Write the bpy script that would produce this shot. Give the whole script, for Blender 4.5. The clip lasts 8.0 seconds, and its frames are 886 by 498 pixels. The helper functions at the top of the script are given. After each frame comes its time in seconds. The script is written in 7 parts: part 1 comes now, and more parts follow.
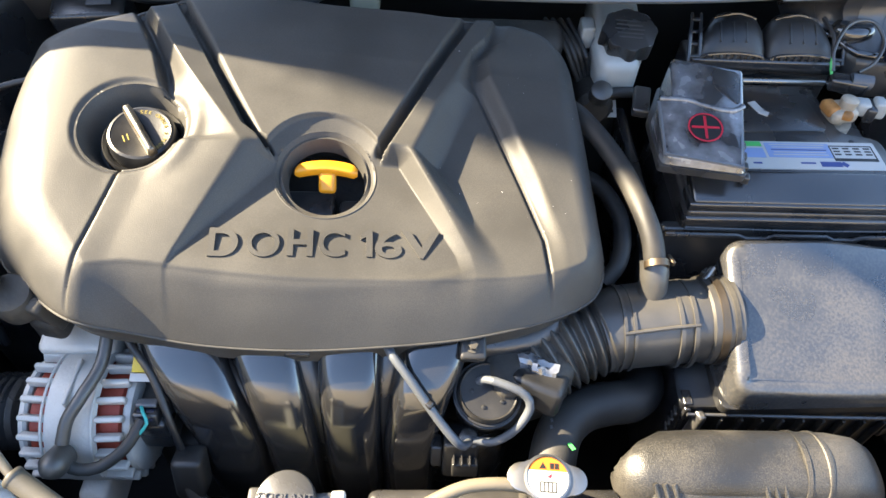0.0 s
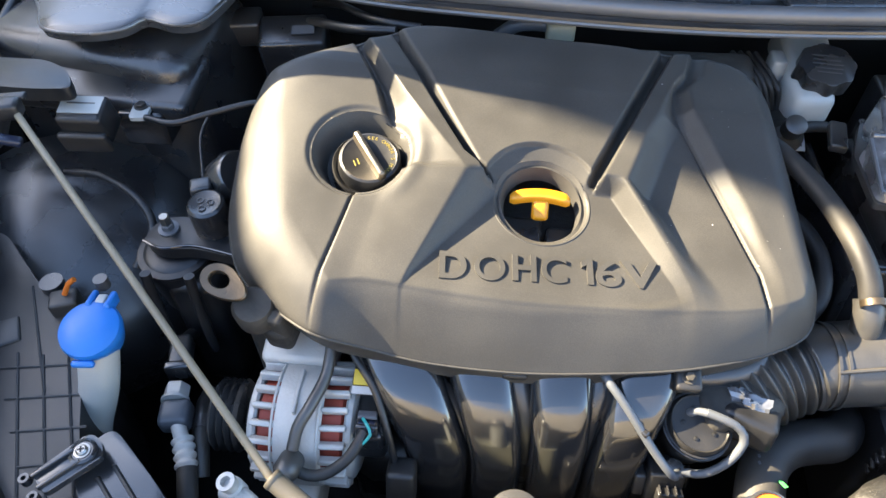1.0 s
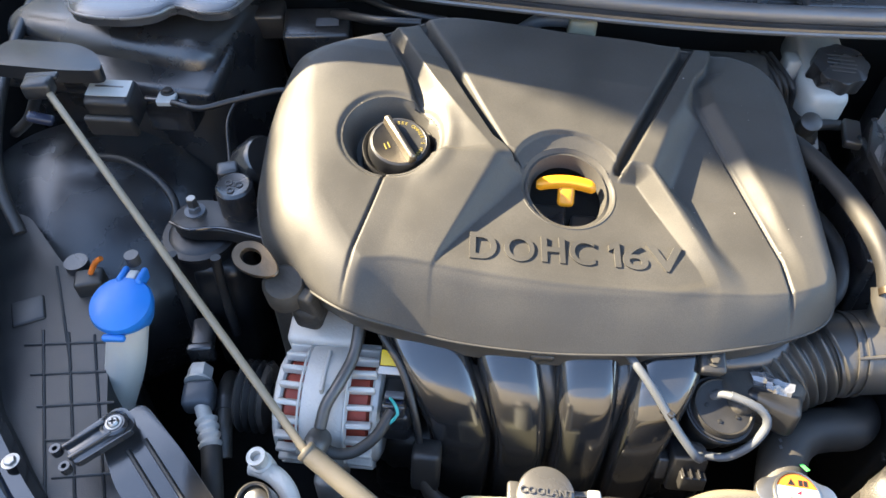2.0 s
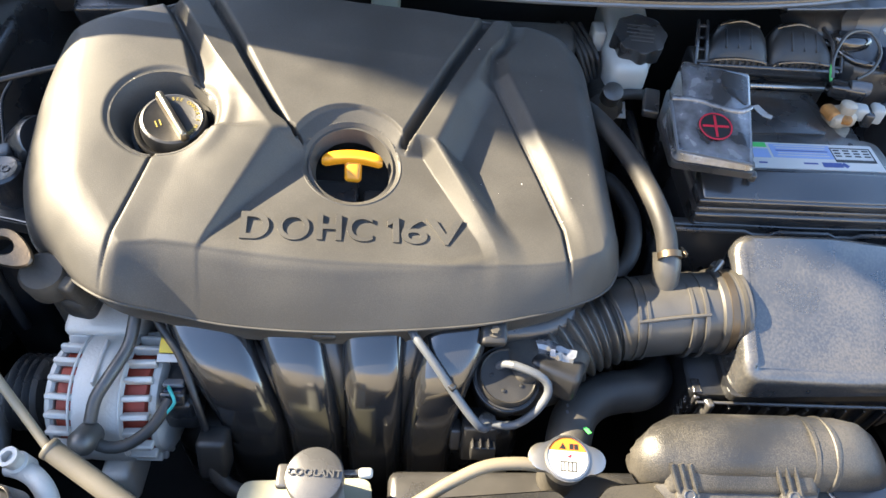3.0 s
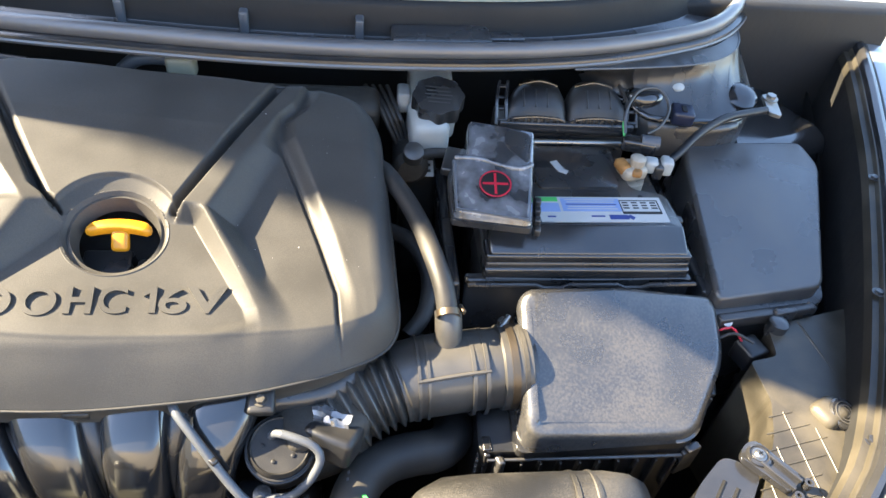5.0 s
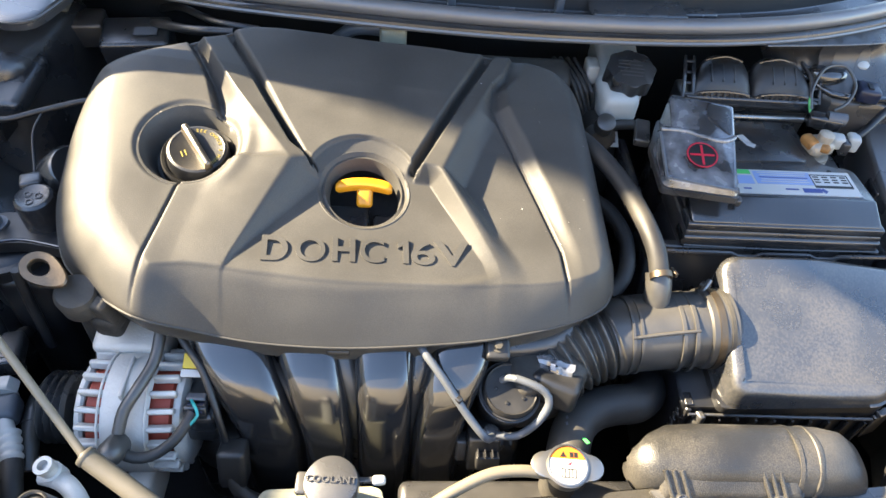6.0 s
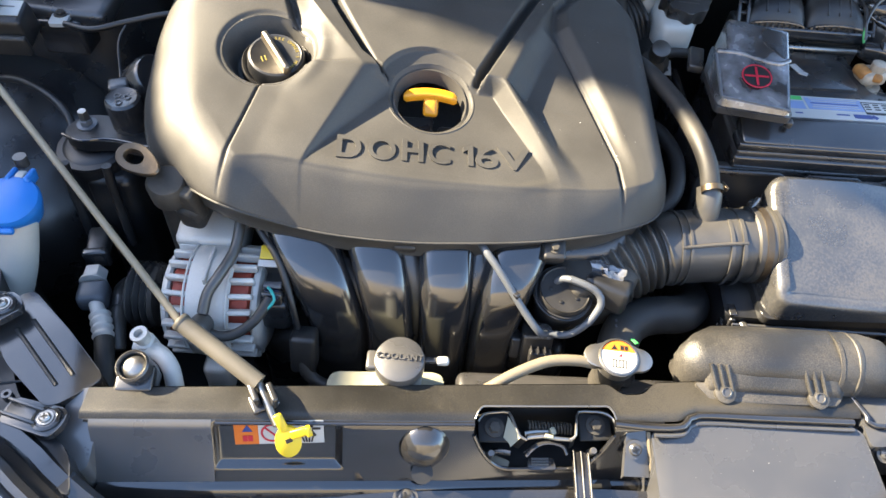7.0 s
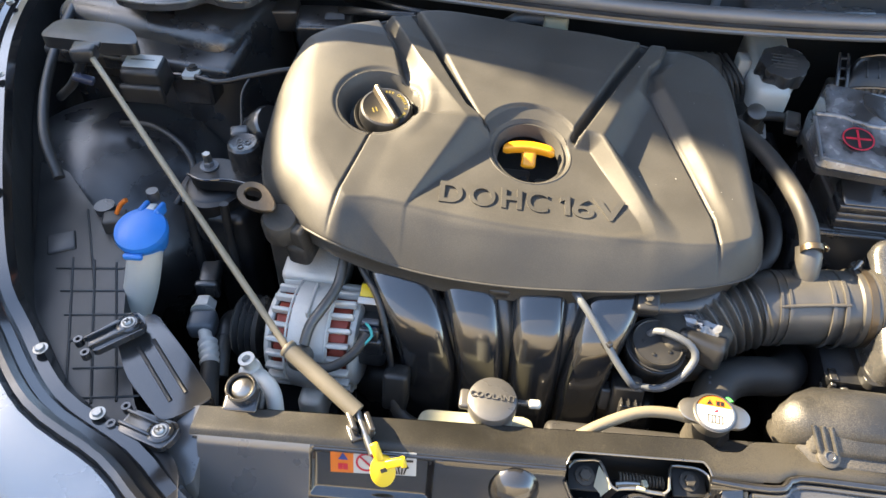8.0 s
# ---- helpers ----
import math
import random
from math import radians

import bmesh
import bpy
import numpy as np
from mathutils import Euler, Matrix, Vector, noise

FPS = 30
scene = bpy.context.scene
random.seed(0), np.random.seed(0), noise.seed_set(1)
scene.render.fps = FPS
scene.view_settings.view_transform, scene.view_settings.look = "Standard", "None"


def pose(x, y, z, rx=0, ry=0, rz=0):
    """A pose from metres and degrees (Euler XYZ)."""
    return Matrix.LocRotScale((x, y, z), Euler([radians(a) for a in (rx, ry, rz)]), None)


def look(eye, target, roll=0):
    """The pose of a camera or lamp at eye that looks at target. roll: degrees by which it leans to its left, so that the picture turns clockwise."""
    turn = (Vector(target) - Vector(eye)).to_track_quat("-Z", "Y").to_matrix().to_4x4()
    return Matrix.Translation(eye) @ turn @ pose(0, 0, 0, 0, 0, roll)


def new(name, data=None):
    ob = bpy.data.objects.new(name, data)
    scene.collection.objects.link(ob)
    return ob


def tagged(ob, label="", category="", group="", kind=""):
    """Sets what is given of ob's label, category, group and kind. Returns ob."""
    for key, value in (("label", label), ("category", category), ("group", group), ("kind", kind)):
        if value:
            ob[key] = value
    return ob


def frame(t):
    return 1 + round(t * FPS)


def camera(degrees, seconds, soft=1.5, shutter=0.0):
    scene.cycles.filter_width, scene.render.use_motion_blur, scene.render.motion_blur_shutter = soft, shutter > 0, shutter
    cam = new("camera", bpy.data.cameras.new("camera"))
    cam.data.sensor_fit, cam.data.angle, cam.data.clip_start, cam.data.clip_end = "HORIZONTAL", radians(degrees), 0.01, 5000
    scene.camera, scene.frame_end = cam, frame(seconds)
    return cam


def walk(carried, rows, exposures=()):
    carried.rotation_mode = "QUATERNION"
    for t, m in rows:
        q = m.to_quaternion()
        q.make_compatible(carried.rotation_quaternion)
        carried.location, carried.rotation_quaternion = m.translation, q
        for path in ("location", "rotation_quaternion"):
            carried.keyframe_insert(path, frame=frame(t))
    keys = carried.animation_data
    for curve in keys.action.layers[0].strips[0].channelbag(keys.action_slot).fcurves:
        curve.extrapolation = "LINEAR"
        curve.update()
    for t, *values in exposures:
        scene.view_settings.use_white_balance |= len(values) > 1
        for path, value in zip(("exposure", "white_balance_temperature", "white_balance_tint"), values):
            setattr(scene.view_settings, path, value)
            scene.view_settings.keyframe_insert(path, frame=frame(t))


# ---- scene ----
cam = camera(65.6, 8.0)
PATH = [
    (0, (-0.017, -0.005, 1.365), (0.031, 1.285, -0.161), 2.9),
    (0.5, (-0.047, 0.016, 1.364), (-0.099, 1.323, -0.148), 0.6),
    (1, (-0.172, -0.018, 1.384), (-0.301, 1.303, -0.112), -0.7),
    (1.2, (-0.201, -0.042, 1.372), (-0.39, 1.323, -0.078), -1.9),
    (2.3, (-0.21, -0.055, 1.363), (-0.252, 1.298, -0.109), 2.7),
    (2.5, (-0.171, -0.054, 1.36), (-0.174, 1.288, -0.122), 3.4),
    (3, (-0.059, -0.039, 1.362), (0.043, 1.283, -0.136), 5.5),
    (3.5, (0.058, -0.032, 1.364), (0.242, 1.281, -0.134), 7.0),
    (4, (0.131, -0.041, 1.36), (0.375, 1.286, -0.116), 7.9),
    (4.2, (0.146, -0.045, 1.362), (0.407, 1.298, -0.098), 8.1),
    (5.3, (0.085, -0.033, 1.385), (0.302, 1.405, 0.012), 6.5),
    (5.5, (0.045, -0.037, 1.388), (0.225, 1.388, -0.003), 6.0),
    (6, (-0.074, -0.074, 1.394), (0.041, 1.301, -0.053), 5.6),
    (6.5, (-0.106, -0.122, 1.371), (-0.026, 1.192, -0.135), 5.6),
    (7, (-0.113, -0.161, 1.372), (-0.066, 1.155, -0.133), 5.3),
    (7.5, (-0.141, -0.187, 1.375), (-0.204, 1.209, -0.056), 3.3),
    (8, (-0.142, -0.199, 1.37), (-0.307, 1.241, -0.008), 1.8),
]
EXPOSED = [(0.0, 3.52, 6380, 10), (1.2, 3.58, 6380, 10), (2.5, 3.57, 6400, 10), (3.5, 3.50, 6150, 10), (4.2, 3.52, 6150, 10), (5.3, 3.74, 6500, 10), (6.0, 3.66, 6500, 10), (6.6, 3.50, 6420, 10), (7.0, 3.47, 6380, 10), (7.5, 3.50, 6800, 10), (8.0, 3.50, 6850, 10)]
walk(cam, [(t, look(eye, target, roll)) for t, eye, target, roll in PATH], EXPOSED)

# ---- world and sun ----
SUN_WAY = Vector((1.0, -0.27, -0.72)).normalized()
sky = bpy.data.worlds.new("sky")
scene.world = sky
sky.use_nodes = True
sky_nodes = sky.node_tree.nodes
sky_tex = sky_nodes.new("ShaderNodeTexSky")
sky_tex.sky_type = "NISHITA"
sky_tex.sun_disc = False
sky_tex.sun_elevation = math.asin(-SUN_WAY.z)
sky_tex.sun_rotation = math.atan2(-SUN_WAY.x, -SUN_WAY.y)
sky_tex.altitude = 50
sky_nodes["Background"].inputs["Strength"].default_value = 0.084
sky.node_tree.links.new(sky_tex.outputs["Color"], sky_nodes["Background"].inputs["Color"])
sun_data = bpy.data.lights.new("sun", "SUN")
sun_data.energy, sun_data.angle, sun_data.color = 4.1, radians(0.5), (1.0, 0.82, 0.55)
sun = new("sun", sun_data)
sun.matrix_world = look((-6, 1.2, 4), Vector((-6, 1.2, 4)) + SUN_WAY)


# ---- materials ----
def material(name, colour, rough=0.5, metal=0.0, grain=600.0, bump=0.15, vary=0.25, dust=0.0, dust_colour=(0.15, 0.13, 0.095), coat=0.0, spec=0.5, blotch=14.0, speck=0.22):
    m = bpy.data.materials.new(name)
    m.use_nodes = True
    n, l = m.node_tree.nodes, m.node_tree.links
    b = n["Principled BSDF"]
    b.inputs["Metallic"].default_value = metal
    b.inputs["Specular IOR Level"].default_value = spec
    b.inputs["Coat Weight"].default_value = coat
    b.inputs["Coat Roughness"].default_value = 0.08
    tc = n.new("ShaderNodeTexCoord")
    big = n.new("ShaderNodeTexNoise")
    big.inputs["Scale"].default_value, big.inputs["Detail"].default_value = blotch, 6
    l.new(tc.outputs["Object"], big.inputs["Vector"])
    fine = n.new("ShaderNodeTexNoise")
    fine.inputs["Scale"].default_value, fine.inputs["Detail"].default_value = grain, 2
    l.new(tc.outputs["Object"], fine.inputs["Vector"])
    ramp = n.new("ShaderNodeMapRange")
    ramp.inputs["From Min"].default_value, ramp.inputs["From Max"].default_value = 0.3, 0.7
    ramp.inputs["To Min"].default_value, ramp.inputs["To Max"].default_value = 1 - vary, 1 + vary
    l.new(big.outputs["Fac"], ramp.inputs["Value"])
    tint = n.new("ShaderNodeMix")
    tint.data_type, tint.blend_type = "RGBA", "MULTIPLY"
    tint.inputs["Factor"].default_value = 1.0
    tint.inputs["A"].default_value = (*colour, 1)
    l.new(ramp.outputs["Result"], tint.inputs["B"])
    out = tint.outputs["Result"]
    if dust:
        mixed = n.new("ShaderNodeMath")
        mixed.operation = "MULTIPLY_ADD"
        l.new(fine.outputs["Fac"], mixed.inputs[0])
        mixed.inputs[1].default_value = speck
        l.new(big.outputs["Fac"], mixed.inputs[2])
        dr = n.new("ShaderNodeMapRange")
        dr.inputs["From Min"].default_value, dr.inputs["From Max"].default_value = 0.41 + speck / 2, 0.69 + speck / 2
        dr.inputs["To Min"].default_value, dr.inputs["To Max"].default_value = 0.0, dust
        l.new(mixed.outputs["Value"], dr.inputs["Value"])
        dm = n.new("ShaderNodeMix")
        dm.data_type = "RGBA"
        l.new(dr.outputs["Result"], dm.inputs["Factor"])
        l.new(out, dm.inputs["A"])
        dm.inputs["B"].default_value = (*dust_colour, 1)
        out = dm.outputs["Result"]
    l.new(out, b.inputs["Base Color"])
    rr = n.new("ShaderNodeMapRange")
    rr.inputs["From Min"].default_value, rr.inputs["From Max"].default_value = 0.3, 0.7
    rr.inputs["To Min"].default_value, rr.inputs["To Max"].default_value = max(rough - 0.08, 0.03), min(rough + 0.08 + 0.2 * dust, 1)
    l.new(big.outputs["Fac"], rr.inputs["Value"])
    l.new(rr.outputs["Result"], b.inputs["Roughness"])
    if bump:
        bp = n.new("ShaderNodeBump")
        bp.inputs["Strength"].default_value, bp.inputs["Distance"].default_value = bump, 0.001
        l.new(fine.outputs["Fac"], bp.inputs["Height"])
        l.new(bp.outputs["Normal"], b.inputs["Normal"])
    return m


COVER = material("moulded_grey_plastic", (0.0425, 0.0412, 0.0385), 0.50, grain=1000, bump=0.20, spec=0.30, vary=0.08, dust=0.16, dust_colour=(0.11, 0.103, 0.09), speck=1.4)
BLACK = material("black_plastic", (0.0209, 0.0209, 0.0222), 0.28, grain=900, bump=0.15, dust=0.10, spec=0.75)
SATIN = material("satin_black_plastic", (0.0185, 0.0185, 0.0194), 0.20, grain=900, bump=0.04, dust=0.04, spec=0.9)
GREYPL = material("faded_grey_plastic", (0.0431, 0.0431, 0.0441), 0.30, grain=900, bump=0.15, vary=0.10, dust=0.16, spec=0.9)
DUSTY = material("dusty_black_plastic", (0.0095, 0.0088, 0.0068), 0.40, grain=1300, bump=0.30, dust=0.18, blotch=9, speck=1.5)
GLOSS = material("glossy_black_paint", (0.0104, 0.0104, 0.0112), 0.15, grain=1500, bump=0.0, vary=0.1, dust=0.05, coat=0.7, spec=0.7)
RUNNER = material("glossy_moulded_nylon", (0.0150, 0.0150, 0.0158), 0.14, grain=700, bump=0.04, vary=0.15, dust=0.03, spec=0.9, coat=0.3)
PANEL = material("smooth_grey_panel", (0.0385, 0.0391, 0.0413), 0.26, grain=1500, bump=0.02, vary=0.06, dust=0.05, spec=0.9)
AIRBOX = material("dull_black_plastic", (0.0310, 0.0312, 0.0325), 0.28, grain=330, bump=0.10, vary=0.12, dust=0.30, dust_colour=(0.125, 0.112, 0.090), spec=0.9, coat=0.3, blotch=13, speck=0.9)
# Tan puts sunlight into the colour of dusty black plastic.
HEADR = material("sunlit_dusty_plastic", (0.0225, 0.0205, 0.0160), 0.36, grain=900, bump=0.1, vary=0.15, dust=0.3)
# Grey stands for the sky's sheen on the support's black left end.
FACEPL = material("sky_sheen_face_plastic", (0.075, 0.076, 0.080), 0.30, grain=1500, bump=0.02, vary=0.06, dust=0.05, spec=0.9)
DARKBLUE = material("dark_blue_plastic", (0.012, 0.016, 0.034), 0.3, grain=700, bump=0.05, vary=0.1)
RUST = material("rusty_crust", (0.26, 0.12, 0.03), 0.7, grain=300, bump=0.6, vary=0.4, blotch=80)
DUCT = material("dusty_duct_plastic", (0.0140, 0.0137, 0.0132), 0.44, grain=800, bump=0.42, vary=0.16, dust=0.55, dust_colour=(0.085, 0.076, 0.062), blotch=13, spec=0.6, speck=0.8)
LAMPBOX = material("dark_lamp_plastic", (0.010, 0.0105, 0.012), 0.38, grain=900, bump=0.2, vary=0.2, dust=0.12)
RUBBER = material("black_rubber", (0.0165, 0.0160, 0.0158), 0.55, grain=900, bump=0.2, dust=0.12)
SEALRUB = material("weathered_seal_rubber", (0.092, 0.093, 0.097), 0.36, grain=900, bump=0.1, vary=0.08, dust=0.12, spec=0.9)
GREYRUB = material("grey_rubber_hose", (0.0299, 0.0290, 0.0278), 0.38, grain=800, bump=0.12, dust=0.15, spec=0.8)
CAST = material("cast_aluminium", (0.47, 0.455, 0.42), 0.5, metal=0.15, grain=350, bump=0.5, vary=0.15, dust=0.1)
DARKCAST = material("sooty_cast_iron", (0.0275, 0.0259, 0.0237), 0.6, metal=0.3, grain=200, bump=0.6, dust=0.2)
STEEL = material("zinc_plated_steel", (0.3000, 0.2880, 0.2640), 0.32, metal=0.95, grain=500, bump=0.1, vary=0.12)
WORN = material("stained_steel", (0.2040, 0.1740, 0.1320), 0.4, metal=0.9, grain=300, bump=0.2, vary=0.3)
BRONZE = material("browned_cast_metal", (0.105, 0.082, 0.058), 0.40, metal=0.85, grain=300, bump=0.3, vary=0.3, dust=0.1)
COPPER = material("copper_windings", (0.27, 0.042, 0.022), 0.4, metal=0.3, grain=900, bump=0.6, vary=0.3)
MILKY = material("milky_plastic", (0.3300, 0.3420, 0.3300), 0.45, grain=400, bump=0.05, vary=0.12, dust=0.12)
CREAM = material("cream_plastic", (0.2400, 0.2400, 0.1824), 0.45, grain=400, bump=0.05, vary=0.12, dust=0.1)
BLUE = material("blue_plastic", (0.012, 0.125, 0.42), 0.38, grain=500, bump=0.08, vary=0.1)
AMBER = material("yellow_orange_plastic", (0.62, 0.255, 0.010), 0.38, grain=500, bump=0.06, vary=0.06)
YELLOW = material("bright_yellow_plastic", (0.50, 0.36, 0.008), 0.35, grain=500, bump=0.06, vary=0.08)
WHITE = material("white_label", (0.3720, 0.3720, 0.3600), 0.4, grain=300, bump=0.02, vary=0.06)
ORANGE = material("orange_label", (0.4800, 0.1200, 0.0120), 0.4, grain=300, bump=0.02, vary=0.06)
RED = material("red_print", (0.3720, 0.0120, 0.0300), 0.4, bump=0.0, vary=0.1)
INK = material("black_print", (0.0050, 0.0050, 0.0050), 0.5, bump=0.0, vary=0.1)
NAVY = material("navy_print", (0.0180, 0.0360, 0.1680), 0.45, bump=0.0, vary=0.1)
PALEBLUE = material("pale_blue_print", (0.1800, 0.2520, 0.4320), 0.45, bump=0.0, vary=0.15)
GREEN = material("green_print", (0.0600, 0.3720, 0.0900), 0.45, bump=0.0, vary=0.1)
GOLDINK = material("gold_print", (0.2450, 0.1925, 0.0420), 0.45, bump=0.0, vary=0.1)
TEAL = material("teal_insulation", (0.0300, 0.3000, 0.2880), 0.4, bump=0.0, vary=0.1)
# Tan puts sunlight into the dark rubber of the sleeve.
SLEEVE = material("sunlit_sleeve_rubber", (0.080, 0.072, 0.056), 0.5, grain=800, bump=0.2, vary=0.15, dust=0.15)
GREYTUBE = material("pale_grey_tube", (0.0792, 0.0864, 0.0972), 0.38, grain=500, bump=0.05, vary=0.12)
TANTUBE = material("dusty_tan_hose", (0.1180, 0.1010, 0.0710), 0.5, grain=500, bump=0.15, vary=0.15)
# Pale tan that stands for sun along the steel prop rod.
ROD_SUNLIT = material("sunlit_steel_rod", (0.175, 0.150, 0.105), 0.45, grain=500, bump=0.1, vary=0.15)
SILVER = material("silver_body_paint", (0.1980, 0.2090, 0.2200), 0.3, metal=0.5, grain=900, bump=0.02, vary=0.05, coat=0.6)
# Blue-grey patches put the sky's reflection into the clear plastic.
SMOKE = material("smoky_clear_plastic", (0.0300, 0.0315, 0.0350), 0.10, grain=90, bump=0.05, vary=0.4, blotch=30, dust=0.70, dust_colour=(0.20, 0.21, 0.23), coat=1.0, spec=1.0)
CORRODED = material("corroded_lead", (0.3300, 0.2880, 0.2280), 0.55, metal=0.3, grain=250, bump=0.8, vary=0.35, blotch=60)
# Near black: dark parts plus the deep shade of recesses, put into the colour.
VOID = material("black_with_deep_shade", (0.0055, 0.0055, 0.0055), 0.7, grain=80, bump=0.4, vary=0.5)
ASPHALT = material("pale_ground", (0.28, 0.27, 0.25), 0.85, grain=90, bump=0.8, vary=0.3, blotch=2)
# Tan of the added walls, picked to warm reflections in the bay.
RENDERED = material("added_wall_render", (0.50, 0.43, 0.33), 0.85, grain=60, bump=0.4, vary=0.1, blotch=1.5)
GLASS = material("windscreen_glass", (0.0100, 0.0125, 0.0150), 0.06, bump=0.0, vary=0.05, coat=0.5)
LAMP_RED = material("red_lens", (0.7, 0.05, 0.03), 0.15, bump=0.0, vary=0.05, coat=0.6)


# ---- mesh helpers ----
def thing(name, label, category, at=(0, 0, 0), group="", kind=""):
    ob = new(name)
    ob.location = at
    ob.empty_display_size = 0.02
    return tagged(ob, label, category, group, kind)


def link_mesh(name, me, mat, parent=None, label="", smooth=40):
    ob = new(name, me)
    me.materials.append(mat)
    if smooth:
        me.set_sharp_from_angle(angle=radians(smooth))
    if parent is not None:
        ob.parent = parent
        if parent.type == "EMPTY":
            ob.matrix_parent_inverse = Matrix.Translation(parent.location).inverted()
    if label:
        ob["label"] = label
    return ob


def part(name, bm, mat, parent=None, label="", smooth=40):
    """Links a bmesh, in world metres, as one mesh under a thing or a part."""
    if len(bm.faces) < 60000:
        bmesh.ops.recalc_face_normals(bm, faces=bm.faces)
    me = bpy.data.meshes.new(name)
    for f in bm.faces:
        f.smooth = True
    bm.to_mesh(me)
    bm.free()
    return link_mesh(name, me, mat, parent, label, smooth)


def joined(*bms):
    """Several bmeshes as one."""
    whole = bmesh.new()
    for b in bms:
        me = bpy.data.meshes.new("piece")
        b.to_mesh(me)
        b.free()
        whole.from_mesh(me)
        bpy.data.meshes.remove(me)
    return whole


def moved(bm, m):
    bm.transform(m)
    return bm


def axis_pose(at, along, spin=0.0):
    """A pose at a point whose z axis points along a way."""
    return Matrix.Translation(at) @ Vector(along).to_track_quat("Z", "Y").to_matrix().to_4x4() @ Matrix.Rotation(radians(spin), 4, "Z")


def lathe(profile, at=(0, 0, 0), along=(0, 0, 1), n=40):
    """A turned body: (radius, height) pairs, closed at both ends; a ring where it ends at the radius at which it began."""
    bm = bmesh.new()
    rings = []
    for r, z in profile:
        r = max(r, 1e-5)
        rings.append([bm.verts.new((r * math.cos(2 * math.pi * k / n), r * math.sin(2 * math.pi * k / n), z)) for k in range(n)])
    for a, b in zip(rings, rings[1:]):
        for k in range(n):
            bm.faces.new((a[k], a[(k + 1) % n], b[(k + 1) % n], b[k]))
    if len(profile) > 3 and profile[0][0] == profile[-1][0]:
        for k in range(n):
            bm.faces.new((rings[-1][k], rings[-1][(k + 1) % n], rings[0][(k + 1) % n], rings[0][k]))
    else:
        bm.faces.new(rings[0][::-1])
        bm.faces.new(rings[-1])
    return moved(bm, axis_pose(at, along))


def smooth_line(points, step=0.006):
    """A Catmull-Rom line through points."""
    p = [Vector(q) for q in points]
    if len(p) == 2:
        return p
    p = [p[0] * 2 - p[1], *p, p[-1] * 2 - p[-2]]
    out = []
    for a, b, c, d in zip(p, p[1:], p[2:], p[3:]):
        count = max(2, int((c - b).length / step))
        for k in range(count):
            t = k / count
            out.append(0.5 * (2 * b + (c - a) * t + (2 * a - 5 * b + 4 * c - d) * t * t + (3 * b - a - 3 * c + d) * t ** 3))
    out.append(p[-2])
    return out


def tube(points, radius, n=14, smooth=True, flat=1.0):
    """A round bar or hose along points; radius may be a function of the share of the length."""
    line = smooth_line(points) if smooth else [Vector(q) for q in points]
    bm = bmesh.new()
    rings, side = [], None
    for k, q in enumerate(line):
        way = (line[min(k + 1, len(line) - 1)] - line[max(k - 1, 0)]).normalized()
        if side is None:
            side = way.orthogonal().normalized()
        side = (side - way * side.dot(way)).normalized()
        up = way.cross(side)
        r = radius(k / max(len(line) - 1, 1)) if callable(radius) else radius
        rings.append([bm.verts.new(q + r * (math.cos(2 * math.pi * j / n) * side + flat * math.sin(2 * math.pi * j / n) * up)) for j in range(n)])
    for a, b in zip(rings, rings[1:]):
        for j in range(n):
            bm.faces.new((a[j], a[(j + 1) % n], b[(j + 1) % n], b[j]))
    bm.faces.new(rings[0][::-1])
    bm.faces.new(rings[-1])
    return bm


def rbox(size, at=(0, 0, 0), turn=(0, 0, 0), bevel=0.003, taper=1.0, segs=3, shift=(0, 0)):
    """A box with rounded edges; taper scales its top."""
    bm = bmesh.new()
    bmesh.ops.create_cube(bm, size=1.0)
    for v in bm.verts:
        if v.co.z > 0:
            t = taper if isinstance(taper, tuple) else (taper, taper)
            v.co.x, v.co.y = v.co.x * t[0], v.co.y * t[1]
        v.co = Vector((v.co.x * size[0], v.co.y * size[1], v.co.z * size[2]))
        if v.co.z > 0:
            v.co.x += shift[0]
            v.co.y += shift[1]
    if bevel:
        bmesh.ops.bevel(bm, geom=bm.edges[:], offset=bevel, segments=segs, profile=0.5, affect="EDGES", clamp_overlap=True)
    return moved(bm, pose(*at, *turn))


def prism(outline, z0, z1, bevel=0.002, at=None, segs=2, inset=0.0):
    """An upright slab over a flat outline, its top edge rounded; heights may be functions of x and y."""
    bm = bmesh.new()
    low = z0 if callable(z0) else (lambda x, y: z0)
    high = z1 if callable(z1) else (lambda x, y: z1)
    cx, cy = sum(p[0] for p in outline) / len(outline), sum(p[1] for p in outline) / len(outline)
    base = [bm.verts.new((x, y, low(x, y))) for x, y in outline]
    top = []
    for x, y in outline:
        qx, qy = x + (cx - x) * inset, y + (cy - y) * inset
        top.append(bm.verts.new((qx, qy, high(x, y))))
    bm.faces.new(base[::-1])
    lid = bm.faces.new(top)
    for k in range(len(outline)):
        j = (k + 1) % len(outline)
        bm.faces.new((base[k], base[j], top[j], top[k]))
    if bevel:
        edges = list(lid.edges) + [e for e in bm.edges if abs(e.verts[0].co.z - e.verts[1].co.z) > 1e-4 and e not in lid.edges[:]]
        bmesh.ops.bevel(bm, geom=list(set(edges)), offset=bevel, segments=segs, profile=0.5, affect="EDGES", clamp_overlap=True)
    return moved(bm, at) if at else bm


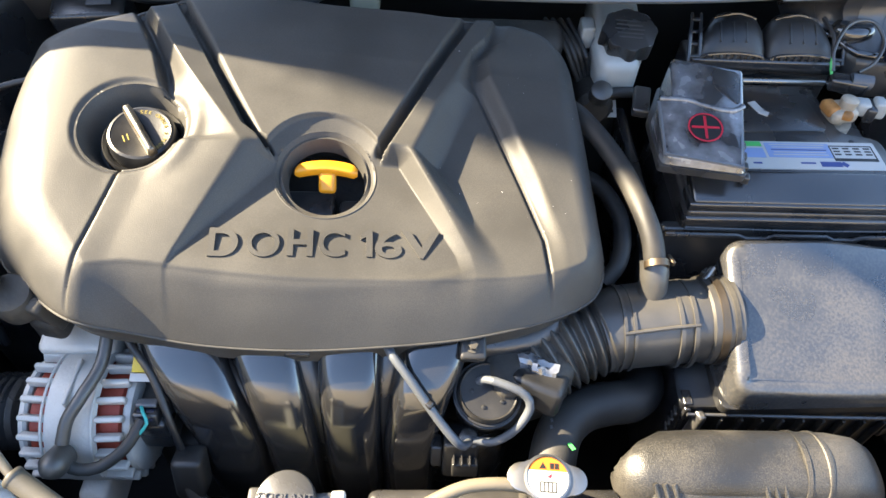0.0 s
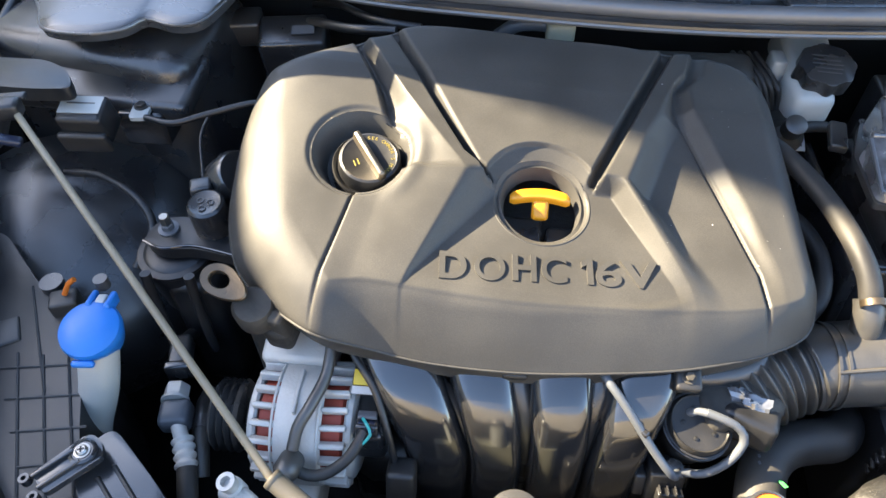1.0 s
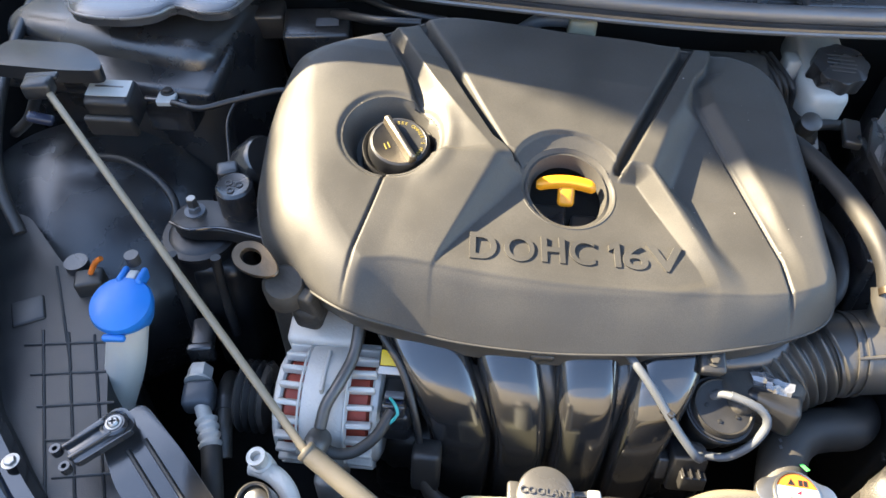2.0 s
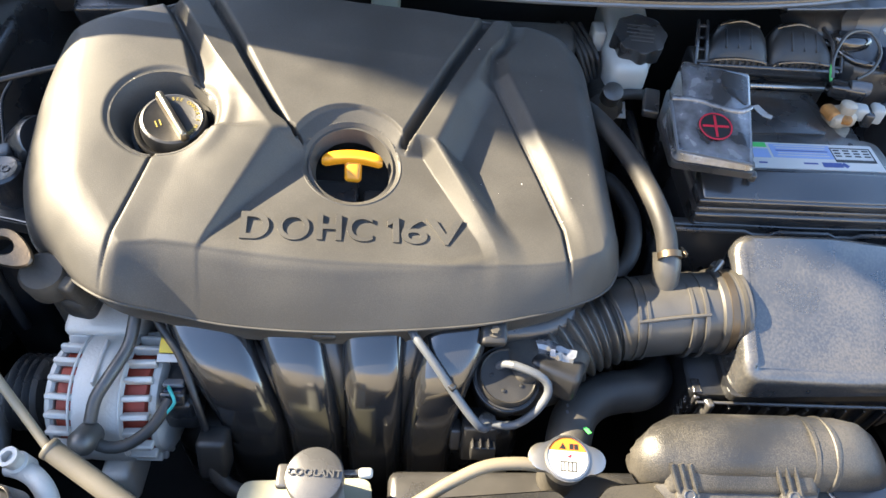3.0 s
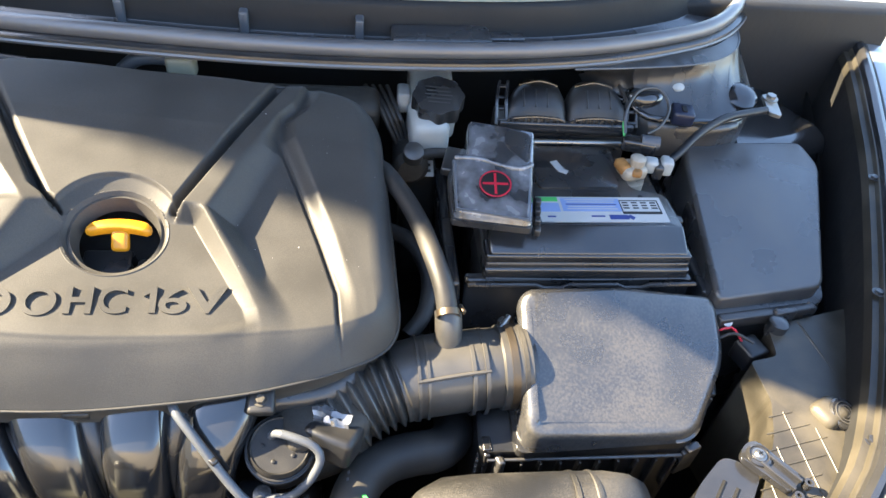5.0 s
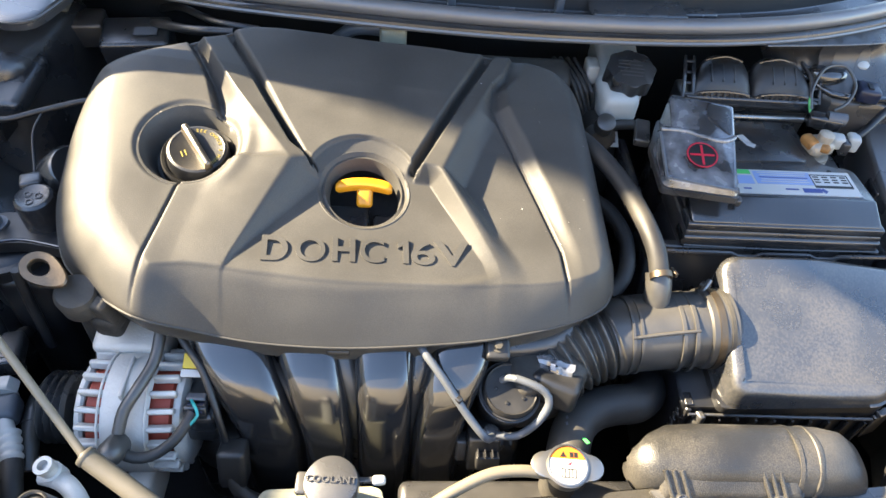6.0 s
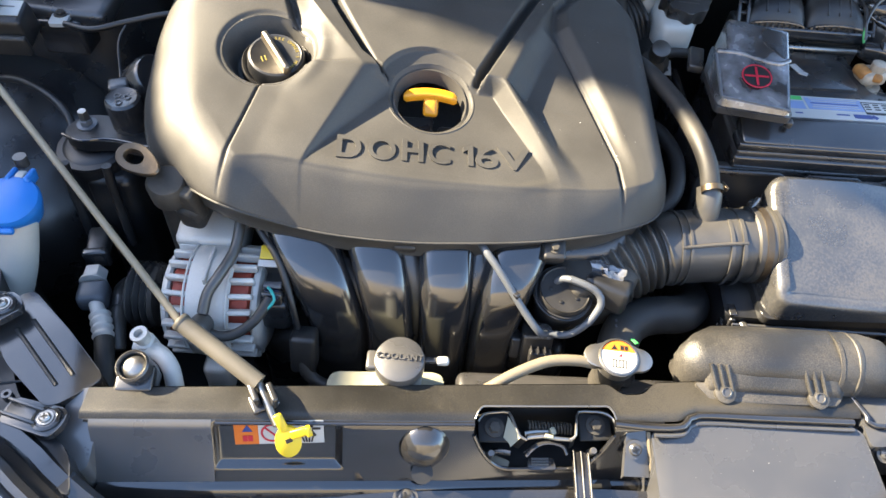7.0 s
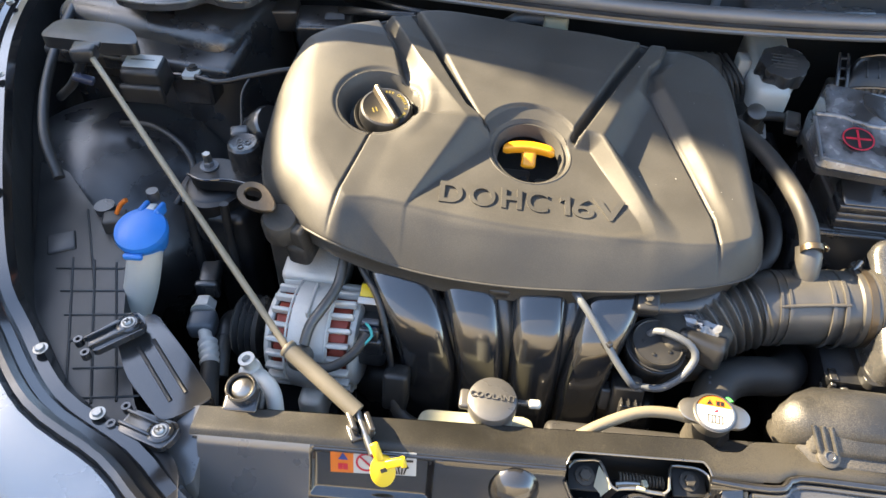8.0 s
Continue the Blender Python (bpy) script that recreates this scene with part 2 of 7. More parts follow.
def loft(sections, closed=True):
    """A skin over rings of equal count."""
    bm = bmesh.new()
    rings = [[bm.verts.new(q) for q in ring] for ring in sections]
    n = len(rings[0])
    for a, b in zip(rings, rings[1:]):
        for j in range(n if closed else n - 1):
            bm.faces.new((a[j], a[(j + 1) % n], b[(j + 1) % n], b[j]))
    if closed:
        bm.faces.new(rings[0][::-1])
        bm.faces.new(rings[-1])
    return bm


def round_outline(points, radius=0.01, segs=5):
    """A flat outline with its corners rounded."""
    out = []
    n = len(points)
    for k in range(n):
        a, b, c = (Vector(points[(k + j) % n]) for j in (-1, 0, 1))
        u, v = (a - b), (c - b)
        r = min(radius, 0.45 * u.length, 0.45 * v.length)
        p, q = b + u.normalized() * r, b + v.normalized() * r
        for j in range(segs + 1):
            t = j / segs
            out.append(tuple((1 - t) ** 2 * p + 2 * t * (1 - t) * b + t * t * q))
    return out


def plate(outline, thick, m, bevel=0.001, hole=None):
    """A flat plate in the plane of a pose m, of a thickness below it."""
    return moved(prism(outline, -thick, 0.0, bevel, segs=2), m)


def circle(r, n=32, at=(0, 0), squash=1.0):
    return [(at[0] + r * math.cos(2 * math.pi * k / n), at[1] + squash * r * math.sin(2 * math.pi * k / n)) for k in range(n)]


def lettering(text, size, m, mat, parent, name="lettering", extrude=0.0008, stretch=1.0, bold=0.0, spacing=1.0, label="", sink=0.0, fit=None):
    """Raised or printed writing in the built-in font, centred at the pose m."""
    cu = bpy.data.curves.new(name, "FONT")
    cu.body, cu.size, cu.extrude, cu.offset = text, size, extrude, bold
    cu.align_x, cu.align_y, cu.space_character = "CENTER", "CENTER", spacing
    tmp = bpy.data.objects.new(name, cu)
    scene.collection.objects.link(tmp)
    deps = bpy.context.evaluated_depsgraph_get()
    deps.update()
    me = bpy.data.meshes.new_from_object(tmp.evaluated_get(deps))
    bpy.data.objects.remove(tmp)
    bpy.data.curves.remove(cu)
    me.materials.clear()
    if fit:
        xs, ys = [v.co.x for v in me.vertices], [v.co.y for v in me.vertices]
        me.transform(Matrix.Diagonal((fit[0] / (max(xs) - min(xs)), fit[1] / (max(ys) - min(ys)), 1, 1)) @ Matrix.Translation((-(max(xs) + min(xs)) / 2, -(max(ys) + min(ys)) / 2, 0)))
    me.transform(m @ Matrix.Diagonal((stretch, 1, 1, 1)) @ Matrix.Translation((0, 0, extrude - sink)))
    return link_mesh(name, me, mat, parent, label, 30)


def bolt(parent, at, along=(0, 0, 1), r=0.006, h=0.006, mat=None, washer=1.5, name="bolt", cross=False):
    """A flanged hexagon bolt or a cross-head screw."""
    bm = lathe([(r * washer, 0), (r * washer, h * 0.25), (r * 1.05, h * 0.3)], at, along, 24)
    if cross:
        head = lathe([(r, 0), (r, h * 0.6), (r * 0.7, h), (r * 0.4, h)], at, along, 20)
        slot = [rbox((r * 1.1, r * 0.25, h * 0.3), (0, 0, h), (0, 0, a), 0) for a in (20, 110)]
        ob = part(name, joined(bm, head), mat or STEEL, parent)
        part("slot", moved(joined(*slot), axis_pose(at, along)), INK, ob)
        return ob
    head = lathe([(r, 0), (r, h * 0.9), (r * 0.85, h)], at, along, 6)
    return part(name, joined(bm, head), mat or STEEL, parent, smooth=30)


def ring_band(at, along, r, w, t, mat, parent, name="clamp", n=40):
    """A flat band round a hose."""
    return part(name, lathe([(r, -w / 2), (r + t, -w / 2), (r + t, w / 2), (r, w / 2)], at, along, n), mat, parent)


def pillow(outline, low, top, radius, steps=5, lean=0.0):
    """A slab over a flat outline whose upper edge is rounded all along; top is a height function."""
    pts = [Vector(p) for p in outline]
    n = len(pts)
    area = sum(pts[k].x * pts[(k + 1) % n].y - pts[(k + 1) % n].x * pts[k].y for k in range(n))
    inward = []
    for k in range(n):
        t = (pts[(k + 1) % n] - pts[k - 1]).normalized()
        inward.append(Vector((-t.y, t.x)) * (1 if area > 0 else -1))
    rings = [[(p.x - lean * q.x, p.y - lean * q.y, low) for p, q in zip(pts, inward)]]
    for j in range(steps + 1):
        a = math.pi / 2 * j / steps
        rings.append([((p + q * radius * (1 - math.cos(a))).x, (p + q * radius * (1 - math.cos(a))).y, top(p.x, p.y) - radius * (1 - math.sin(a))) for p, q in zip(pts, inward)])
    return loft(rings)


# ---- the setting: ground, added walls, body of the car round the engine bay ----
def sheet(name, x0, x1, y0, y1, z, mat, label):
    bm = bmesh.new()
    bm.faces.new([bm.verts.new(q) for q in ((x0, y0, z), (x1, y0, z), (x1, y1, z), (x0, y1, z))])
    return tagged(part(name, bm, mat), label, "ground", kind="structure")


# Unseen ground, kept pale to bounce light upwards.
sheet("ground", -400, 400, -400, 400, 0.0, ASPHALT, "pale unseen ground under the parked car")
# Unseen walls and pier, added and sized to throw shade on the bay.
wall = thing("wall_for_shade", "plain unseen walls added to shade the engine bay", "wall", (-3.05, 0.0, 0.0), kind="structure")
part("shade_pier", rbox((0.25, 0.43, 3.53), (-3.05, 1.635, 1.765), bevel=0.01), RENDERED, wall)
part("shade_wall", rbox((0.22, 7.0, 2.70), (-3.05, 4.40, 1.35), bevel=0.01), RENDERED, wall)
part("shade_wall_low", rbox((0.20, 9.0, 2.60), (-3.05, -3.60, 1.30), bevel=0.01), RENDERED, wall)

# Unseen wall, added so that glossy parts mirror a warm band.
far_wall = thing("wall_for_reflection", "plain unseen wall added for warm reflections", "wall", (0.0, -8.6, 0.0), kind="structure")
part("far_wall_face", rbox((26.0, 0.25, 4.4), (3.0, -8.6, 2.2), bevel=0.01), RENDERED, far_wall)


def ease(v, a, b):
    t = np.clip((v - a) / (b - a), 0, 1)
    return t * t * (3 - 2 * t)


def strip(line, profile, mat, name, parent=None, label="", smooth=40):
    """A strip along a line: profile gives (outward, up) offsets, the outward side lying to the right of the way."""
    rings = []
    pts = [Vector(p) for p in line]
    for k, p in enumerate(pts):
        way = pts[min(k + 1, len(pts) - 1)] - pts[max(k - 1, 0)]
        out = Vector((way.y, -way.x, 0)).normalized()
        rings.append([p + out * a + Vector((0, 0, b)) for a, b in profile])
    return part(name, loft(rings, closed=False), mat, parent, label, smooth)


# fender edges, from the windscreen to the front
EDGE_R = smooth_line([(0.93, 1.25, 0.95), (0.915, 0.95, 0.92), (0.855, 0.72, 0.88), (0.790, 0.56, 0.855), (0.708, 0.385, 0.825), (0.645, 0.275, 0.805), (0.592, 0.219, 0.795), (0.552, 0.178, 0.78), (0.46, 0.105, 0.75), (0.36, 0.04, 0.72), (0.27, -0.01, 0.70)], 0.02)
EDGE_L = smooth_line([(-0.99, 1.25, 0.95), (-0.985, 0.90, 0.91), (-0.925, 0.66, 0.895), (-0.815, 0.44, 0.87), (-0.71, 0.255, 0.83), (-0.650, 0.188, 0.805), (-0.573, 0.120, 0.795), (-0.482, 0.080, 0.785), (-0.427, 0.043, 0.775), (-0.33, -0.01, 0.74)], 0.02)


def fender(edge, side, name, label, rail=1.0):
    """A silver wing with its black inner rail, seal and clips; side is +1 to the right."""
    f = thing(name, label, "fender", (edge[8].x + side * 0.08, edge[8].y, 0.0), kind="structure")
    line = edge
    s = side
    # The right rail gets the sunlit tan; the left one stays black.
    strip(line, [(s * 0.040 * rail, -0.020), (s * 0.034 * rail, -0.008), (s * 0.022 * rail, -0.008), (s * 0.018 * rail, -0.002), (s * 0.006 * rail, 0.001)], GLOSS if rail == 1.0 else HEADR, "inner_rail", f, "glossy black inner rail")
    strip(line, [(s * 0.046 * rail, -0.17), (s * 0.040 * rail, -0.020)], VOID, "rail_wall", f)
    strip(line, [(s * 0.010, -0.002), (s * 0.008, 0.007), (s * 0.002, 0.011), (-s * 0.004, 0.009), (-s * 0.006, 0.0)], SATIN, "seal", f, "black rubber seal")
    strip(line, [(-s * 0.004, -0.004), (-s * 0.010, 0.006), (-s * 0.03, 0.004), (-s * 0.07, -0.014), (-s * 0.12, -0.05), (-s * 0.17, -0.12), (-s * 0.21, -0.25), (-s * 0.22, -0.5), (-s * 0.20, -0.7)], SILVER, "panel", f, "silver painted wing")
    return f


wing_r = fender(EDGE_R, 1, "fender_right", "silver car wing with sunlit tan inner rail and clips", 0.62)
wing_l = fender(EDGE_L, -1, "fender_left", "silver car wing with black inner rail and clips")
for x, y, z in ((0.640, 0.290, 0.797), (0.572, 0.218, 0.788), (0.727, 0.46, 0.832), (0.808, 0.64, 0.862)):
    bolt(wing_r, (x, y, z), (0, 0, 1), 0.005, 0.004, SATIN, name="clip")
for x, y, z in ((-0.935, 0.735, 0.898), (-0.845, 0.555, 0.882), (-0.745, 0.365, 0.852), (-0.600, 0.185, 0.798), (-0.512, 0.128, 0.786)):
    bolt(wing_l, (x, y, z), (0, 0, 1), 0.005, 0.004, STEEL, name="clip")
lens = thing("corner_lamp", "red edge of the lamp lens in the wing", "lamp", (0.83, 0.54, 0.80))
part("lens", tube([(0.850, 0.60, 0.858), (0.832, 0.54, 0.846), (0.812, 0.49, 0.834)], 0.010, 10, flat=0.6), LAMP_RED, lens)

# inner wings, bulkhead, floor of the bay; their near black carries deep shade
bay = thing("engine_bay", "black painted steel engine bay with deep shade put into its colour", "engine bay", (0, 0.5, 0.3), kind="structure")
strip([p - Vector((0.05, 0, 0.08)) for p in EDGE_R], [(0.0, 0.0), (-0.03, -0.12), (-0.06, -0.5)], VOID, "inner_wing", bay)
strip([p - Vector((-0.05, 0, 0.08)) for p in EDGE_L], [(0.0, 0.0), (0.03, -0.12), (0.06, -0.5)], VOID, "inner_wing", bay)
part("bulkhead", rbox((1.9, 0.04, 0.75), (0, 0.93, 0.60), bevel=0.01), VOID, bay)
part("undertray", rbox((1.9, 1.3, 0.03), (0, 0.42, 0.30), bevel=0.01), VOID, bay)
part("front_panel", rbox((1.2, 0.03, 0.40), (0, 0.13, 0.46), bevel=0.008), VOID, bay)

# cowl: seal, trough with ribs, grille, windscreen
cowl = thing("cowl", "black plastic cowl below the windscreen with rubber seal", "cowl", (0.0, 0.85, 0.9), kind="structure")
SEAL = smooth_line([(-0.80, 0.960, 0.965), (-0.60, 0.868, 0.965), (-0.368, 0.790, 0.965), (-0.157, 0.760, 0.965), (0.05, 0.744, 0.965), (0.259, 0.749, 0.965), (0.41, 0.770, 0.965), (0.532, 0.808, 0.965), (0.632, 0.861, 0.965), (0.70, 0.945, 0.97), (0.76, 1.10, 0.98)], 0.02)
part("seal", tube([p for p in SEAL], 0.0105, 14, smooth=False), SEALRUB, cowl, "black rubber bonnet seal")
strip(SEAL, [(0.006, -0.007), (0.013, -0.0075), (0.0165, -0.010), (0.0175, -0.014)], SATIN, "lip", cowl)
strip(SEAL, [(0.0165, -0.0135), (0.0185, -0.0130), (0.0200, -0.0150), (0.0185, -0.0185), (0.002, -0.019)], SEALRUB, "lower_lip", cowl)
strip(SEAL, [(-0.008, 0.000), (-0.012, -0.010), (-0.016, -0.016), (-0.050, -0.012), (-0.052, -0.010)], PANEL, "trough_floor", cowl)
# Trough wall and grille base darkened in colour to read as shaded.
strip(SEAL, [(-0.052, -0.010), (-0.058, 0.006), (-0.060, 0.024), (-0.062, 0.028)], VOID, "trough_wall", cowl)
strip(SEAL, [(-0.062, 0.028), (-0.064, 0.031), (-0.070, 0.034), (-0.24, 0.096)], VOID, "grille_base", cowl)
# Cream lifts the grille's light grey to how it looks in sun.
strip(SEAL[len(SEAL) // 3:-len(SEAL) // 4], [(-0.066, 0.0335), (-0.070, 0.0370), (-0.118, 0.0540), (-0.120, 0.0520)], CREAM, "grille", cowl, "perforated grille with sunlight put into its pale colour")
for x, y in ((-0.174, 0.832), (-0.022, 0.816), (0.122, 0.808)):
    part("rib", rbox((0.011, 0.046, 0.034), (x, y, 0.963), bevel=0.003), GREYTUBE, cowl, "pale grey rib")
part("drain_cover", rbox((0.130, 0.045, 0.016), (0.226, 0.783, 0.964), (0, 0, 3), 0.007), PANEL, cowl)
part("drain_tab", rbox((0.05, 0.018, 0.010), (0.312, 0.792, 0.962), (0, 0, 5), 0.004), PANEL, cowl)
for bank in range(7):
    holes = []
    for k in range(5):
        for j in range(3):
            x = -0.20 + bank * 0.078 + k * 0.0105
            y = 0.743 + 0.30 * (x - 0.10) ** 2 + 0.0715 + j * 0.0125
            holes.append(lathe([(0.0038, 0), (0.0038, 0.0010)], (x, y, 1.0028 + 0.355 * j * 0.0125 + 0.0006), (0, -0.36, 1), 10))
    part("hole_row", joined(*holes), INK, cowl, "rows of small round grille holes")
screen = thing("windscreen", "dark tinted windscreen glass", "windscreen", (0, 1.2, 1.0), kind="structure")
strip(SEAL, [(-0.225, 0.10), (-0.45, 0.25), (-0.95, 0.55)], GLASS, "pane", screen)

# the raised bonnet, unseen over the bay: silver outside, black lining inside
bonnet = thing("bonnet", "unseen raised silver bonnet with black lining, curved to cast shade", "bonnet", (0, 0.70, 1.15), kind="structure")
# Profile fitted so that the bonnet's left edge throws the cover's shade line.
BONNET = smooth_line([(0, 0.640, 1.03), (0, 0.666, 1.11), (0, 0.693, 1.175), (0, 0.731, 1.24), (0, 0.754, 1.315), (0, 0.785, 1.41), (0, 0.793, 1.48), (0, 0.788, 1.54), (0, 0.771, 1.615), (0, 0.748, 1.66), (0, 0.70, 1.78), (0, 0.60, 1.95), (0, 0.47, 2.10), (0, 0.34, 2.20)], 0.03)
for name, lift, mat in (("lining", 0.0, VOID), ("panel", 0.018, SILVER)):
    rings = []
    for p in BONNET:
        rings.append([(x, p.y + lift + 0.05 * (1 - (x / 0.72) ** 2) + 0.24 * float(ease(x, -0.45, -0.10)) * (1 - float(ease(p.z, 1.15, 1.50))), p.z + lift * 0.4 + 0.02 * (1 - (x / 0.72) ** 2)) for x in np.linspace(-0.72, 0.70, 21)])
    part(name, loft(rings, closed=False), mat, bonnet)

# strut housings beside the bulkhead
tower_r = thing("strut_housing", "black painted steel strut housing with dust", "strut housing", (0.62, 0.78, 0.5), kind="structure")
part("shell", rbox((0.30, 0.22, 0.36), (0.70, 0.82, 0.655), (0, 0, 24), 0.035, 0.86, 4), GLOSS, tower_r)
top_line = smooth_line([(0.40, 0.748, 0.945), (0.484, 0.758, 0.945), (0.574, 0.774, 0.945), (0.632, 0.803, 0.945), (0.668, 0.850, 0.945), (0.69, 0.93, 0.945)], 0.012)
low_line = smooth_line([(0.435, 0.800, 0.895), (0.486, 0.769, 0.895), (0.510, 0.735, 0.892), (0.569, 0.731, 0.890), (0.615, 0.732, 0.890), (0.655, 0.750, 0.892), (0.69, 0.81, 0.895)], 0.012)
rings = []
for k in range(41):
    a, b = top_line[round(k / 40 * (len(top_line) - 1))], low_line[round(k / 40 * (len(low_line) - 1))]
    rings.append([a + Vector((0.0, 0.03, 0.004)), a + Vector((0, 0.001, 0.001)), a] + [a.lerp(b, u) + Vector((0, 0.022 * math.sin(math.pi * u) * (1 - 0.8 * k / 40), 0)) for u in (0.12, 0.3, 0.5, 0.7, 0.88, 1.0)] + [b + Vector((0, -0.006, -0.004)), b + Vector((0.002, -0.012, -0.016)), b + Vector((0.002, -0.010, -0.06))])
part("front_panel", loft(rings, closed=False), BLACK, tower_r, "glossy black cowl side panel")
part("top_edge", tube([p + Vector((0, -0.001, 0.001)) for p in top_line], 0.0014, 8, smooth=False), GREYTUBE, tower_r)
part("low_rim", tube([p + Vector((0, -0.006, -0.003)) for p in low_line], 0.005, 10, smooth=False), GLOSS, tower_r)
part("knob", lathe([(0.024, 0), (0.024, 0.010), (0.016, 0.016), (0.004, 0.016)], (0.655, 0.772, 0.895), (0, -0.3, 1), 24), SATIN, tower_r)
part("boss", pillow(circle(0.028, 28, (0.510, 0.760), 0.7), 0.895, lambda x, y: 0.912, 0.010, 4), GLOSS, tower_r)
tower_l = thing("strut_housing", "black painted steel strut housing with dust", "strut housing", (-0.72, 0.76, 0.5), kind="structure")
part("shell", rbox((0.36, 0.24, 0.46), (-0.70, 0.80, 0.68), (0, 0, -10), 0.035, 0.86, 4), BLACK, tower_l)
part("ledge", rbox((0.30, 0.10, 0.03), (-0.70, 0.70, 0.865), (10, 0, -4), 0.010, 1, 4), BLACK, tower_l)
part("cap", lathe([(0.085, 0), (0.085, 0.02), (0.07, 0.035), (0.03, 0.035), (0.025, 0.028)], (-0.70, 0.81, 0.895), (0, -0.1, 1), 40), BLACK, tower_l, "dark strut cap")
low_l = smooth_line([(-0.80, 0.80, 0.945), (-0.752, 0.735, 0.945), (-0.722, 0.686, 0.945), (-0.663, 0.678, 0.945), (-0.624, 0.692, 0.945), (-0.606, 0.716, 0.945), (-0.568, 0.704, 0.945), (-0.537, 0.713, 0.945), (-0.522, 0.760, 0.945), (-0.515, 0.80, 0.945)], 0.010)
part("side_panel", loft([[p + Vector((0, 0.001, -0.012)), p, p + Vector((0, 0.003, 0.002)), p + Vector((0.004, 0.020, 0.004)), Vector((p.x * 0.9 - 0.06, max(p.y + 0.02, 0.82), 0.955)), Vector((p.x * 0.9 - 0.06, max(p.y + 0.02, 0.82) + 0.10, 0.985))] for p in low_l], closed=False), PANEL, tower_l, "dark cowl side panel with a wavy edge")
part("panel_edge", tube([p + Vector((0, 0, -0.001)) for p in low_l], 0.0022, 8, smooth=False), GREYPL, tower_l)
part("shelf", prism(round_outline([(-0.80, 0.655), (-0.712, 0.654), (-0.678, 0.636), (-0.655, 0.600), (-0.70, 0.596), (-0.80, 0.600)], 0.015, 5), 0.905, 0.922, 0.004), LAMPBOX, tower_l, "grey sheet metal shelf")
part("wheel_arch", lathe([(0.20, 0), (0.19, 0.09), (0.15, 0.14), (0.08, 0.165), (0.02, 0.17)], (-0.745, 0.590, 0.60), (0.15, -0.25, 1), 48), BLACK, tower_l)


# ---- engine cover ----
COVER_EDGE = [(-.334, .341, .848, .045), (-.283, .342, .826, .05), (-.220, .336, .817, .055), (-.135, .335, .813, .055), (-.050, .342, .812, .055), (.017, .351, .812, .052), (.072, .365, .811, .045), (.109, .379, .809, .038), (.140, .396, .806, .03),
              (.158, .413, .807, .026), (.166, .437, .813, .028), (.164, .475, .826, .03), (.160, .53, .842, .03), (.156, .58, .857, .03), (.151, .635, .871, .028), (.147, .675, .881, .026), (.135, .703, .890, .022), (.110, .722, .899, .016),
              (.056, .728, .912, .012), (.022, .722, .921, .010), (-.035, .714, .934, .010), (-.125, .713, .941, .010), (-.19, .716, .946, .011), (-.265, .712, .949, .012), (-.318, .684, .948, .013), (-.370, .661, .940, .018), (-.412, .647, .927, .028),
              (-.437, .633, .914, .036), (-.449, .605, .897, .05), (-.456, .56, .876, .06), (-.456, .52, .861, .07), (-.451, .47, .846, .075), (-.428, .417, .838, .068), (-.392, .383, .838, .058)]
WELL, HOLE = (-0.3095, 0.5235), (-0.1200, 0.4945)


def to_line(x, y, pts):
    """The distance to a broken line."""
    best = np.full(np.shape(x), 9.0)
    for (ax, ay), (bx, by) in zip(pts, pts[1:]):
        dx, dy = bx - ax, by - ay
        t = np.clip(((x - ax) * dx + (y - ay) * dy) / (dx * dx + dy * dy), 0, 1)
        best = np.minimum(best, np.hypot(x - ax - t * dx, y - ay - t * dy))
    return best


def across(x, y, ys, xs):
    """How far x lies to the right of a line given as x over y."""
    return x - np.interp(y, ys, xs)


def cover_plane(x, y):
    return 0.870 + 0.25 * (y - 0.39) - 0.10 * (x + 0.15)


SEAM_R = ((0.372, 0.376, 0.443, 0.508, 0.575, 0.633, 0.665, 0.74), (0.106, 0.106, 0.100, 0.079, 0.054, 0.031, 0.030, 0.054))


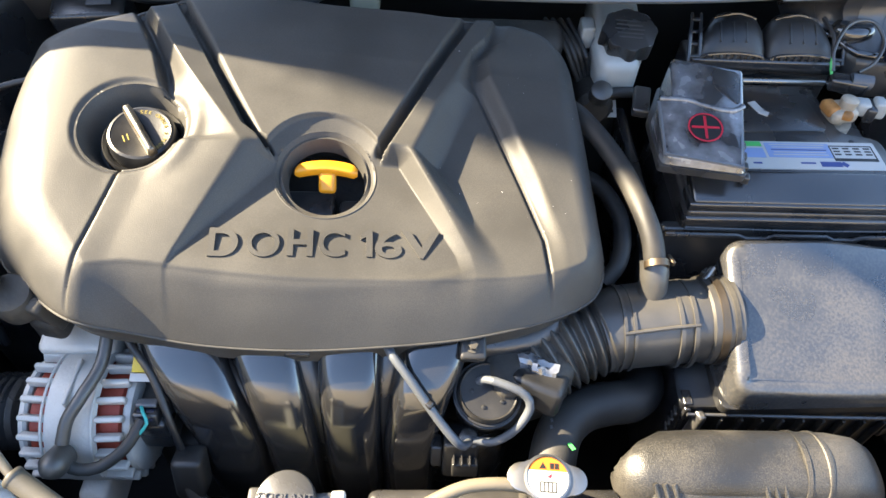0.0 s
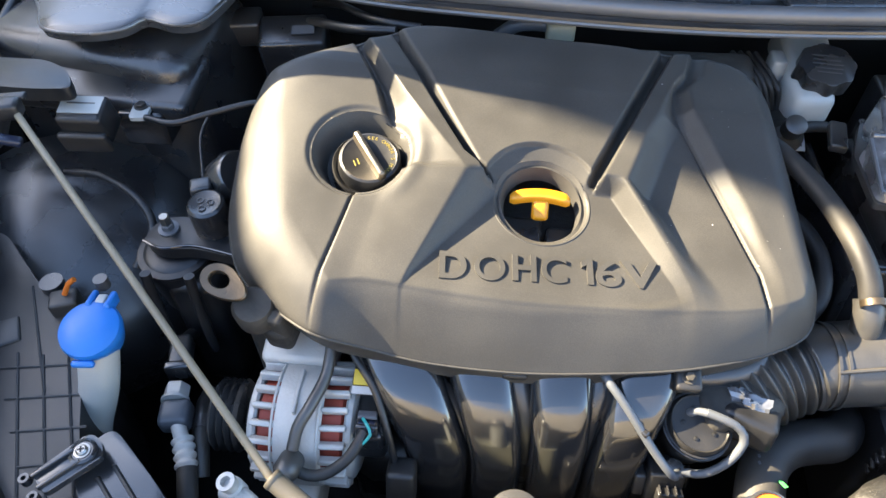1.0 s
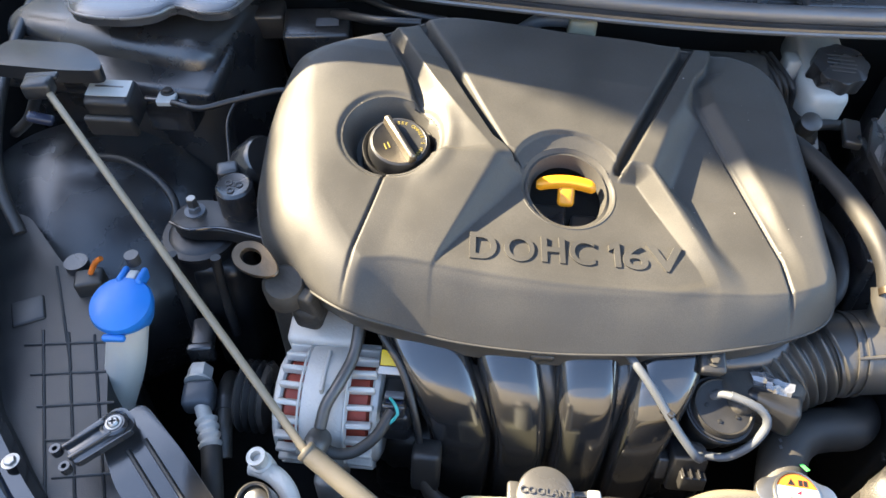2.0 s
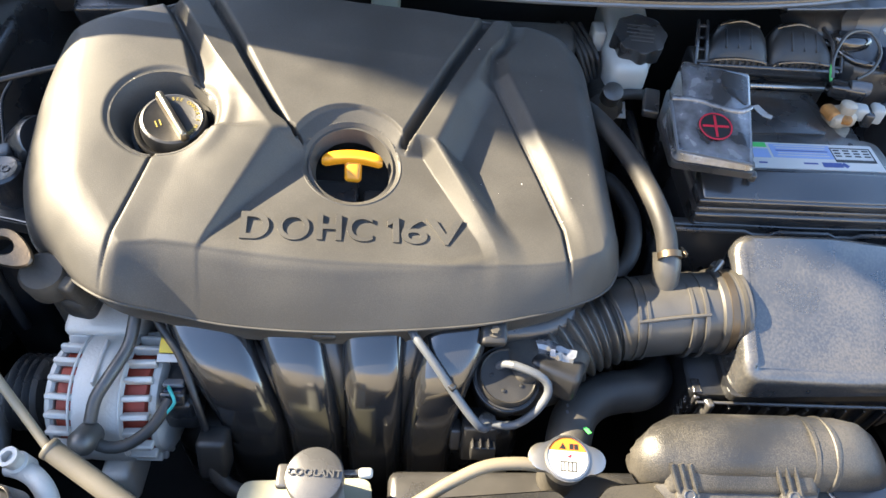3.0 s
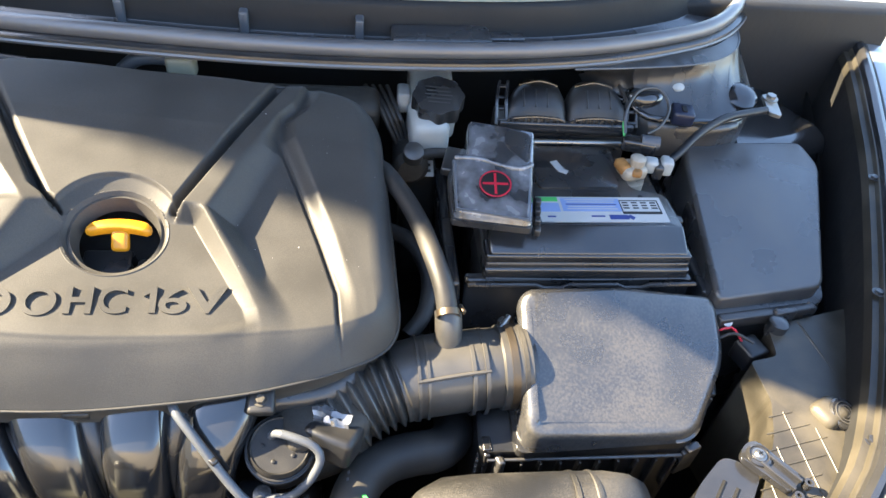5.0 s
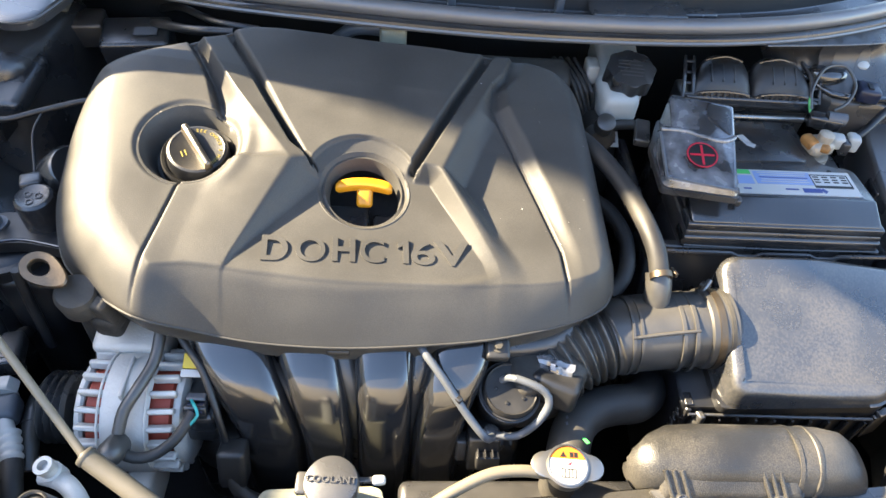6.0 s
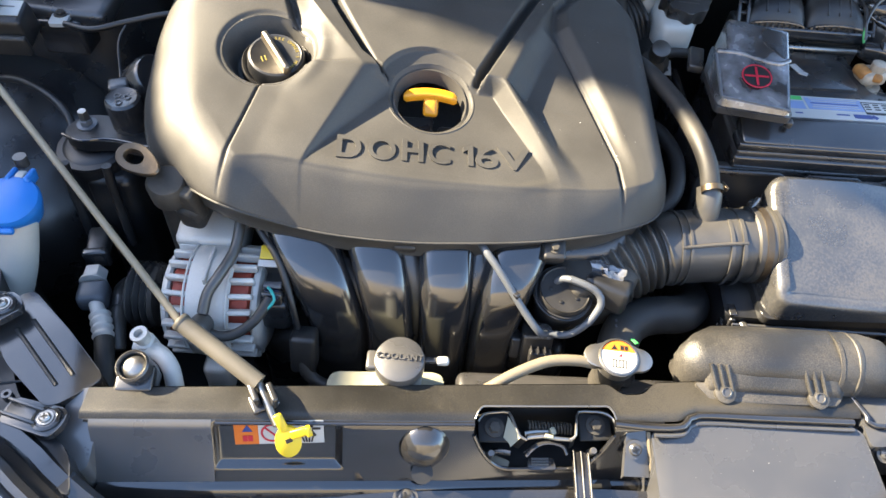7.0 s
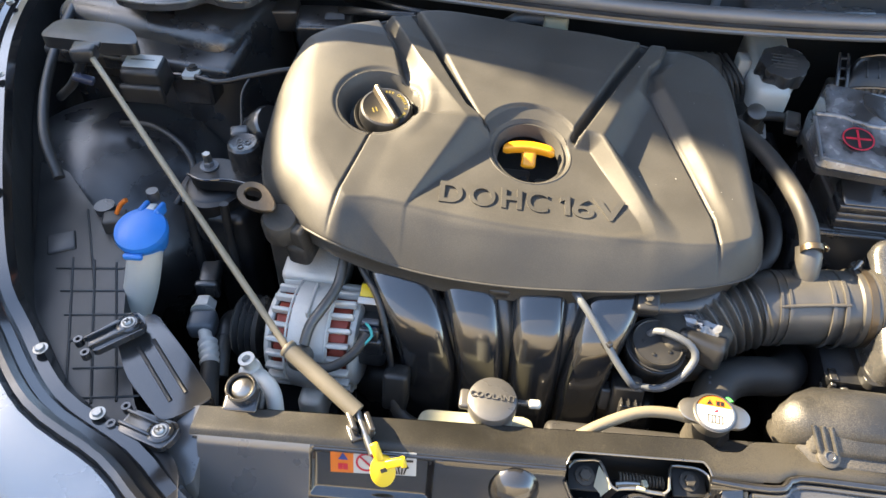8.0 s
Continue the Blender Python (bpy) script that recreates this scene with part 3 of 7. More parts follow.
def cover_top(x, y):
    """The height of the engine cover's upper face away from its rim."""
    h = cover_plane(x, y) - 2.7 * np.maximum(-0.36 - x, 0) ** 2 - 0.12 * np.maximum(y - 0.635, 0)
    ring = np.hypot(x - HOLE[0], y - HOLE[1])
    rear_l, rear_r = ease(y, 0.500, 0.513), ease(y, 0.510, 0.522)
    groove_l = across(x, y, (0.50, 0.517, 0.527, 0.578, 0.636, 0.683, 0.73), (-0.168, -0.181, -0.195, -0.2255, -0.2585, -0.2865, -0.314)) * 0.86
    groove_r = across(x, y, (0.50, 0.524, 0.70, 0.74), (-0.071, -0.060, 0.0205, 0.039)) * 0.91
    # left rib: a trough beside the plateau, a broad flank, a flat top up to the groove
    crest = np.interp(y, (0.503, 0.516, 0.559, 0.597, 0.64, 0.72), (-0.199, -0.207, -0.240, -0.269, -0.298, -0.348))
    trough = np.interp(y, (0.50, 0.54, 0.56, 0.575, 0.611, 0.656, 0.72), (-0.262, -0.262, -0.276, -0.283, -0.2955, -0.321, -0.360))
    deep = np.interp(y, (0.50, 0.545, 0.565, 0.59, 0.72), (0.0, 0.002, 0.009, 0.015, 0.016))
    top = np.interp(y, (0.503, 0.56, 0.62, 0.72), (0.018, 0.012, 0.006, 0.002))
    u = np.clip((x - trough) / (crest - trough), 0, 1)
    u = 0.75 * u + 0.25 * u * u * (3 - 2 * u)
    left = np.where(x < trough, -deep * (1 - ease((trough - x) * 0.87, 0.0015, 0.010)), -deep + (deep + top) * u)
    left = left - 0.15 * np.maximum(x - crest, 0)
    # plateau before it, and the flank that falls from its crest into the lettered field
    crest_f = np.interp(y, (0.378, 0.438, 0.503), (-0.253, -0.227, -0.199))
    foot_f = np.maximum(np.interp(y, (0.378, 0.386, 0.435, 0.491, 0.51), (-0.252, -0.250, -0.213, -0.170, -0.158)), crest_f + 0.003)
    high = 0.018 * np.clip((y - 0.378) / 0.125, 0, 1)
    low = -(0.001 + 0.008 * np.clip((y - 0.39) / 0.10, 0, 1))
    v = ease(x, crest_f - 0.002, foot_f)
    front_l = high * ease(x, -0.325, crest_f) * (1 - v) + low * v
    # right rib: flat top, then the fall into the hollow and the seam
    crest_r = np.interp(y, (0.40, 0.416, 0.471, 0.518, 0.585, 0.67, 0.688, 0.73), (0.030, 0.025, -0.008, -0.037, -0.012, 0.030, 0.043, 0.056))
    foot_r = crest_r - 0.0145
    lift = np.interp(y, (0.398, 0.44, 0.515, 0.58, 0.64, 0.73), (0.0, 0.006, 0.013, 0.008, 0.003, 0.001))
    seam = np.maximum(np.interp(y, *SEAM_R), crest_r + 0.004)
    hollow = np.interp(y, (0.376, 0.42, 0.46, 0.508, 0.575, 0.633, 0.67, 0.73), (0.0, 0.004, 0.009, 0.014, 0.017, 0.016, 0.011, 0.006))
    fall = ease(x, crest_r + 0.001, np.minimum(crest_r + 0.034, seam))
    past = x - seam
    shoulder = -hollow + (hollow - 0.001) * ease(past, 0.0005, 0.021) - 0.04 * np.maximum(past - 0.03, 0)
    beyond = np.where(past > 0, shoulder, lift * (1 - fall) - hollow * fall)
    rise = np.clip((x - foot_r) / (crest_r - foot_r), 0, 1)
    front_r = np.where(x < crest_r, low + (lift - low) * rise, beyond)
    rear_right = np.where(x < crest_r, lift, beyond)
    # middle panel behind the hole, with its bevels and the two grooves
    inside = np.minimum(groove_l, -groove_r)
    panel = 0.004 * ease(inside, 0.003, 0.010) * ease(ring, 0.0612, 0.0632) - 0.006 * np.clip((0.0632 - ring) / 0.0142, 0, 1)
    middle = np.where(groove_l < 0, left, np.where(groove_r > 0, rear_right, panel))
    cut = 0.0140 * (1 - ease(np.abs(groove_l), 0.0022, 0.0058)) * ease(y, 0.500, 0.512)
    cut = cut + 0.0140 * (1 - ease(np.abs(groove_r + 0.003), 0.003, 0.0085)) * ease(y, 0.512, 0.526)
    front = np.where(x < -0.11, front_l, front_r)
    rear = np.where(x < -0.11, rear_l, rear_r)
    h = h + front * (1 - rear) + middle * rear - cut * ease(ring, 0.050, 0.0632)
    # soft edge that closes the field towards the front
    end = np.interp(x, (-0.256, -0.213, -0.123, -0.015, 0.026), (0.377, 0.370, 0.372, 0.386, 0.400))
    h = h + 0.0012 * np.exp(-((y - end) / 0.006) ** 2) * ease(x, -0.27, -0.24) * (1 - ease(x, 0.01, 0.035))
    # seams of the side panels
    d = to_line(x, y, list(zip(SEAM_R[1], SEAM_R[0]))[:6])
    h = h - 0.0040 * (1 - ease(d, 0.0009, 0.0026)) * (1 - ease(y, 0.60, 0.64))
    d = to_line(x, y, [(-0.305, 0.492), (-0.309, 0.477), (-0.321, 0.422), (-0.330, 0.382), (-0.337, 0.335)])
    h = h - 0.0036 * (1 - ease(d, 0.0006, 0.0019))
    side = across(x, y, (0.335, 0.382, 0.422, 0.477, 0.492), (-0.337, -0.330, -0.321, -0.309, -0.305))
    h = h + np.where(side > 0, 0.0016 * ease(side, 0.0006, 0.0030) * (1 - ease(side, 0.004, 0.030)), 0.0) * (1 - ease(y, 0.478, 0.492))
    # lip of the filler well
    round_well = np.hypot(x - WELL[0], y - WELL[1])
    return h - 0.003 * (1 - ease(round_well, 0.052, 0.058)) + 0.003 * np.exp(-((round_well - 0.062) / 0.009) ** 2) * ease(x, -0.29, -0.24)


def cover_edge(count):
    """The cover's rim as evenly turned rows of x, y, height and rounding width."""
    pts = [Vector((x, y, z)) for x, y, z, w in COVER_EDGE]
    n = len(pts)
    fine = []
    for k in range(n):
        a, b, c, d = (np.array(COVER_EDGE[(k + j) % n]) for j in (-1, 0, 1, 2))
        for t in np.linspace(0, 1, 24, endpoint=False):
            fine.append(0.5 * (2 * b + (c - a) * t + (2 * a - 5 * b + 4 * c - d) * t * t + (3 * b - a - 3 * c + d) * t ** 3))
    fine = np.array(fine)
    step = np.r_[0, np.cumsum(np.hypot(*np.diff(np.vstack([fine, fine[:1]])[:, :2], axis=0).T))]
    want = np.linspace(0, step[-1], count, endpoint=False)
    closed = np.vstack([fine, fine[:1]])
    return np.stack([np.interp(want, step, closed[:, k]) for k in range(4)], 1)


COVER_RIM = cover_edge(960)


def cover_height(x, y):
    x, y = np.asarray(x, float), np.asarray(y, float)
    rim = COVER_RIM
    flat_x, flat_y = x.ravel(), y.ravel()
    d2 = np.full(flat_x.shape, 9.0)
    near = np.zeros(flat_x.shape, int)
    for k in range(0, len(rim), 3):
        q = (flat_x - rim[k, 0]) ** 2 + (flat_y - rim[k, 1]) ** 2
        better = q < d2
        d2[better], near[better] = q[better], k
    dist = np.full(flat_x.shape, 9.0)
    at = np.zeros((len(flat_x), 4))
    for step in range(-3, 3):
        a, b = rim[(near + step) % len(rim)], rim[(near + step + 1) % len(rim)]
        way = b[:, :2] - a[:, :2]
        u = np.clip(((flat_x - a[:, 0]) * way[:, 0] + (flat_y - a[:, 1]) * way[:, 1]) / np.maximum((way ** 2).sum(1), 1e-12), 0, 1)
        q = a + (b - a) * u[:, None]
        d = np.hypot(flat_x - q[:, 0], flat_y - q[:, 1])
        better = d < dist
        dist[better], at[better] = d[better], q[better]
    rz, rw = at[:, 2], at[:, 3]
    front = ease(-at[:, 1], -0.45, -0.40) * ease(at[:, 0], -0.40, -0.28)
    t = np.clip(1 - dist / (rw * (1 - front * (0.14 + 0.06 * ease(at[:, 0], -0.15, 0.0)))), 0, 1)
    f = (1 - np.sqrt(np.maximum(1 - t * t, 0))) * (1 - front) + front * (0.72 * t * t + 0.28 * t) * ease(t, 0.0, 0.12)
    top = cover_top(flat_x, flat_y)
    return (top * (1 - f) + rz * f).reshape(x.shape)


def build_cover():
    cover = thing("engine_cover", "grey moulded plastic engine cover with raised lettering", "engine cover", (-0.14, 0.53, 0.80))
    count, rows = len(COVER_RIM), 230
    mid = np.array([-0.14, 0.53])
    share = np.linspace(0.004, 1, rows) ** 0.9
    xy = mid + share[:, None, None] * (COVER_RIM[None, :, :2] - mid)
    for centre, radius in ((WELL, 0.0510), (HOLE, 0.0485)):
        off = xy - np.array(centre)
        d = np.hypot(off[..., 0], off[..., 1])
        snap = np.abs(d - radius) < 0.0010
        xy[snap] = (np.array(centre) + off / d[..., None] * radius)[snap]
    z = cover_height(xy[..., 0], xy[..., 1])
    z[-1] = COVER_RIM[:, 2]
    verts = np.concatenate([np.concatenate([xy, z[..., None]], -1).reshape(-1, 3),
                            np.c_[COVER_RIM[:, :2] * 0.997 + mid * 0.003, COVER_RIM[:, 2] - 0.003],
                            np.c_[COVER_RIM[:, :2] * 0.975 + mid * 0.025, COVER_RIM[:, 2] - 0.004],
                            np.c_[COVER_RIM[:, :2] * 0.97 + mid * 0.03, COVER_RIM[:, 2] - 0.03]])
    faces = []
    keep = np.ones((rows + 3, count), bool)
    for centre, radius in ((WELL, 0.0509), (HOLE, 0.0484)):
        keep[:rows] &= np.hypot(xy[..., 0] - centre[0], xy[..., 1] - centre[1]) > radius
    for r in range(rows + 2):
        for k in range(count):
            j = (k + 1) % count
            if keep[r, k] and keep[r, j] and keep[r + 1, k] and keep[r + 1, j]:
                faces.append(((r + 1) * count + k, (r + 1) * count + j, r * count + j, r * count + k))
    me = bpy.data.meshes.new("shell")
    me.from_pydata(verts.tolist(), [], faces)
    me.polygons.foreach_set("use_smooth", [True] * len(me.polygons))
    link_mesh("shell", me, COVER, cover, smooth=0)
    tilt = (0, -0.26, 1)
    # the filler well and the sleeve of the middle hole follow the slope of the skin
    for name, centre, r, steps in (("filler_well", WELL, 0.0510, ((-0.0040, -0.0008), (-0.0026, 0.0004), (-0.0008, 0.0002), (0.0008, -0.0022), (0.004, -0.010), (0.0075, -0.020), (0.0095, -0.028), (0.012, -0.032), (0.035, -0.032), (0.0505, -0.032))),
                                   ("hole_sleeve", HOLE, 0.0485, ((-0.0034, -0.0007), (-0.0022, 0.0004), (-0.0004, 0.0001), (0.0010, -0.0015), (0.0032, -0.005), (0.0062, -0.0115), (0.0090, -0.020), (0.0105, -0.028), (0.0080, -0.029), (0.006, -0.02)))):
        rings = []
        n = 72
        for inset, drop in steps:
            ring = []
            for k in range(n):
                a = 2 * math.pi * k / n
                px, py = centre[0] + r * math.cos(a), centre[1] + r * math.sin(a)
                hz = float(cover_height(px, py)) if drop > -0.009 else float(cover_plane(px, py))
                q = max(r - inset, 0.0005)
                ring.append((centre[0] + q * math.cos(a), centre[1] + q * math.sin(a) - 0.13 * drop, hz + drop))
            rings.append(ring)
        bm = bmesh.new()
        vs = [[bm.verts.new(q) for q in ring] for ring in rings]
        for a, b in zip(vs, vs[1:]):
            for k in range(n):
                bm.faces.new((a[k], a[(k + 1) % n], b[(k + 1) % n], b[k]))
        part(name, bm, COVER, cover)
    # raised lettering, letter by letter on the slope
    glyphs = (("D", -0.2045, 0.4085, 0.0265), ("O", -0.1690, 0.4115, 0.0300), ("H", -0.1355, 0.4155, 0.0235), ("C", -0.1065, 0.4175, 0.0250), ("1", -0.0735, 0.4205, 0.0112), ("6", -0.0535, 0.4210, 0.0255), ("V", -0.0225, 0.4235, 0.0375))
    for ch, x, y, wide in glyphs:
        z = float(cover_height(x, y))
        if ch == "1":
            one = [(0.0050, -0.0145), (0.0050, 0.0145), (0.0002, 0.0145), (-0.0062, 0.0098), (-0.0062, 0.0034), (-0.0010, 0.0064), (-0.0010, -0.0145)]
            part("letter", moved(prism(one, -0.0016, 0.0024, 0.0), pose(x, y, z, 14.0, 5.7, 4.4)), COVER, cover)
            continue
        lettering(ch, 0.0395, pose(x, y, z, 14.0, 5.7, 4.4), COVER, cover, "letter", 0.0020, 1.0, {"6": 0.0003, "C": 0.0004, "O": 0.0004}.get(ch, 0.0010), sink=0.0016, fit=(wide, 0.0290))
    bead = [Vector((x, y, z - 0.0012)) for x, y, z, w in COVER_RIM[::4]]
    part("rim_bead", tube(bead + bead[:1], 0.0016, 8, smooth=False), COVER, cover)
    # light flecks lying on the right-hand part
    rng = random.Random(5)
    for k in range(30):
        x, y = rng.uniform(-0.02, 0.15), rng.uniform(0.44, 0.675)
        if math.hypot(x - HOLE[0], y - HOLE[1]) < 0.06:
            continue
        r = rng.uniform(0.00018, 0.00045) * (2.2 if k in (3, 9, 14) else 1)
        part("fleck", rbox((r * 2, r * 1.4, r * 0.6), (x, y, float(cover_height(x, y)) + r * 0.2), (0, 0, rng.uniform(0, 180)), 0), WHITE, cover)
    return cover


build_cover()
oil_cap = thing("oil_filler_cap", "black oil filler cap with steel-edged grip and gold print", "filler cap", (-0.303, 0.533, 0.88))
tilt = Vector((0.10, -0.25, 1)).normalized()
cap_at = Vector((-0.3015, 0.5215, 0.8960))
part("disc", lathe([(0.0335, 0), (0.0335, 0.004), (0.0325, 0.016), (0.0310, 0.0190), (0.0285, 0.0200), (0.0275, 0.0193), (0.002, 0.0193)], cap_at, tilt, 60), LAMPBOX, oil_cap)
part("neck", lathe([(0.0400, -0.010), (0.0400, 0.006), (0.0385, 0.0080), (0.0365, 0.006), (0.0330, 0.002)], cap_at, tilt, 48), LAMPBOX, oil_cap)
face = Matrix.Translation(cap_at + tilt * 0.0194) @ pose(0, 0, 0, 14.0, 5.7, 0)
part("grip", moved(rbox((0.062, 0.0105, 0.012), (0, 0.000, 0.004), (0, 0, 126), 0.0025, (0.97, 0.62)), face), WORN, oil_cap, "worn grey grip")
part("grip_face", moved(rbox((0.056, 0.0024, 0.0010), (0, 0.000, 0.0102), (0, 0, 126), 0.0004), face), STEEL, oil_cap)
for k, ch in enumerate("SEE OWNER'S MANUAL"):
    a = radians(100 - k * 9.6)
    if ch != " ":
        lettering(ch, 0.0056, face @ pose(0.0242 * math.cos(a), 0.0242 * math.sin(a), 0, 0, 0, math.degrees(a) - 90), GOLDINK, oil_cap, "print", 0.00015)
for k in range(2):
    part("print_bar", moved(rbox((0.0075, 0.0012, 0.0004), (-0.0105 - 0.0034 * k, -0.0070 - 0.0025 * k, 0.0002), (0, 0, -62), 0), face), GOLDINK, oil_cap)
dip = thing("dipstick", "yellow plastic dipstick handle in the cover's hole", "dipstick", (-0.117, 0.52, 0.80))
HANDLE = (-0.1205, 0.508, 0.878)
bar = []
for k in range(17):
    u = -1 + k / 8
    w = 0.0068 * (1 - max(0, abs(u) - 0.86) / 0.14 * 0.45)
    mid = Vector((HANDLE[0] + 0.0315 * u, HANDLE[1] + 0.002 - 0.004 * u * u, HANDLE[2] + 0.002 - 0.003 * u * u))
    bar.append([mid + Vector((0, w * math.copysign(abs(math.cos(a)) ** 0.6, math.cos(a)), w * 0.9 * math.copysign(abs(math.sin(a)) ** 0.6, math.sin(a)))) for a in np.linspace(0, 2 * math.pi, 20, endpoint=False)])
part("bar", loft(bar), AMBER, dip)
part("stem", rbox((0.018, 0.010, 0.023), (HANDLE[0] + 0.001, HANDLE[1] - 0.008, HANDLE[2] - 0.009), (-42, 0, 0), 0.0045), AMBER, dip)
part("tube", lathe([(0.006, -0.06), (0.006, 0.0)], (HANDLE[0], HANDLE[1] - 0.012, HANDLE[2] - 0.040), (0, -0.3, 1), 14), DARKCAST, dip)
# the dark engine below the cover
engine = thing("engine_block", "dark sooty engine block below the cover", "engine", (-0.14, 0.55, 0.32))
part("block", rbox((0.50, 0.26, 0.40), (-0.14, 0.56, 0.55), bevel=0.02), DARKCAST, engine)
part("head", rbox((0.50, 0.20, 0.07), (-0.14, 0.545, 0.785), (14, 0, 0), 0.015), DARKCAST, engine)
part("coil", rbox((0.05, 0.035, 0.03), (-0.14, 0.50, 0.825), (15, 0, 0), 0.004), BLACK, engine)
part("coil", rbox((0.03, 0.03, 0.03), (-0.095, 0.495, 0.82), (15, 0, 0), 0.004), BLACK, engine)


# ---- intake manifold, front of the engine ----
manifold = thing("intake_manifold", "glossy black plastic intake manifold with four curved runners", "intake manifold", (-0.12, 0.30, 0.45))
for top, low, wt, wl in ((-0.266, -0.212, 0.044, 0.034), (-0.178, -0.150, 0.036, 0.0285), (-0.090, -0.088, 0.034, 0.0300), (-0.002, -0.030, 0.036, 0.0275)):
    line = smooth_line([(0, 0.44, 0.775), (0.0, 0.395, 0.782), (0.25, 0.355, 0.772), (0.7, 0.325, 0.742), (1, 0.310, 0.69), (1, 0.305, 0.60), (1, 0.32, 0.46)], 0.012)
    secs = []
    for k, q in enumerate(line):
        way = line[min(k + 1, len(line) - 1)] - line[max(k - 1, 0)]
        way = Vector((0, way.y, way.z)).normalized()
        up_n = Vector((0, way.z, -way.y))
        u = min(max(q.x, 0), 1)
        x, w = top + (low - top) * u, wt + (wl - wt) * u
        mid = Vector((x, q.y, q.z))
        secs.append([mid + Vector((w * math.copysign(abs(math.cos(a)) ** 0.5, math.cos(a)), 0, 0)) + up_n * 0.026 * math.copysign(abs(math.sin(a)) ** 0.75, math.sin(a)) for a in np.linspace(0, 2 * math.pi, 32, endpoint=False)])
    part("runner", loft(secs), RUNNER, manifold)
for a, b in ((-0.235, -0.187), (-0.138, -0.12), (-0.05, -0.06)):
    part("web", tube([(a, 0.40, 0.785), (a, 0.36, 0.775), (b, 0.325, 0.72), (b, 0.315, 0.60), (b, 0.33, 0.5)], 0.016, 12), BLACK, manifold)
part("plenum", rbox((0.40, 0.12, 0.16), (-0.12, 0.37, 0.56), bevel=0.03), BLACK, manifold)
part("flange", rbox((0.34, 0.03, 0.05), (-0.12, 0.42, 0.775), bevel=0.006), BLACK, manifold)
for x in (-0.138, 0.030):
    part("bolt_boss", rbox((0.026, 0.026, 0.016), (x, 0.352, 0.795), (20, 0, 0), 0.004), LAMPBOX, manifold)
    bolt(manifold, (x, 0.350, 0.802), (0, -0.3, 1), 0.005, 0.005, DARKCAST)

# ---- alternator ----
alt = thing("alternator", "cast aluminium alternator with slots over copper windings", "alternator", (-0.35, 0.335, 0.60))
AXIS_Y, AXIS_Z, R_ALT = 0.327, 0.697, 0.066
part("winding", lathe([(0.050, -0.046), (0.0555, -0.042), (0.0555, 0.042), (0.050, 0.046)], (-0.352, AXIS_Y, AXIS_Z), (1, 0, 0), 48), COPPER, alt, "red copper windings")
part("housing", lathe([(R_ALT - 0.004, -0.0250), (R_ALT, -0.0235), (R_ALT + 0.0012, -0.012), (R_ALT + 0.0012, 0.012), (R_ALT, 0.0225), (R_ALT - 0.004, 0.0240)], (-0.352, AXIS_Y, AXIS_Z), (1, 0, 0), 64), CAST, alt)
for end, x0 in ((-1, -0.404), (1, -0.300)):
    part("end_bell", lathe([(0.020, 0.004), (0.050, 0.004), (0.0560, 0.0010), (0.0575, -0.004), (0.0550, -0.0065)], (x0, AXIS_Y, AXIS_Z), (end, 0, 0), 64), CAST, alt)
    for k in range(22):
        a = 2 * math.pi * k / 22
        at = Matrix.Translation((x0 - end * 0.016, AXIS_Y, AXIS_Z)) @ Matrix.Rotation(a, 4, "X")
        part("fin", moved(rbox((0.027, 0.0068, 0.010), (0, 0, R_ALT - 0.0045), (0, 0, 2.5 * end), bevel=0.0014, segs=1, taper=(1, 0.85)), at), CAST, alt)
part("pulley", lathe([(0.012, -0.02), (0.036, -0.02), (0.040, -0.016), (0.034, -0.012), (0.040, -0.008), (0.034, -0.004), (0.040, 0.0), (0.034, 0.004), (0.040, 0.008), (0.036, 0.012), (0.01, 0.012)], (-0.436, AXIS_Y, AXIS_Z), (1, 0, 0), 40), BLACK, alt)
part("bracket", rbox((0.078, 0.056, 0.050), (-0.368, 0.392, 0.742), (10, 0, 0), 0.008), CAST, alt)
part("bracket_leg", rbox((0.016, 0.060, 0.022), (-0.404, 0.424, 0.762), (10, 0, 8), 0.005), CAST, alt)
part("bracket_leg", rbox((0.018, 0.050, 0.022), (-0.334, 0.418, 0.762), (10, 0, -4), 0.005), CAST, alt)
part("mould_line", tube([(-0.378, AXIS_Y + 0.0668 * math.cos(a), AXIS_Z + 0.0668 * math.sin(a)) for a in np.linspace(0.9, 3.2, 24)], 0.0014, 6, smooth=False), CAST, alt)
part("mould_line", tube([(-0.331, AXIS_Y + 0.0668 * math.cos(a), AXIS_Z + 0.0668 * math.sin(a)) for a in np.linspace(0.9, 3.2, 24)], 0.0014, 6, smooth=False), CAST, alt)
part("casting_rib", rbox((0.004, 0.050, 0.010), (-0.3555, 0.325, 0.7615), (0, 0, 0), 0.0015), CAST, alt)
part("foot", rbox((0.03, 0.05, 0.06), (-0.352, 0.275, 0.63), (0, 0, 0), 0.008), CAST, alt)
part("regulator", rbox((0.035, 0.055, 0.05), (-0.282, 0.318, 0.715), (0, 0, 0), 0.008), BLACK, alt)
part("connector", rbox((0.024, 0.024, 0.016), (-0.282, 0.303, 0.745), (-20, 0, 0), 0.003), BLACK, alt)
part("connector_face", rbox((0.020, 0.010, 0.004), (-0.282, 0.308, 0.7555), (-20, 0, 0), 0.0015), GREYTUBE, alt, "pale grey plug top")
for k in range(4):
    part("connector_cell", rbox((0.0075, 0.0055, 0.003), (-0.2865 + 0.009 * (k % 2), 0.3005 - 0.0065 * (k // 2), 0.7535 - 0.0022 * (k // 2)), (-20, 0, 0), 0.0008), DARKBLUE, alt)
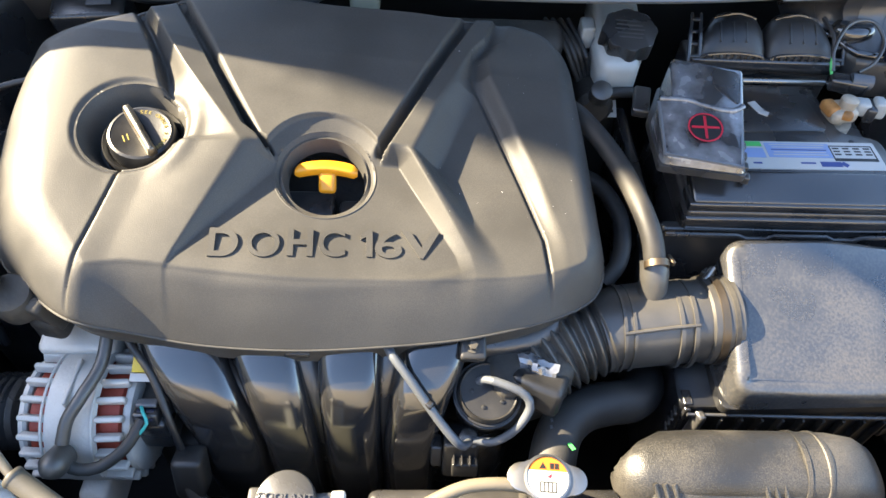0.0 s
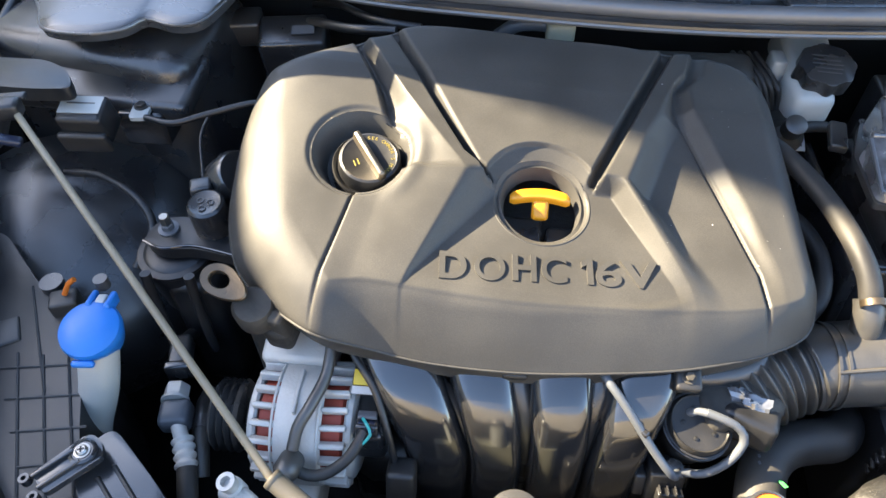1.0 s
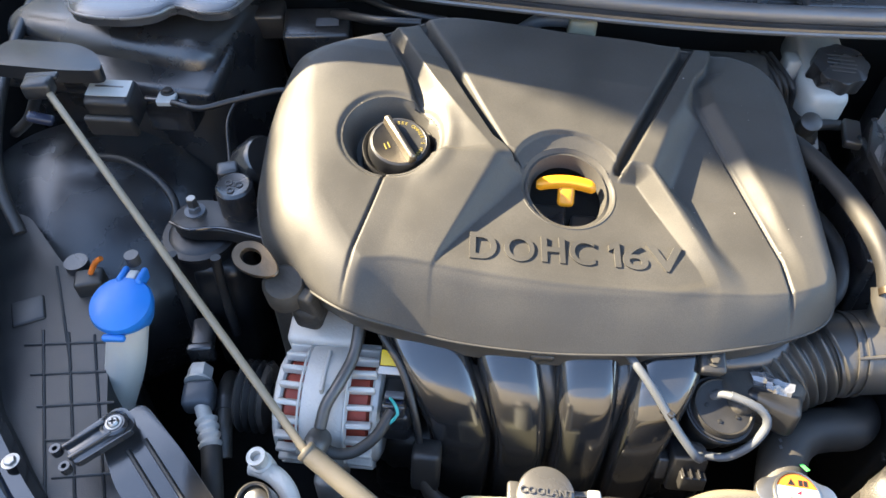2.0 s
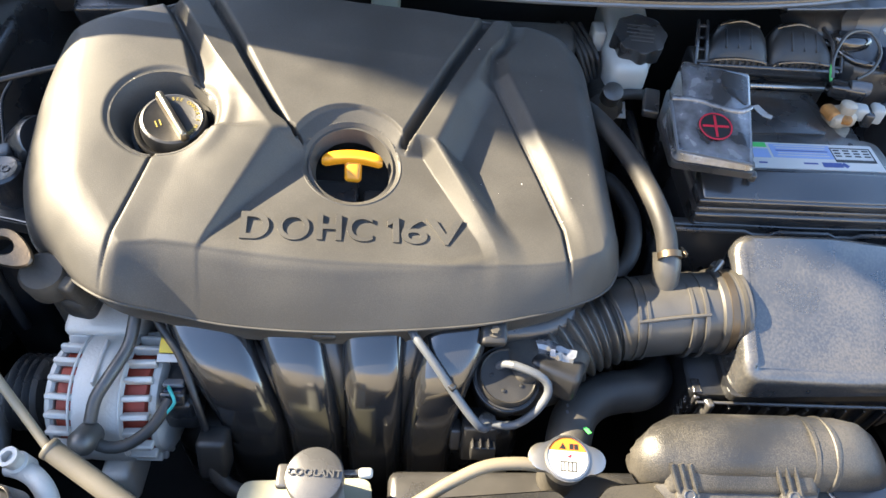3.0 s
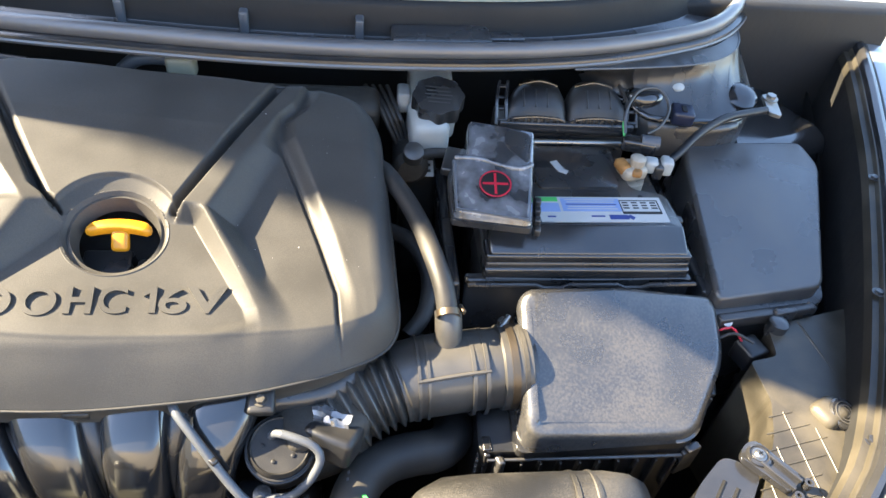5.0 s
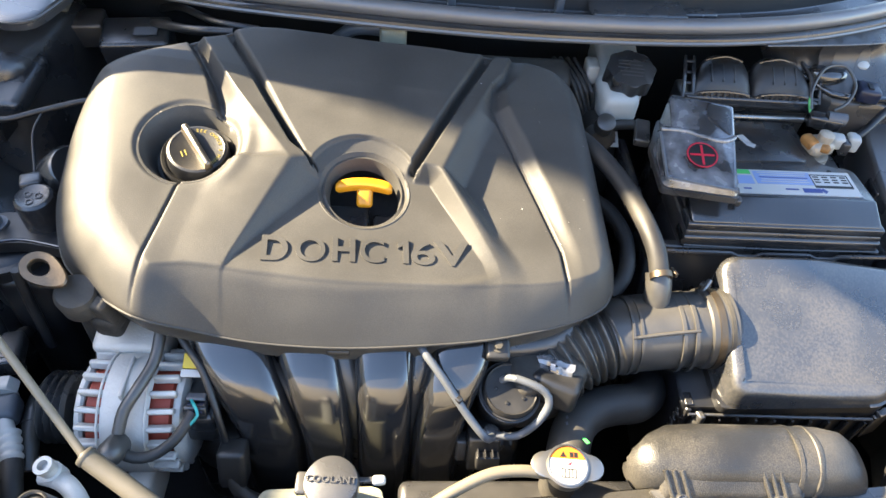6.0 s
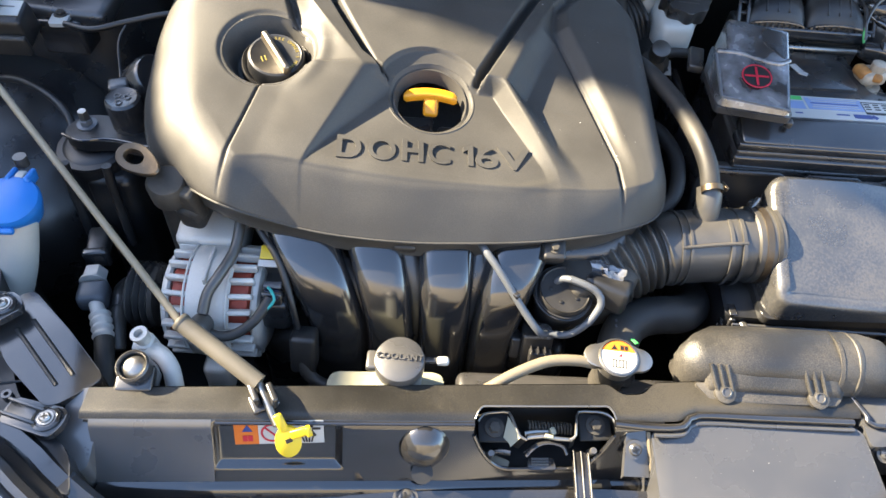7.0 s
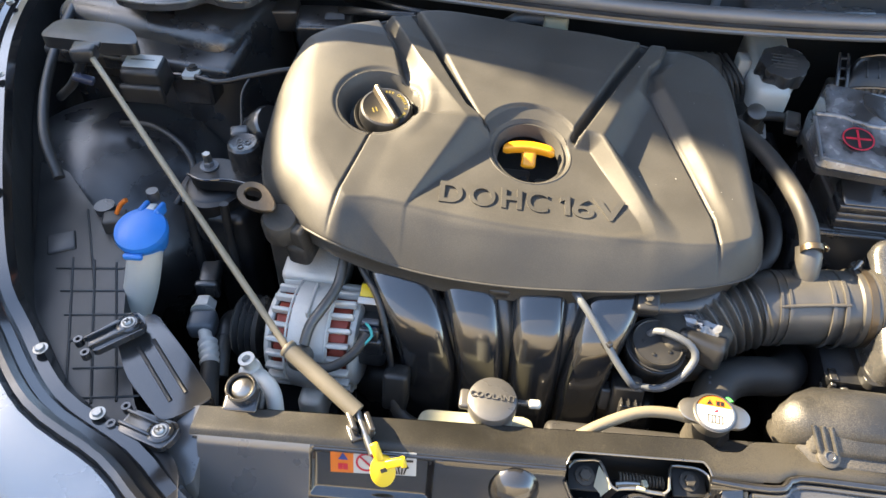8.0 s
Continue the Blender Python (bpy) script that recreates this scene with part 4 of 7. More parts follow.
part("plug", rbox((0.03, 0.03, 0.05), (-0.246, 0.268, 0.690), (-20, 0, 0), 0.006), LAMPBOX, alt)
part("terminal_cap", lathe([(0.013, 0), (0.013, 0.02), (0.008, 0.028), (0.004, 0.03)], (-0.352, 0.262, 0.738), (0, -0.8, 0.6), 20), GREYRUB, alt)
warn = thing("warning_tag", "yellow and white warning tag beside the alternator", "label", (-0.29, 0.335, 0.76))
part("yellow_half", rbox((0.024, 0.016, 0.003), (-0.288, 0.341, 0.772), (22, 0, 0), 0.0005), YELLOW, warn)
part("white_half", rbox((0.026, 0.008, 0.003), (-0.288, 0.329, 0.767), (22, 0, 0), 0.0005), WHITE, warn)
part("bracket", rbox((0.03, 0.03, 0.10), (-0.288, 0.352, 0.715), bevel=0.004), BLACK, warn)
for name, label, pts, r, mat in (
        ("alternator_cable", "grey sleeved cable over the alternator", [(-0.325, 0.40, 0.80), (-0.325, 0.375, 0.797), (-0.327, 0.338, 0.779), (-0.337, 0.305, 0.773), (-0.347, 0.285, 0.764), (-0.351, 0.268, 0.750)], 0.0062, GREYRUB),
        ("sensor_cable", "black sleeved cable beside the manifold", [(-0.312, 0.38, 0.80), (-0.300, 0.352, 0.797), (-0.276, 0.325, 0.776), (-0.258, 0.29, 0.735), (-0.250, 0.27, 0.66)], 0.0038, LAMPBOX),
        ("alternator_lead", "black cable looping below the alternator", [(-0.352, 0.262, 0.748), (-0.340, 0.250, 0.738), (-0.318, 0.252, 0.735), (-0.296, 0.268, 0.742), (-0.283, 0.292, 0.752)], 0.0058, RUBBER),
        ("teal_wire", "thin teal wire at the alternator plug", [(-0.286, 0.303, 0.757), (-0.280, 0.294, 0.762), (-0.276, 0.286, 0.757), (-0.284, 0.280, 0.748)], 0.0016, TEAL),
        ("lower_harness", "black corrugated cable below the manifold", [(-0.25, 0.262, 0.69), (-0.235, 0.245, 0.665), (-0.19, 0.235, 0.655), (-0.12, 0.235, 0.65)], 0.008, RUBBER)):
    w = thing(name, label, "cable", pts[0])
    part("sheath", tube(pts, r, 12), mat, w)

# ---- vacuum actuator and its pale pipes ----
act = thing("vacuum_actuator", "round black vacuum actuator can", "actuator", (0.042, 0.315, 0.70))
up = (0.05, -0.22, 1)
CAN = (0.047, 0.325, 0.756)
part("can", lathe([(0.028, -0.05), (0.031, -0.012), (0.0345, -0.010), (0.0345, -0.004), (0.0315, -0.003), (0.0305, 0.003), (0.0285, 0.006), (0.0270, 0.0045), (0.002, 0.0045)], CAN, up, 56), LAMPBOX, act)
part("rim", lathe([(0.0315, -0.002), (0.0335, -0.002), (0.0335, 0.0), (0.0315, 0.0)], CAN, up, 56), LAMPBOX, act)
part("nipple", tube([(0.038, 0.334, 0.762), (0.043, 0.331, 0.772), (0.052, 0.326, 0.777)], 0.0042, 10), GREYTUBE, act)
for a in range(5):
    q = axis_pose(CAN, up) @ Vector((0.0165 * math.cos(a * 1.256 + 0.4), 0.0165 * math.sin(a * 1.256 + 0.4), 0.0045))
    part("rivet", lathe([(0.0022, 0), (0.0022, 0.0012), (0.001, 0.0016)], q, up, 10), INK, act)
for name, pts in (("vacuum_pipe", [(-0.054, 0.352, 0.800), (-0.047, 0.338, 0.801), (-0.030, 0.320, 0.789), (0.0, 0.292, 0.757), (0.020, 0.278, 0.738), (0.029, 0.287, 0.724)]),
                  ("vacuum_pipe", [(0.050, 0.327, 0.777), (0.068, 0.321, 0.775), (0.082, 0.316, 0.769), (0.087, 0.308, 0.759), (0.076, 0.296, 0.741), (0.056, 0.290, 0.722), (0.034, 0.292, 0.718)])):
    v = thing(name, "pale grey bent vacuum pipe", "pipe", pts[0], "vacuum pipes")
    part("pipe", tube(pts, 0.0044, 12), GREYTUBE, v)
    if pts[0][0] < 0:
        part("clip", rbox((0.010, 0.007, 0.012), (-0.012, 0.303, 0.770), (0, 0, -40), 0.002), BLACK, v)
valve = thing("solenoid_valve", "black solenoid valve with plug below the pipes", "valve", (0.02, 0.295, 0.62))
part("body", rbox((0.036, 0.032, 0.05), (0.022, 0.295, 0.690), (-15, 0, 0), 0.004), LAMPBOX, valve)
part("cap", lathe([(0.009, 0), (0.009, 0.005), (0.005, 0.007)], (0.029, 0.297, 0.7135), up, 20), GREYPL, valve)
part("plug", rbox((0.026, 0.014, 0.018), (0.026, 0.276, 0.694), (-15, 0, 0), 0.002), LAMPBOX, valve)
part("side_plug", rbox((0.012, 0.022, 0.03), (-0.002, 0.295, 0.690), (-15, 0, 0), 0.003), BLACK, valve)
for k in range(3):
    part("rib", rbox((0.0016, 0.016, 0.004), (0.015 + 0.008 * k, 0.279, 0.7045), (-15, 0, 0), 0.0004), BLACK, valve)
throttle = thing("throttle_body", "throttle body with wiring wrapped in film beside the bellows", "throttle body", (0.09, 0.36, 0.66))
part("body", rbox((0.09, 0.08, 0.09), (0.085, 0.365, 0.725), (0, 0, 20), 0.015), DARKCAST, throttle)
part("motor_cover", rbox((0.055, 0.04, 0.035), (0.098, 0.335, 0.752), (-20, 0, -25), 0.008), LAMPBOX, throttle)
film_rng = random.Random(8)
film_rows = []
for i in range(9):
    film_rows.append([])
    for j in range(6):
        u, v = i / 8 - 0.5, j / 5 - 0.5
        film_rows[-1].append((0.096 + 0.038 * u + 0.004 * v + film_rng.uniform(-0.002, 0.002), 0.347 - 0.014 * u + 0.018 * v + film_rng.uniform(-0.002, 0.002), 0.775 - 0.020 * v * v - 0.010 * u * u + 0.010 * v + film_rng.uniform(-0.0028, 0.0028)))
part("film", loft(film_rows, closed=False), SMOKE, throttle, "crumpled clear film", smooth=25)
part("outlet_pipe", tube([(0.02, 0.372, 0.768), (0.06, 0.375, 0.768), (0.096, 0.384, 0.768), (0.117, 0.402, 0.773), (0.122, 0.44, 0.78)], 0.0150, 18), BLACK, throttle)

# ---- air intake: bellows, tube, breather hose, air box, snorkel ----
intake = thing("intake_tube", "grey ribbed rubber air intake tube with bellows", "intake tube", (0.22, 0.385, 0.72))
def bellow_r(u):
    return 0.0425 + 0.0040 * math.cos(2 * math.pi * 7 * u)
part("bellows", tube(smooth_line([(0.092, 0.350, 0.742), (0.115, 0.362, 0.750), (0.140, 0.374, 0.758), (0.170, 0.384, 0.765)], 0.0012), bellow_r, 48, smooth=False), GREYRUB, intake)
part("sleeve", tube([(0.165, 0.382, 0.764), (0.185, 0.387, 0.767), (0.225, 0.392, 0.770), (0.262, 0.395, 0.772), (0.288, 0.397, 0.773)], lambda u: 0.0435 + 0.002 * math.sin(3 * u), 48), GREYRUB, intake)
way = Vector((1, 0.06, 0.03)).normalized()
for x, r, w in ((0.186, 0.0470, 0.003), (0.196, 0.0465, 0.003), (0.244, 0.0470, 0.004), (0.258, 0.0478, 0.004)):
    part("rib", lathe([(r - 0.003, -w / 2), (r, -w / 2), (r, w / 2), (r - 0.003, w / 2)], (x, 0.3875 + 0.075 * (x - 0.19), 0.7675 + 0.05 * (x - 0.19)), way, 48), GREYRUB, intake)
part("long_rib", tube([(0.185, 0.357, 0.8015), (0.230, 0.362, 0.806), (0.262, 0.365, 0.808)], 0.0022, 8), GREYRUB, intake)
part("end_cuff", lathe([(0.0445, -0.017), (0.0475, -0.015), (0.0475, 0.015), (0.0445, 0.017)], (0.293, 0.397, 0.773), way, 48), GREYRUB, intake)
ring_band((0.2885, 0.397, 0.773), way, 0.0476, 0.008, 0.0012, BRONZE, intake, "hose_clamp")
ring_band((0.3005, 0.397, 0.773), way, 0.0476, 0.005, 0.0010, DARKCAST, intake, "hose_clamp")
part("clamp_screw", lathe([(0.0035, -0.010), (0.0035, 0.010)], (0.284, 0.428, 0.812), (0.6, 0.7, 0.2), 10), STEEL, intake)
part("clamp_lug", rbox((0.010, 0.012, 0.012), (0.284, 0.430, 0.808), (0, 0, 40), 0.002), DARKCAST, intake)
part("nipple", tube([(0.218, 0.398, 0.785), (0.2185, 0.403, 0.808), (0.2190, 0.414, 0.828), (0.2180, 0.425, 0.838)], lambda u: 0.0155 - 0.001 * u, 28), GREYRUB, intake)
breather = thing("breather_hose", "grey rubber breather hose curving to the intake tube", "hose", (0.215, 0.42, 0.82))
part("hose", tube([(0.135, 0.665, 0.845), (0.152, 0.640, 0.858), (0.172, 0.592, 0.863), (0.190, 0.542, 0.862), (0.204, 0.490, 0.856), (0.213, 0.458, 0.843), (0.217, 0.436, 0.825)], 0.0112, 20), RUBBER, breather)
ring_band((0.217, 0.434, 0.829), (0.04, -0.9, -0.4), 0.0114, 0.007, 0.0012, BRONZE, breather, "hose_clamp")
part("clamp_tab", rbox((0.004, 0.012, 0.006), (0.232, 0.438, 0.831), (0, 0, 20), 0.001), BRONZE, breather)
for piece in intake.children:
    piece.data.transform(Matrix.Translation((0.0, 0.020, -0.015)))
lower_hose = thing("vacuum_hose", "black rubber hose looping beside the cover", "hose", (0.18, 0.55, 0.75))
part("hose", tube([(0.15, 0.60, 0.80), (0.185, 0.575, 0.80), (0.205, 0.53, 0.79), (0.20, 0.485, 0.775), (0.18, 0.46, 0.76)], 0.010, 16), RUBBER, lower_hose)

airbox = thing("air_filter_box", "grey plastic air filter box with a sloped dusty lid", "air filter box", (0.40, 0.40, 0.55))
def lid_z(x, y):
    return 0.8195 + 0.42 * (y - 0.470) - 0.12 * (x - 0.308)
lid_outline = round_outline([(0.296, 0.328), (0.492, 0.336), (0.548, 0.420), (0.552, 0.490), (0.42, 0.492), (0.300, 0.480)], 0.022, 6)
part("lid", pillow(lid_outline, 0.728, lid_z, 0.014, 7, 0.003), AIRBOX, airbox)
low_outline = round_outline([(0.252, 0.335), (0.490, 0.333), (0.540, 0.42), (0.548, 0.49), (0.262, 0.50)], 0.012, 4)
# Lower box and ribs carry the lid's shade in their darker colour.
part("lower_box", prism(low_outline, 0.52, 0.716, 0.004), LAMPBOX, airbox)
part("lip", prism(round_outline([(0.290, 0.326), (0.488, 0.333), (0.540, 0.42), (0.548, 0.487), (0.292, 0.486)], 0.012, 4), 0.7165, 0.7275, 0.003), LAMPBOX, airbox)
for k in range(9):
    x = 0.300 + 0.022 * k
    part("rib", rbox((0.003, 0.010, 0.06), (x, 0.3310, 0.672), bevel=0.001), LAMPBOX, airbox)
part("front_seam", tube([(0.262, 0.3310, 0.706), (0.39, 0.3300, 0.706), (0.484, 0.3300, 0.706)], 0.0022, 8), GREYPL, airbox)
part("inlet", lathe([(0.040, 0), (0.040, 0.03)], (0.285, 0.417, 0.757), (1, 0.06, 0.03), 40), BLACK, airbox)
for x, y, a in ((0.262, 0.345, 90), (0.494, 0.334, 20), (0.545, 0.41, 70)):
    part("clip", rbox((0.026, 0.007, 0.045), (x, y, 0.69), (0, 0, a), 0.002), BLACK, airbox)
    part("clip_loop", rbox((0.018, 0.010, 0.006), (x, y, 0.715), (0, 0, a), 0.002), BLACK, airbox)
for px, py in ((0.262, 0.372), (0.276, 0.330)):
    part("corner_rib", rbox((0.010, 0.014, 0.11), (px, py, 0.655), (0, 0, 20), 0.004), AIRBOX, airbox)
for k in range(4):
    part("clip_rung", rbox((0.020, 0.003, 0.004), (0.254, 0.342, 0.664 + 0.012 * k), (0, 0, 75), 0.001), BLACK, airbox)
part("pillar", lathe([(0.011, 0), (0.011, 0.10), (0.008, 0.104)], (0.283, 0.352, 0.60), (0, 0, 1), 20), BLACK, airbox)

snorkel = thing("intake_snorkel", "dusty black plastic air intake duct with ribbed flange", "air duct", (0.27, 0.24, 0.68))
secs = []
for u, hy, hz, dz in ((0.150, 0.006, 0.006, 0.0), (0.152, 0.018, 0.018, 0.0), (0.159, 0.028, 0.028, 0.001), (0.174, 0.033, 0.034, 0.002), (0.22, 0.0345, 0.0355, 0.003), (0.30, 0.0345, 0.036, 0.003), (0.352, 0.0345, 0.036, 0.001), (0.378, 0.034, 0.035, -0.006), (0.396, 0.032, 0.030, -0.016), (0.406, 0.025, 0.022, -0.028), (0.409, 0.012, 0.010, -0.036)):
    ring = []
    for k in range(36):
        a = 2 * math.pi * k / 36
        c, s = math.cos(a), math.sin(a)
        ring.append((u + 0.012 + 0.034 * min(max((0.23 - u) / 0.08, 0), 1) * max(c, 0) ** 1.5, 0.2530 + hy * math.copysign(abs(c) ** 0.8, c), 0.744 + dz + hz * math.copysign(abs(s) ** 0.8, s)))
    secs.append(ring)
part("duct", loft(secs), DUCT, snorkel)
collar = [[(x, 0.2530 + (0.0350 + g) * math.cos(a), 0.746 + (0.0362 + g) * math.sin(a)) for a in np.linspace(-0.5, math.pi + 0.5, 30)] for x, g in ((0.3260, 0.0), (0.3265, 0.0028), (0.3305, 0.0030), (0.3315, 0.0016), (0.3460, 0.0014), (0.3470, 0.0026), (0.3500, 0.0026), (0.3540, 0.0))]
part("collar", loft(collar, closed=False), DUCT, snorkel, "raised band round the duct")
secs = []
for x, g in ((0.184, 0.009), (0.187, 0.003), (0.192, 0.0), (0.24, 0.0), (0.318, 0.0), (0.324, 0.001), (0.326, 0.003)):
    secs.append([(x, 0.2440 + g * 0.5, 0.7790 - g), (x + 0.002, 0.2330, 0.7765 - g), (x + 0.004, 0.2140, 0.7585 - g), (x + 0.006, 0.2112, 0.7552 - g), (x + 0.006, 0.2105, 0.7440), (x, 0.2300, 0.7380), (x, 0.2460, 0.7400)])
part("flange", loft(secs), DUCT, snorkel)
LIP = round_outline([(0.176, 0.218), (0.194, 0.1995), (0.328, 0.2025), (0.338, 0.220)], 0.005, 4)
part("flange_lip", prism(LIP, 0.735, lambda x, y: 0.7485 + 0.35 * (y - 0.205), 0.0015), DUCT, snorkel)
for x in (0.207, 0.306):
    for k in (-1, 0, 1):
        part("rib", tube([(x + 0.0085 * k - 0.009, 0.2290, 0.7735), (x + 0.0085 * k - 0.004, 0.2170, 0.7625), (x + 0.0080 * k, 0.2095, 0.7545)], 0.0023, 8), DUCT, snorkel)
    part("boss", lathe([(0.0110, -0.004), (0.0110, 0.004), (0.009, 0.005)], (x, 0.2085, 0.7505), (0, -0.45, 1), 24), DUCT, snorkel)
    part("fastener", lathe([(0.0055, 0), (0.0055, 0.002), (0.0045, 0.0025), (0.0040, 0.0012), (0.001, 0.0012)], (x, 0.2068, 0.7548), (0, -0.45, 1), 20), GREYPL, snorkel)

# ---- cooling: hose, radiator cap, overflow hose, coolant bottle ----
rad_hose = thing("radiator_hose", "thick black rubber radiator hose bending to the neck", "hose", (0.15, 0.31, 0.66))
part("hose", tube([(0.236, 0.435, 0.650), (0.236, 0.405, 0.664), (0.231, 0.378, 0.676), (0.212, 0.358, 0.684), (0.182, 0.350, 0.690), (0.152, 0.338, 0.696), (0.128, 0.315, 0.700), (0.116, 0.284, 0.698), (0.112, 0.250, 0.680)], 0.0240, 28), RUBBER, rad_hose)
part("green_mark", rbox((0.004, 0.010, 0.001), (0.131, 0.285, 0.7235), (-20, 10, 20), 0), GREEN, rad_hose)
for k in range(5):
    part("white_print", rbox((0.0025, 0.004, 0.0006), (0.110 + 0.001 * k, 0.285 + 0.007 * k, 0.7205 + 0.0008 * k), (-15, -25, 10), 0), GREYTUBE, rad_hose)
rad_cap = thing("pressure_cap", "metal radiator cap with orange and white warning label", "radiator cap", (0.095, 0.235, 0.70))
CAP = Matrix.Translation((0.0965, 0.237, 0.762)) @ pose(0, 0, 0, 6, 0, -4) @ Matrix.Scale(0.85, 4)
ears = []
for k in range(64):
    a = 2 * math.pi * k / 64
    r = 0.0262 + 0.0165 * max(0, abs(math.cos(a)) - 0.80) / 0.20
    ears.append((r * math.cos(a), r * math.sin(a)))
part("lid", moved(prism(ears, -0.006, 0.0, 0.0015), CAP), STEEL, rad_cap)
part("rim", moved(lathe([(0.0245, 0), (0.0245, 0.002), (0.0225, 0.0025), (0.0225, 0.0)], n=48), CAP), STEEL, rad_cap)
part("skirt", moved(lathe([(0.025, -0.016), (0.026, -0.006)], n=40), CAP), STEEL, rad_cap)
part("neck", moved(lathe([(0.022, -0.075), (0.022, -0.016), (0.024, -0.014)], n=32), CAP), DARKCAST, rad_cap)
white = [p for p in [(0.0222 * math.cos(a), 0.0222 * math.sin(a)) for a in np.linspace(math.pi - 0.35, 2 * math.pi + 0.35, 40)]]
orange = [(0.0222 * math.cos(a), 0.0222 * math.sin(a)) for a in np.linspace(0.36, math.pi - 0.36, 28)]
part("label", moved(prism(white, 0.0, 0.0012, 0.0), CAP), WHITE, rad_cap, "white printed label")
part("orange_field", moved(prism(orange, 0.0, 0.0012, 0.0), CAP), ORANGE, rad_cap, "orange warning field")
part("warning_triangle", moved(prism([(-0.009, 0.0095), (-0.001, 0.0095), (-0.005, 0.0165)], 0.0012, 0.0015, 0.0), CAP), INK, rad_cap)
part("book_mark", moved(joined(*[rbox((0.0045, 0.0065, 0.0003), (0.0048 + 0.0052 * k, 0.0128, 0.0013), (0, 0, 0), 0) for k in range(2)]), CAP), INK, rad_cap)
part("flame_mark", moved(prism([(-0.001, 0.0005), (0.004, 0.0), (0.005, 0.005), (0.002, 0.003)], 0.0012, 0.0015, 0.0), CAP), RED, rad_cap)
part("radiator_mark", moved(joined(rbox((0.018, 0.0012, 0.0003), (0.001, -0.0045, 0.0013), (0, 0, 0), 0), rbox((0.018, 0.0012, 0.0003), (0.001, -0.0145, 0.0013), (0, 0, 0), 0), *[rbox((0.0012, 0.010, 0.0003), (-0.0075 + 0.0042 * k, -0.0095, 0.0013), (0, 0, 0), 0) for k in range(5)]), CAP), INK, rad_cap)
overflow = thing("overflow_hose", "tan dusty overflow hose from the radiator neck", "hose", (0.02, 0.222, 0.74))
part("hose", tube([(0.074, 0.233, 0.753), (0.050, 0.233, 0.757), (0.020, 0.229, 0.757), (-0.014, 0.215, 0.751), (-0.046, 0.198, 0.742), (-0.075, 0.190, 0.725)], 0.0060, 14), TANTUBE, overflow)
radiator = thing("radiator", "black radiator tank with ribs and pale clips", "radiator", (0, 0.225, 0.40))
part("tank", rbox((0.375, 0.045, 0.30), (0.122, 0.232, 0.5475), (0, -2, 0), 0.01), BLACK, radiator)
part("core", rbox((0.66, 0.036, 0.24), (-0.02, 0.232, 0.50), (0, -2, 0), 0.006), VOID, radiator)
for k in range(10):
    part("tab", rbox((0.008, 0.006, 0.016), (-0.02 + 0.028 * k + (0.006 if k % 2 else 0), 0.215, 0.700), bevel=0.001), GREYPL if k % 2 else BLACK, radiator)

bottle = thing("coolant_bottle", "cream coolant bottle with round grey cap", "coolant bottle", (-0.14, 0.215, 0.60))
part("tank", prism(round_outline([(-0.212, 0.188), (-0.085, 0.192), (-0.085, 0.235), (-0.212, 0.232)], 0.012), 0.60, lambda x, y: 0.712 - 0.20 * max(-0.18 - x, 0), 0.006), CREAM, bottle)
part("neck", lathe([(0.022, 0), (0.022, 0.018), (0.0235, 0.02), (0.0235, 0.076)], (-0.133, 0.211, 0.688), (0, 0, 1), 32), MILKY, bottle)
cap_b = part("cap", lathe([(0.0250, 0), (0.0258, 0.002), (0.0258, 0.015), (0.0245, 0.018), (0.0200, 0.0200), (0.002, 0.0205)], (-0.133, 0.212, 0.758), (0, -0.12, 1), 48), GREYPL, bottle, "round grey cap with raised word")
part("ear", rbox((0.012, 0.022, 0.008), (-0.161, 0.212, 0.766), (0, 0, 0), 0.003), GREYPL, bottle)
lettering("COOLANT", 0.0086, Matrix.Translation((-0.133, 0.2105, 0.7780)) @ pose(0, 0, 0, 6.8, 0, -2), GREYPL, cap_b, "lettering", 0.0009, 1.1, 0.0002, 1.05)
part("tab_arm", rbox((0.024, 0.005, 0.005), (-0.098, 0.217, 0.765), (0, 0, 3), 0.001), GREYPL, bottle)
part("tab", rbox((0.013, 0.009, 0.008), (-0.089, 0.217, 0.765), (0, 0, 3), 0.003), MILKY, bottle, "white plastic tab")


# ---- radiator support: beam, latch, sticker, plates ----
def rear_y(x):
    """The rear edge of the support's top, with its dip round the filler neck."""
    dip = math.exp(-((x - 0.110) / 0.020) ** 4)
    return 0.154 + 0.112 * (x + 0.42) - 0.013 * dip


def front_y(x):
    step = min(max((x - 0.155) / 0.02, 0), 1)
    return 0.127 + 0.090 * (x + 0.39) + (0.009 - 0.05 * max(x - 0.175, 0)) * step


def beam_z(x):
    return 0.782 - 0.064 * (x + 0.415) + 0.045 * max(x - 0.09, 0)


def mouth(x):
    """How far the latch opening reaches over the top strip and down the face at x, as shares of each."""
    u = abs(x - 0.0175) / 0.0725
    if u >= 1:
        return None
    return 0.62 + 0.38 * max(0, (u - 0.86) / 0.14) ** 2.2, 0.80 - 0.62 * max(0, (u - 0.40) / 0.60) ** 2.6


support = thing("radiator_support", "glossy black radiator support panel with dusty top", "radiator support", (0, 0.13, 0.40), kind="structure")


def strip_point(x, s):
    y0, y1 = rear_y(x), front_y(x)
    z = beam_z(x) - 0.0045 * max(0, s - 0.82) / 0.18 * max(0, s - 0.82) / 0.18
    return Vector((x, y0 + (y1 - y0) * s, z))


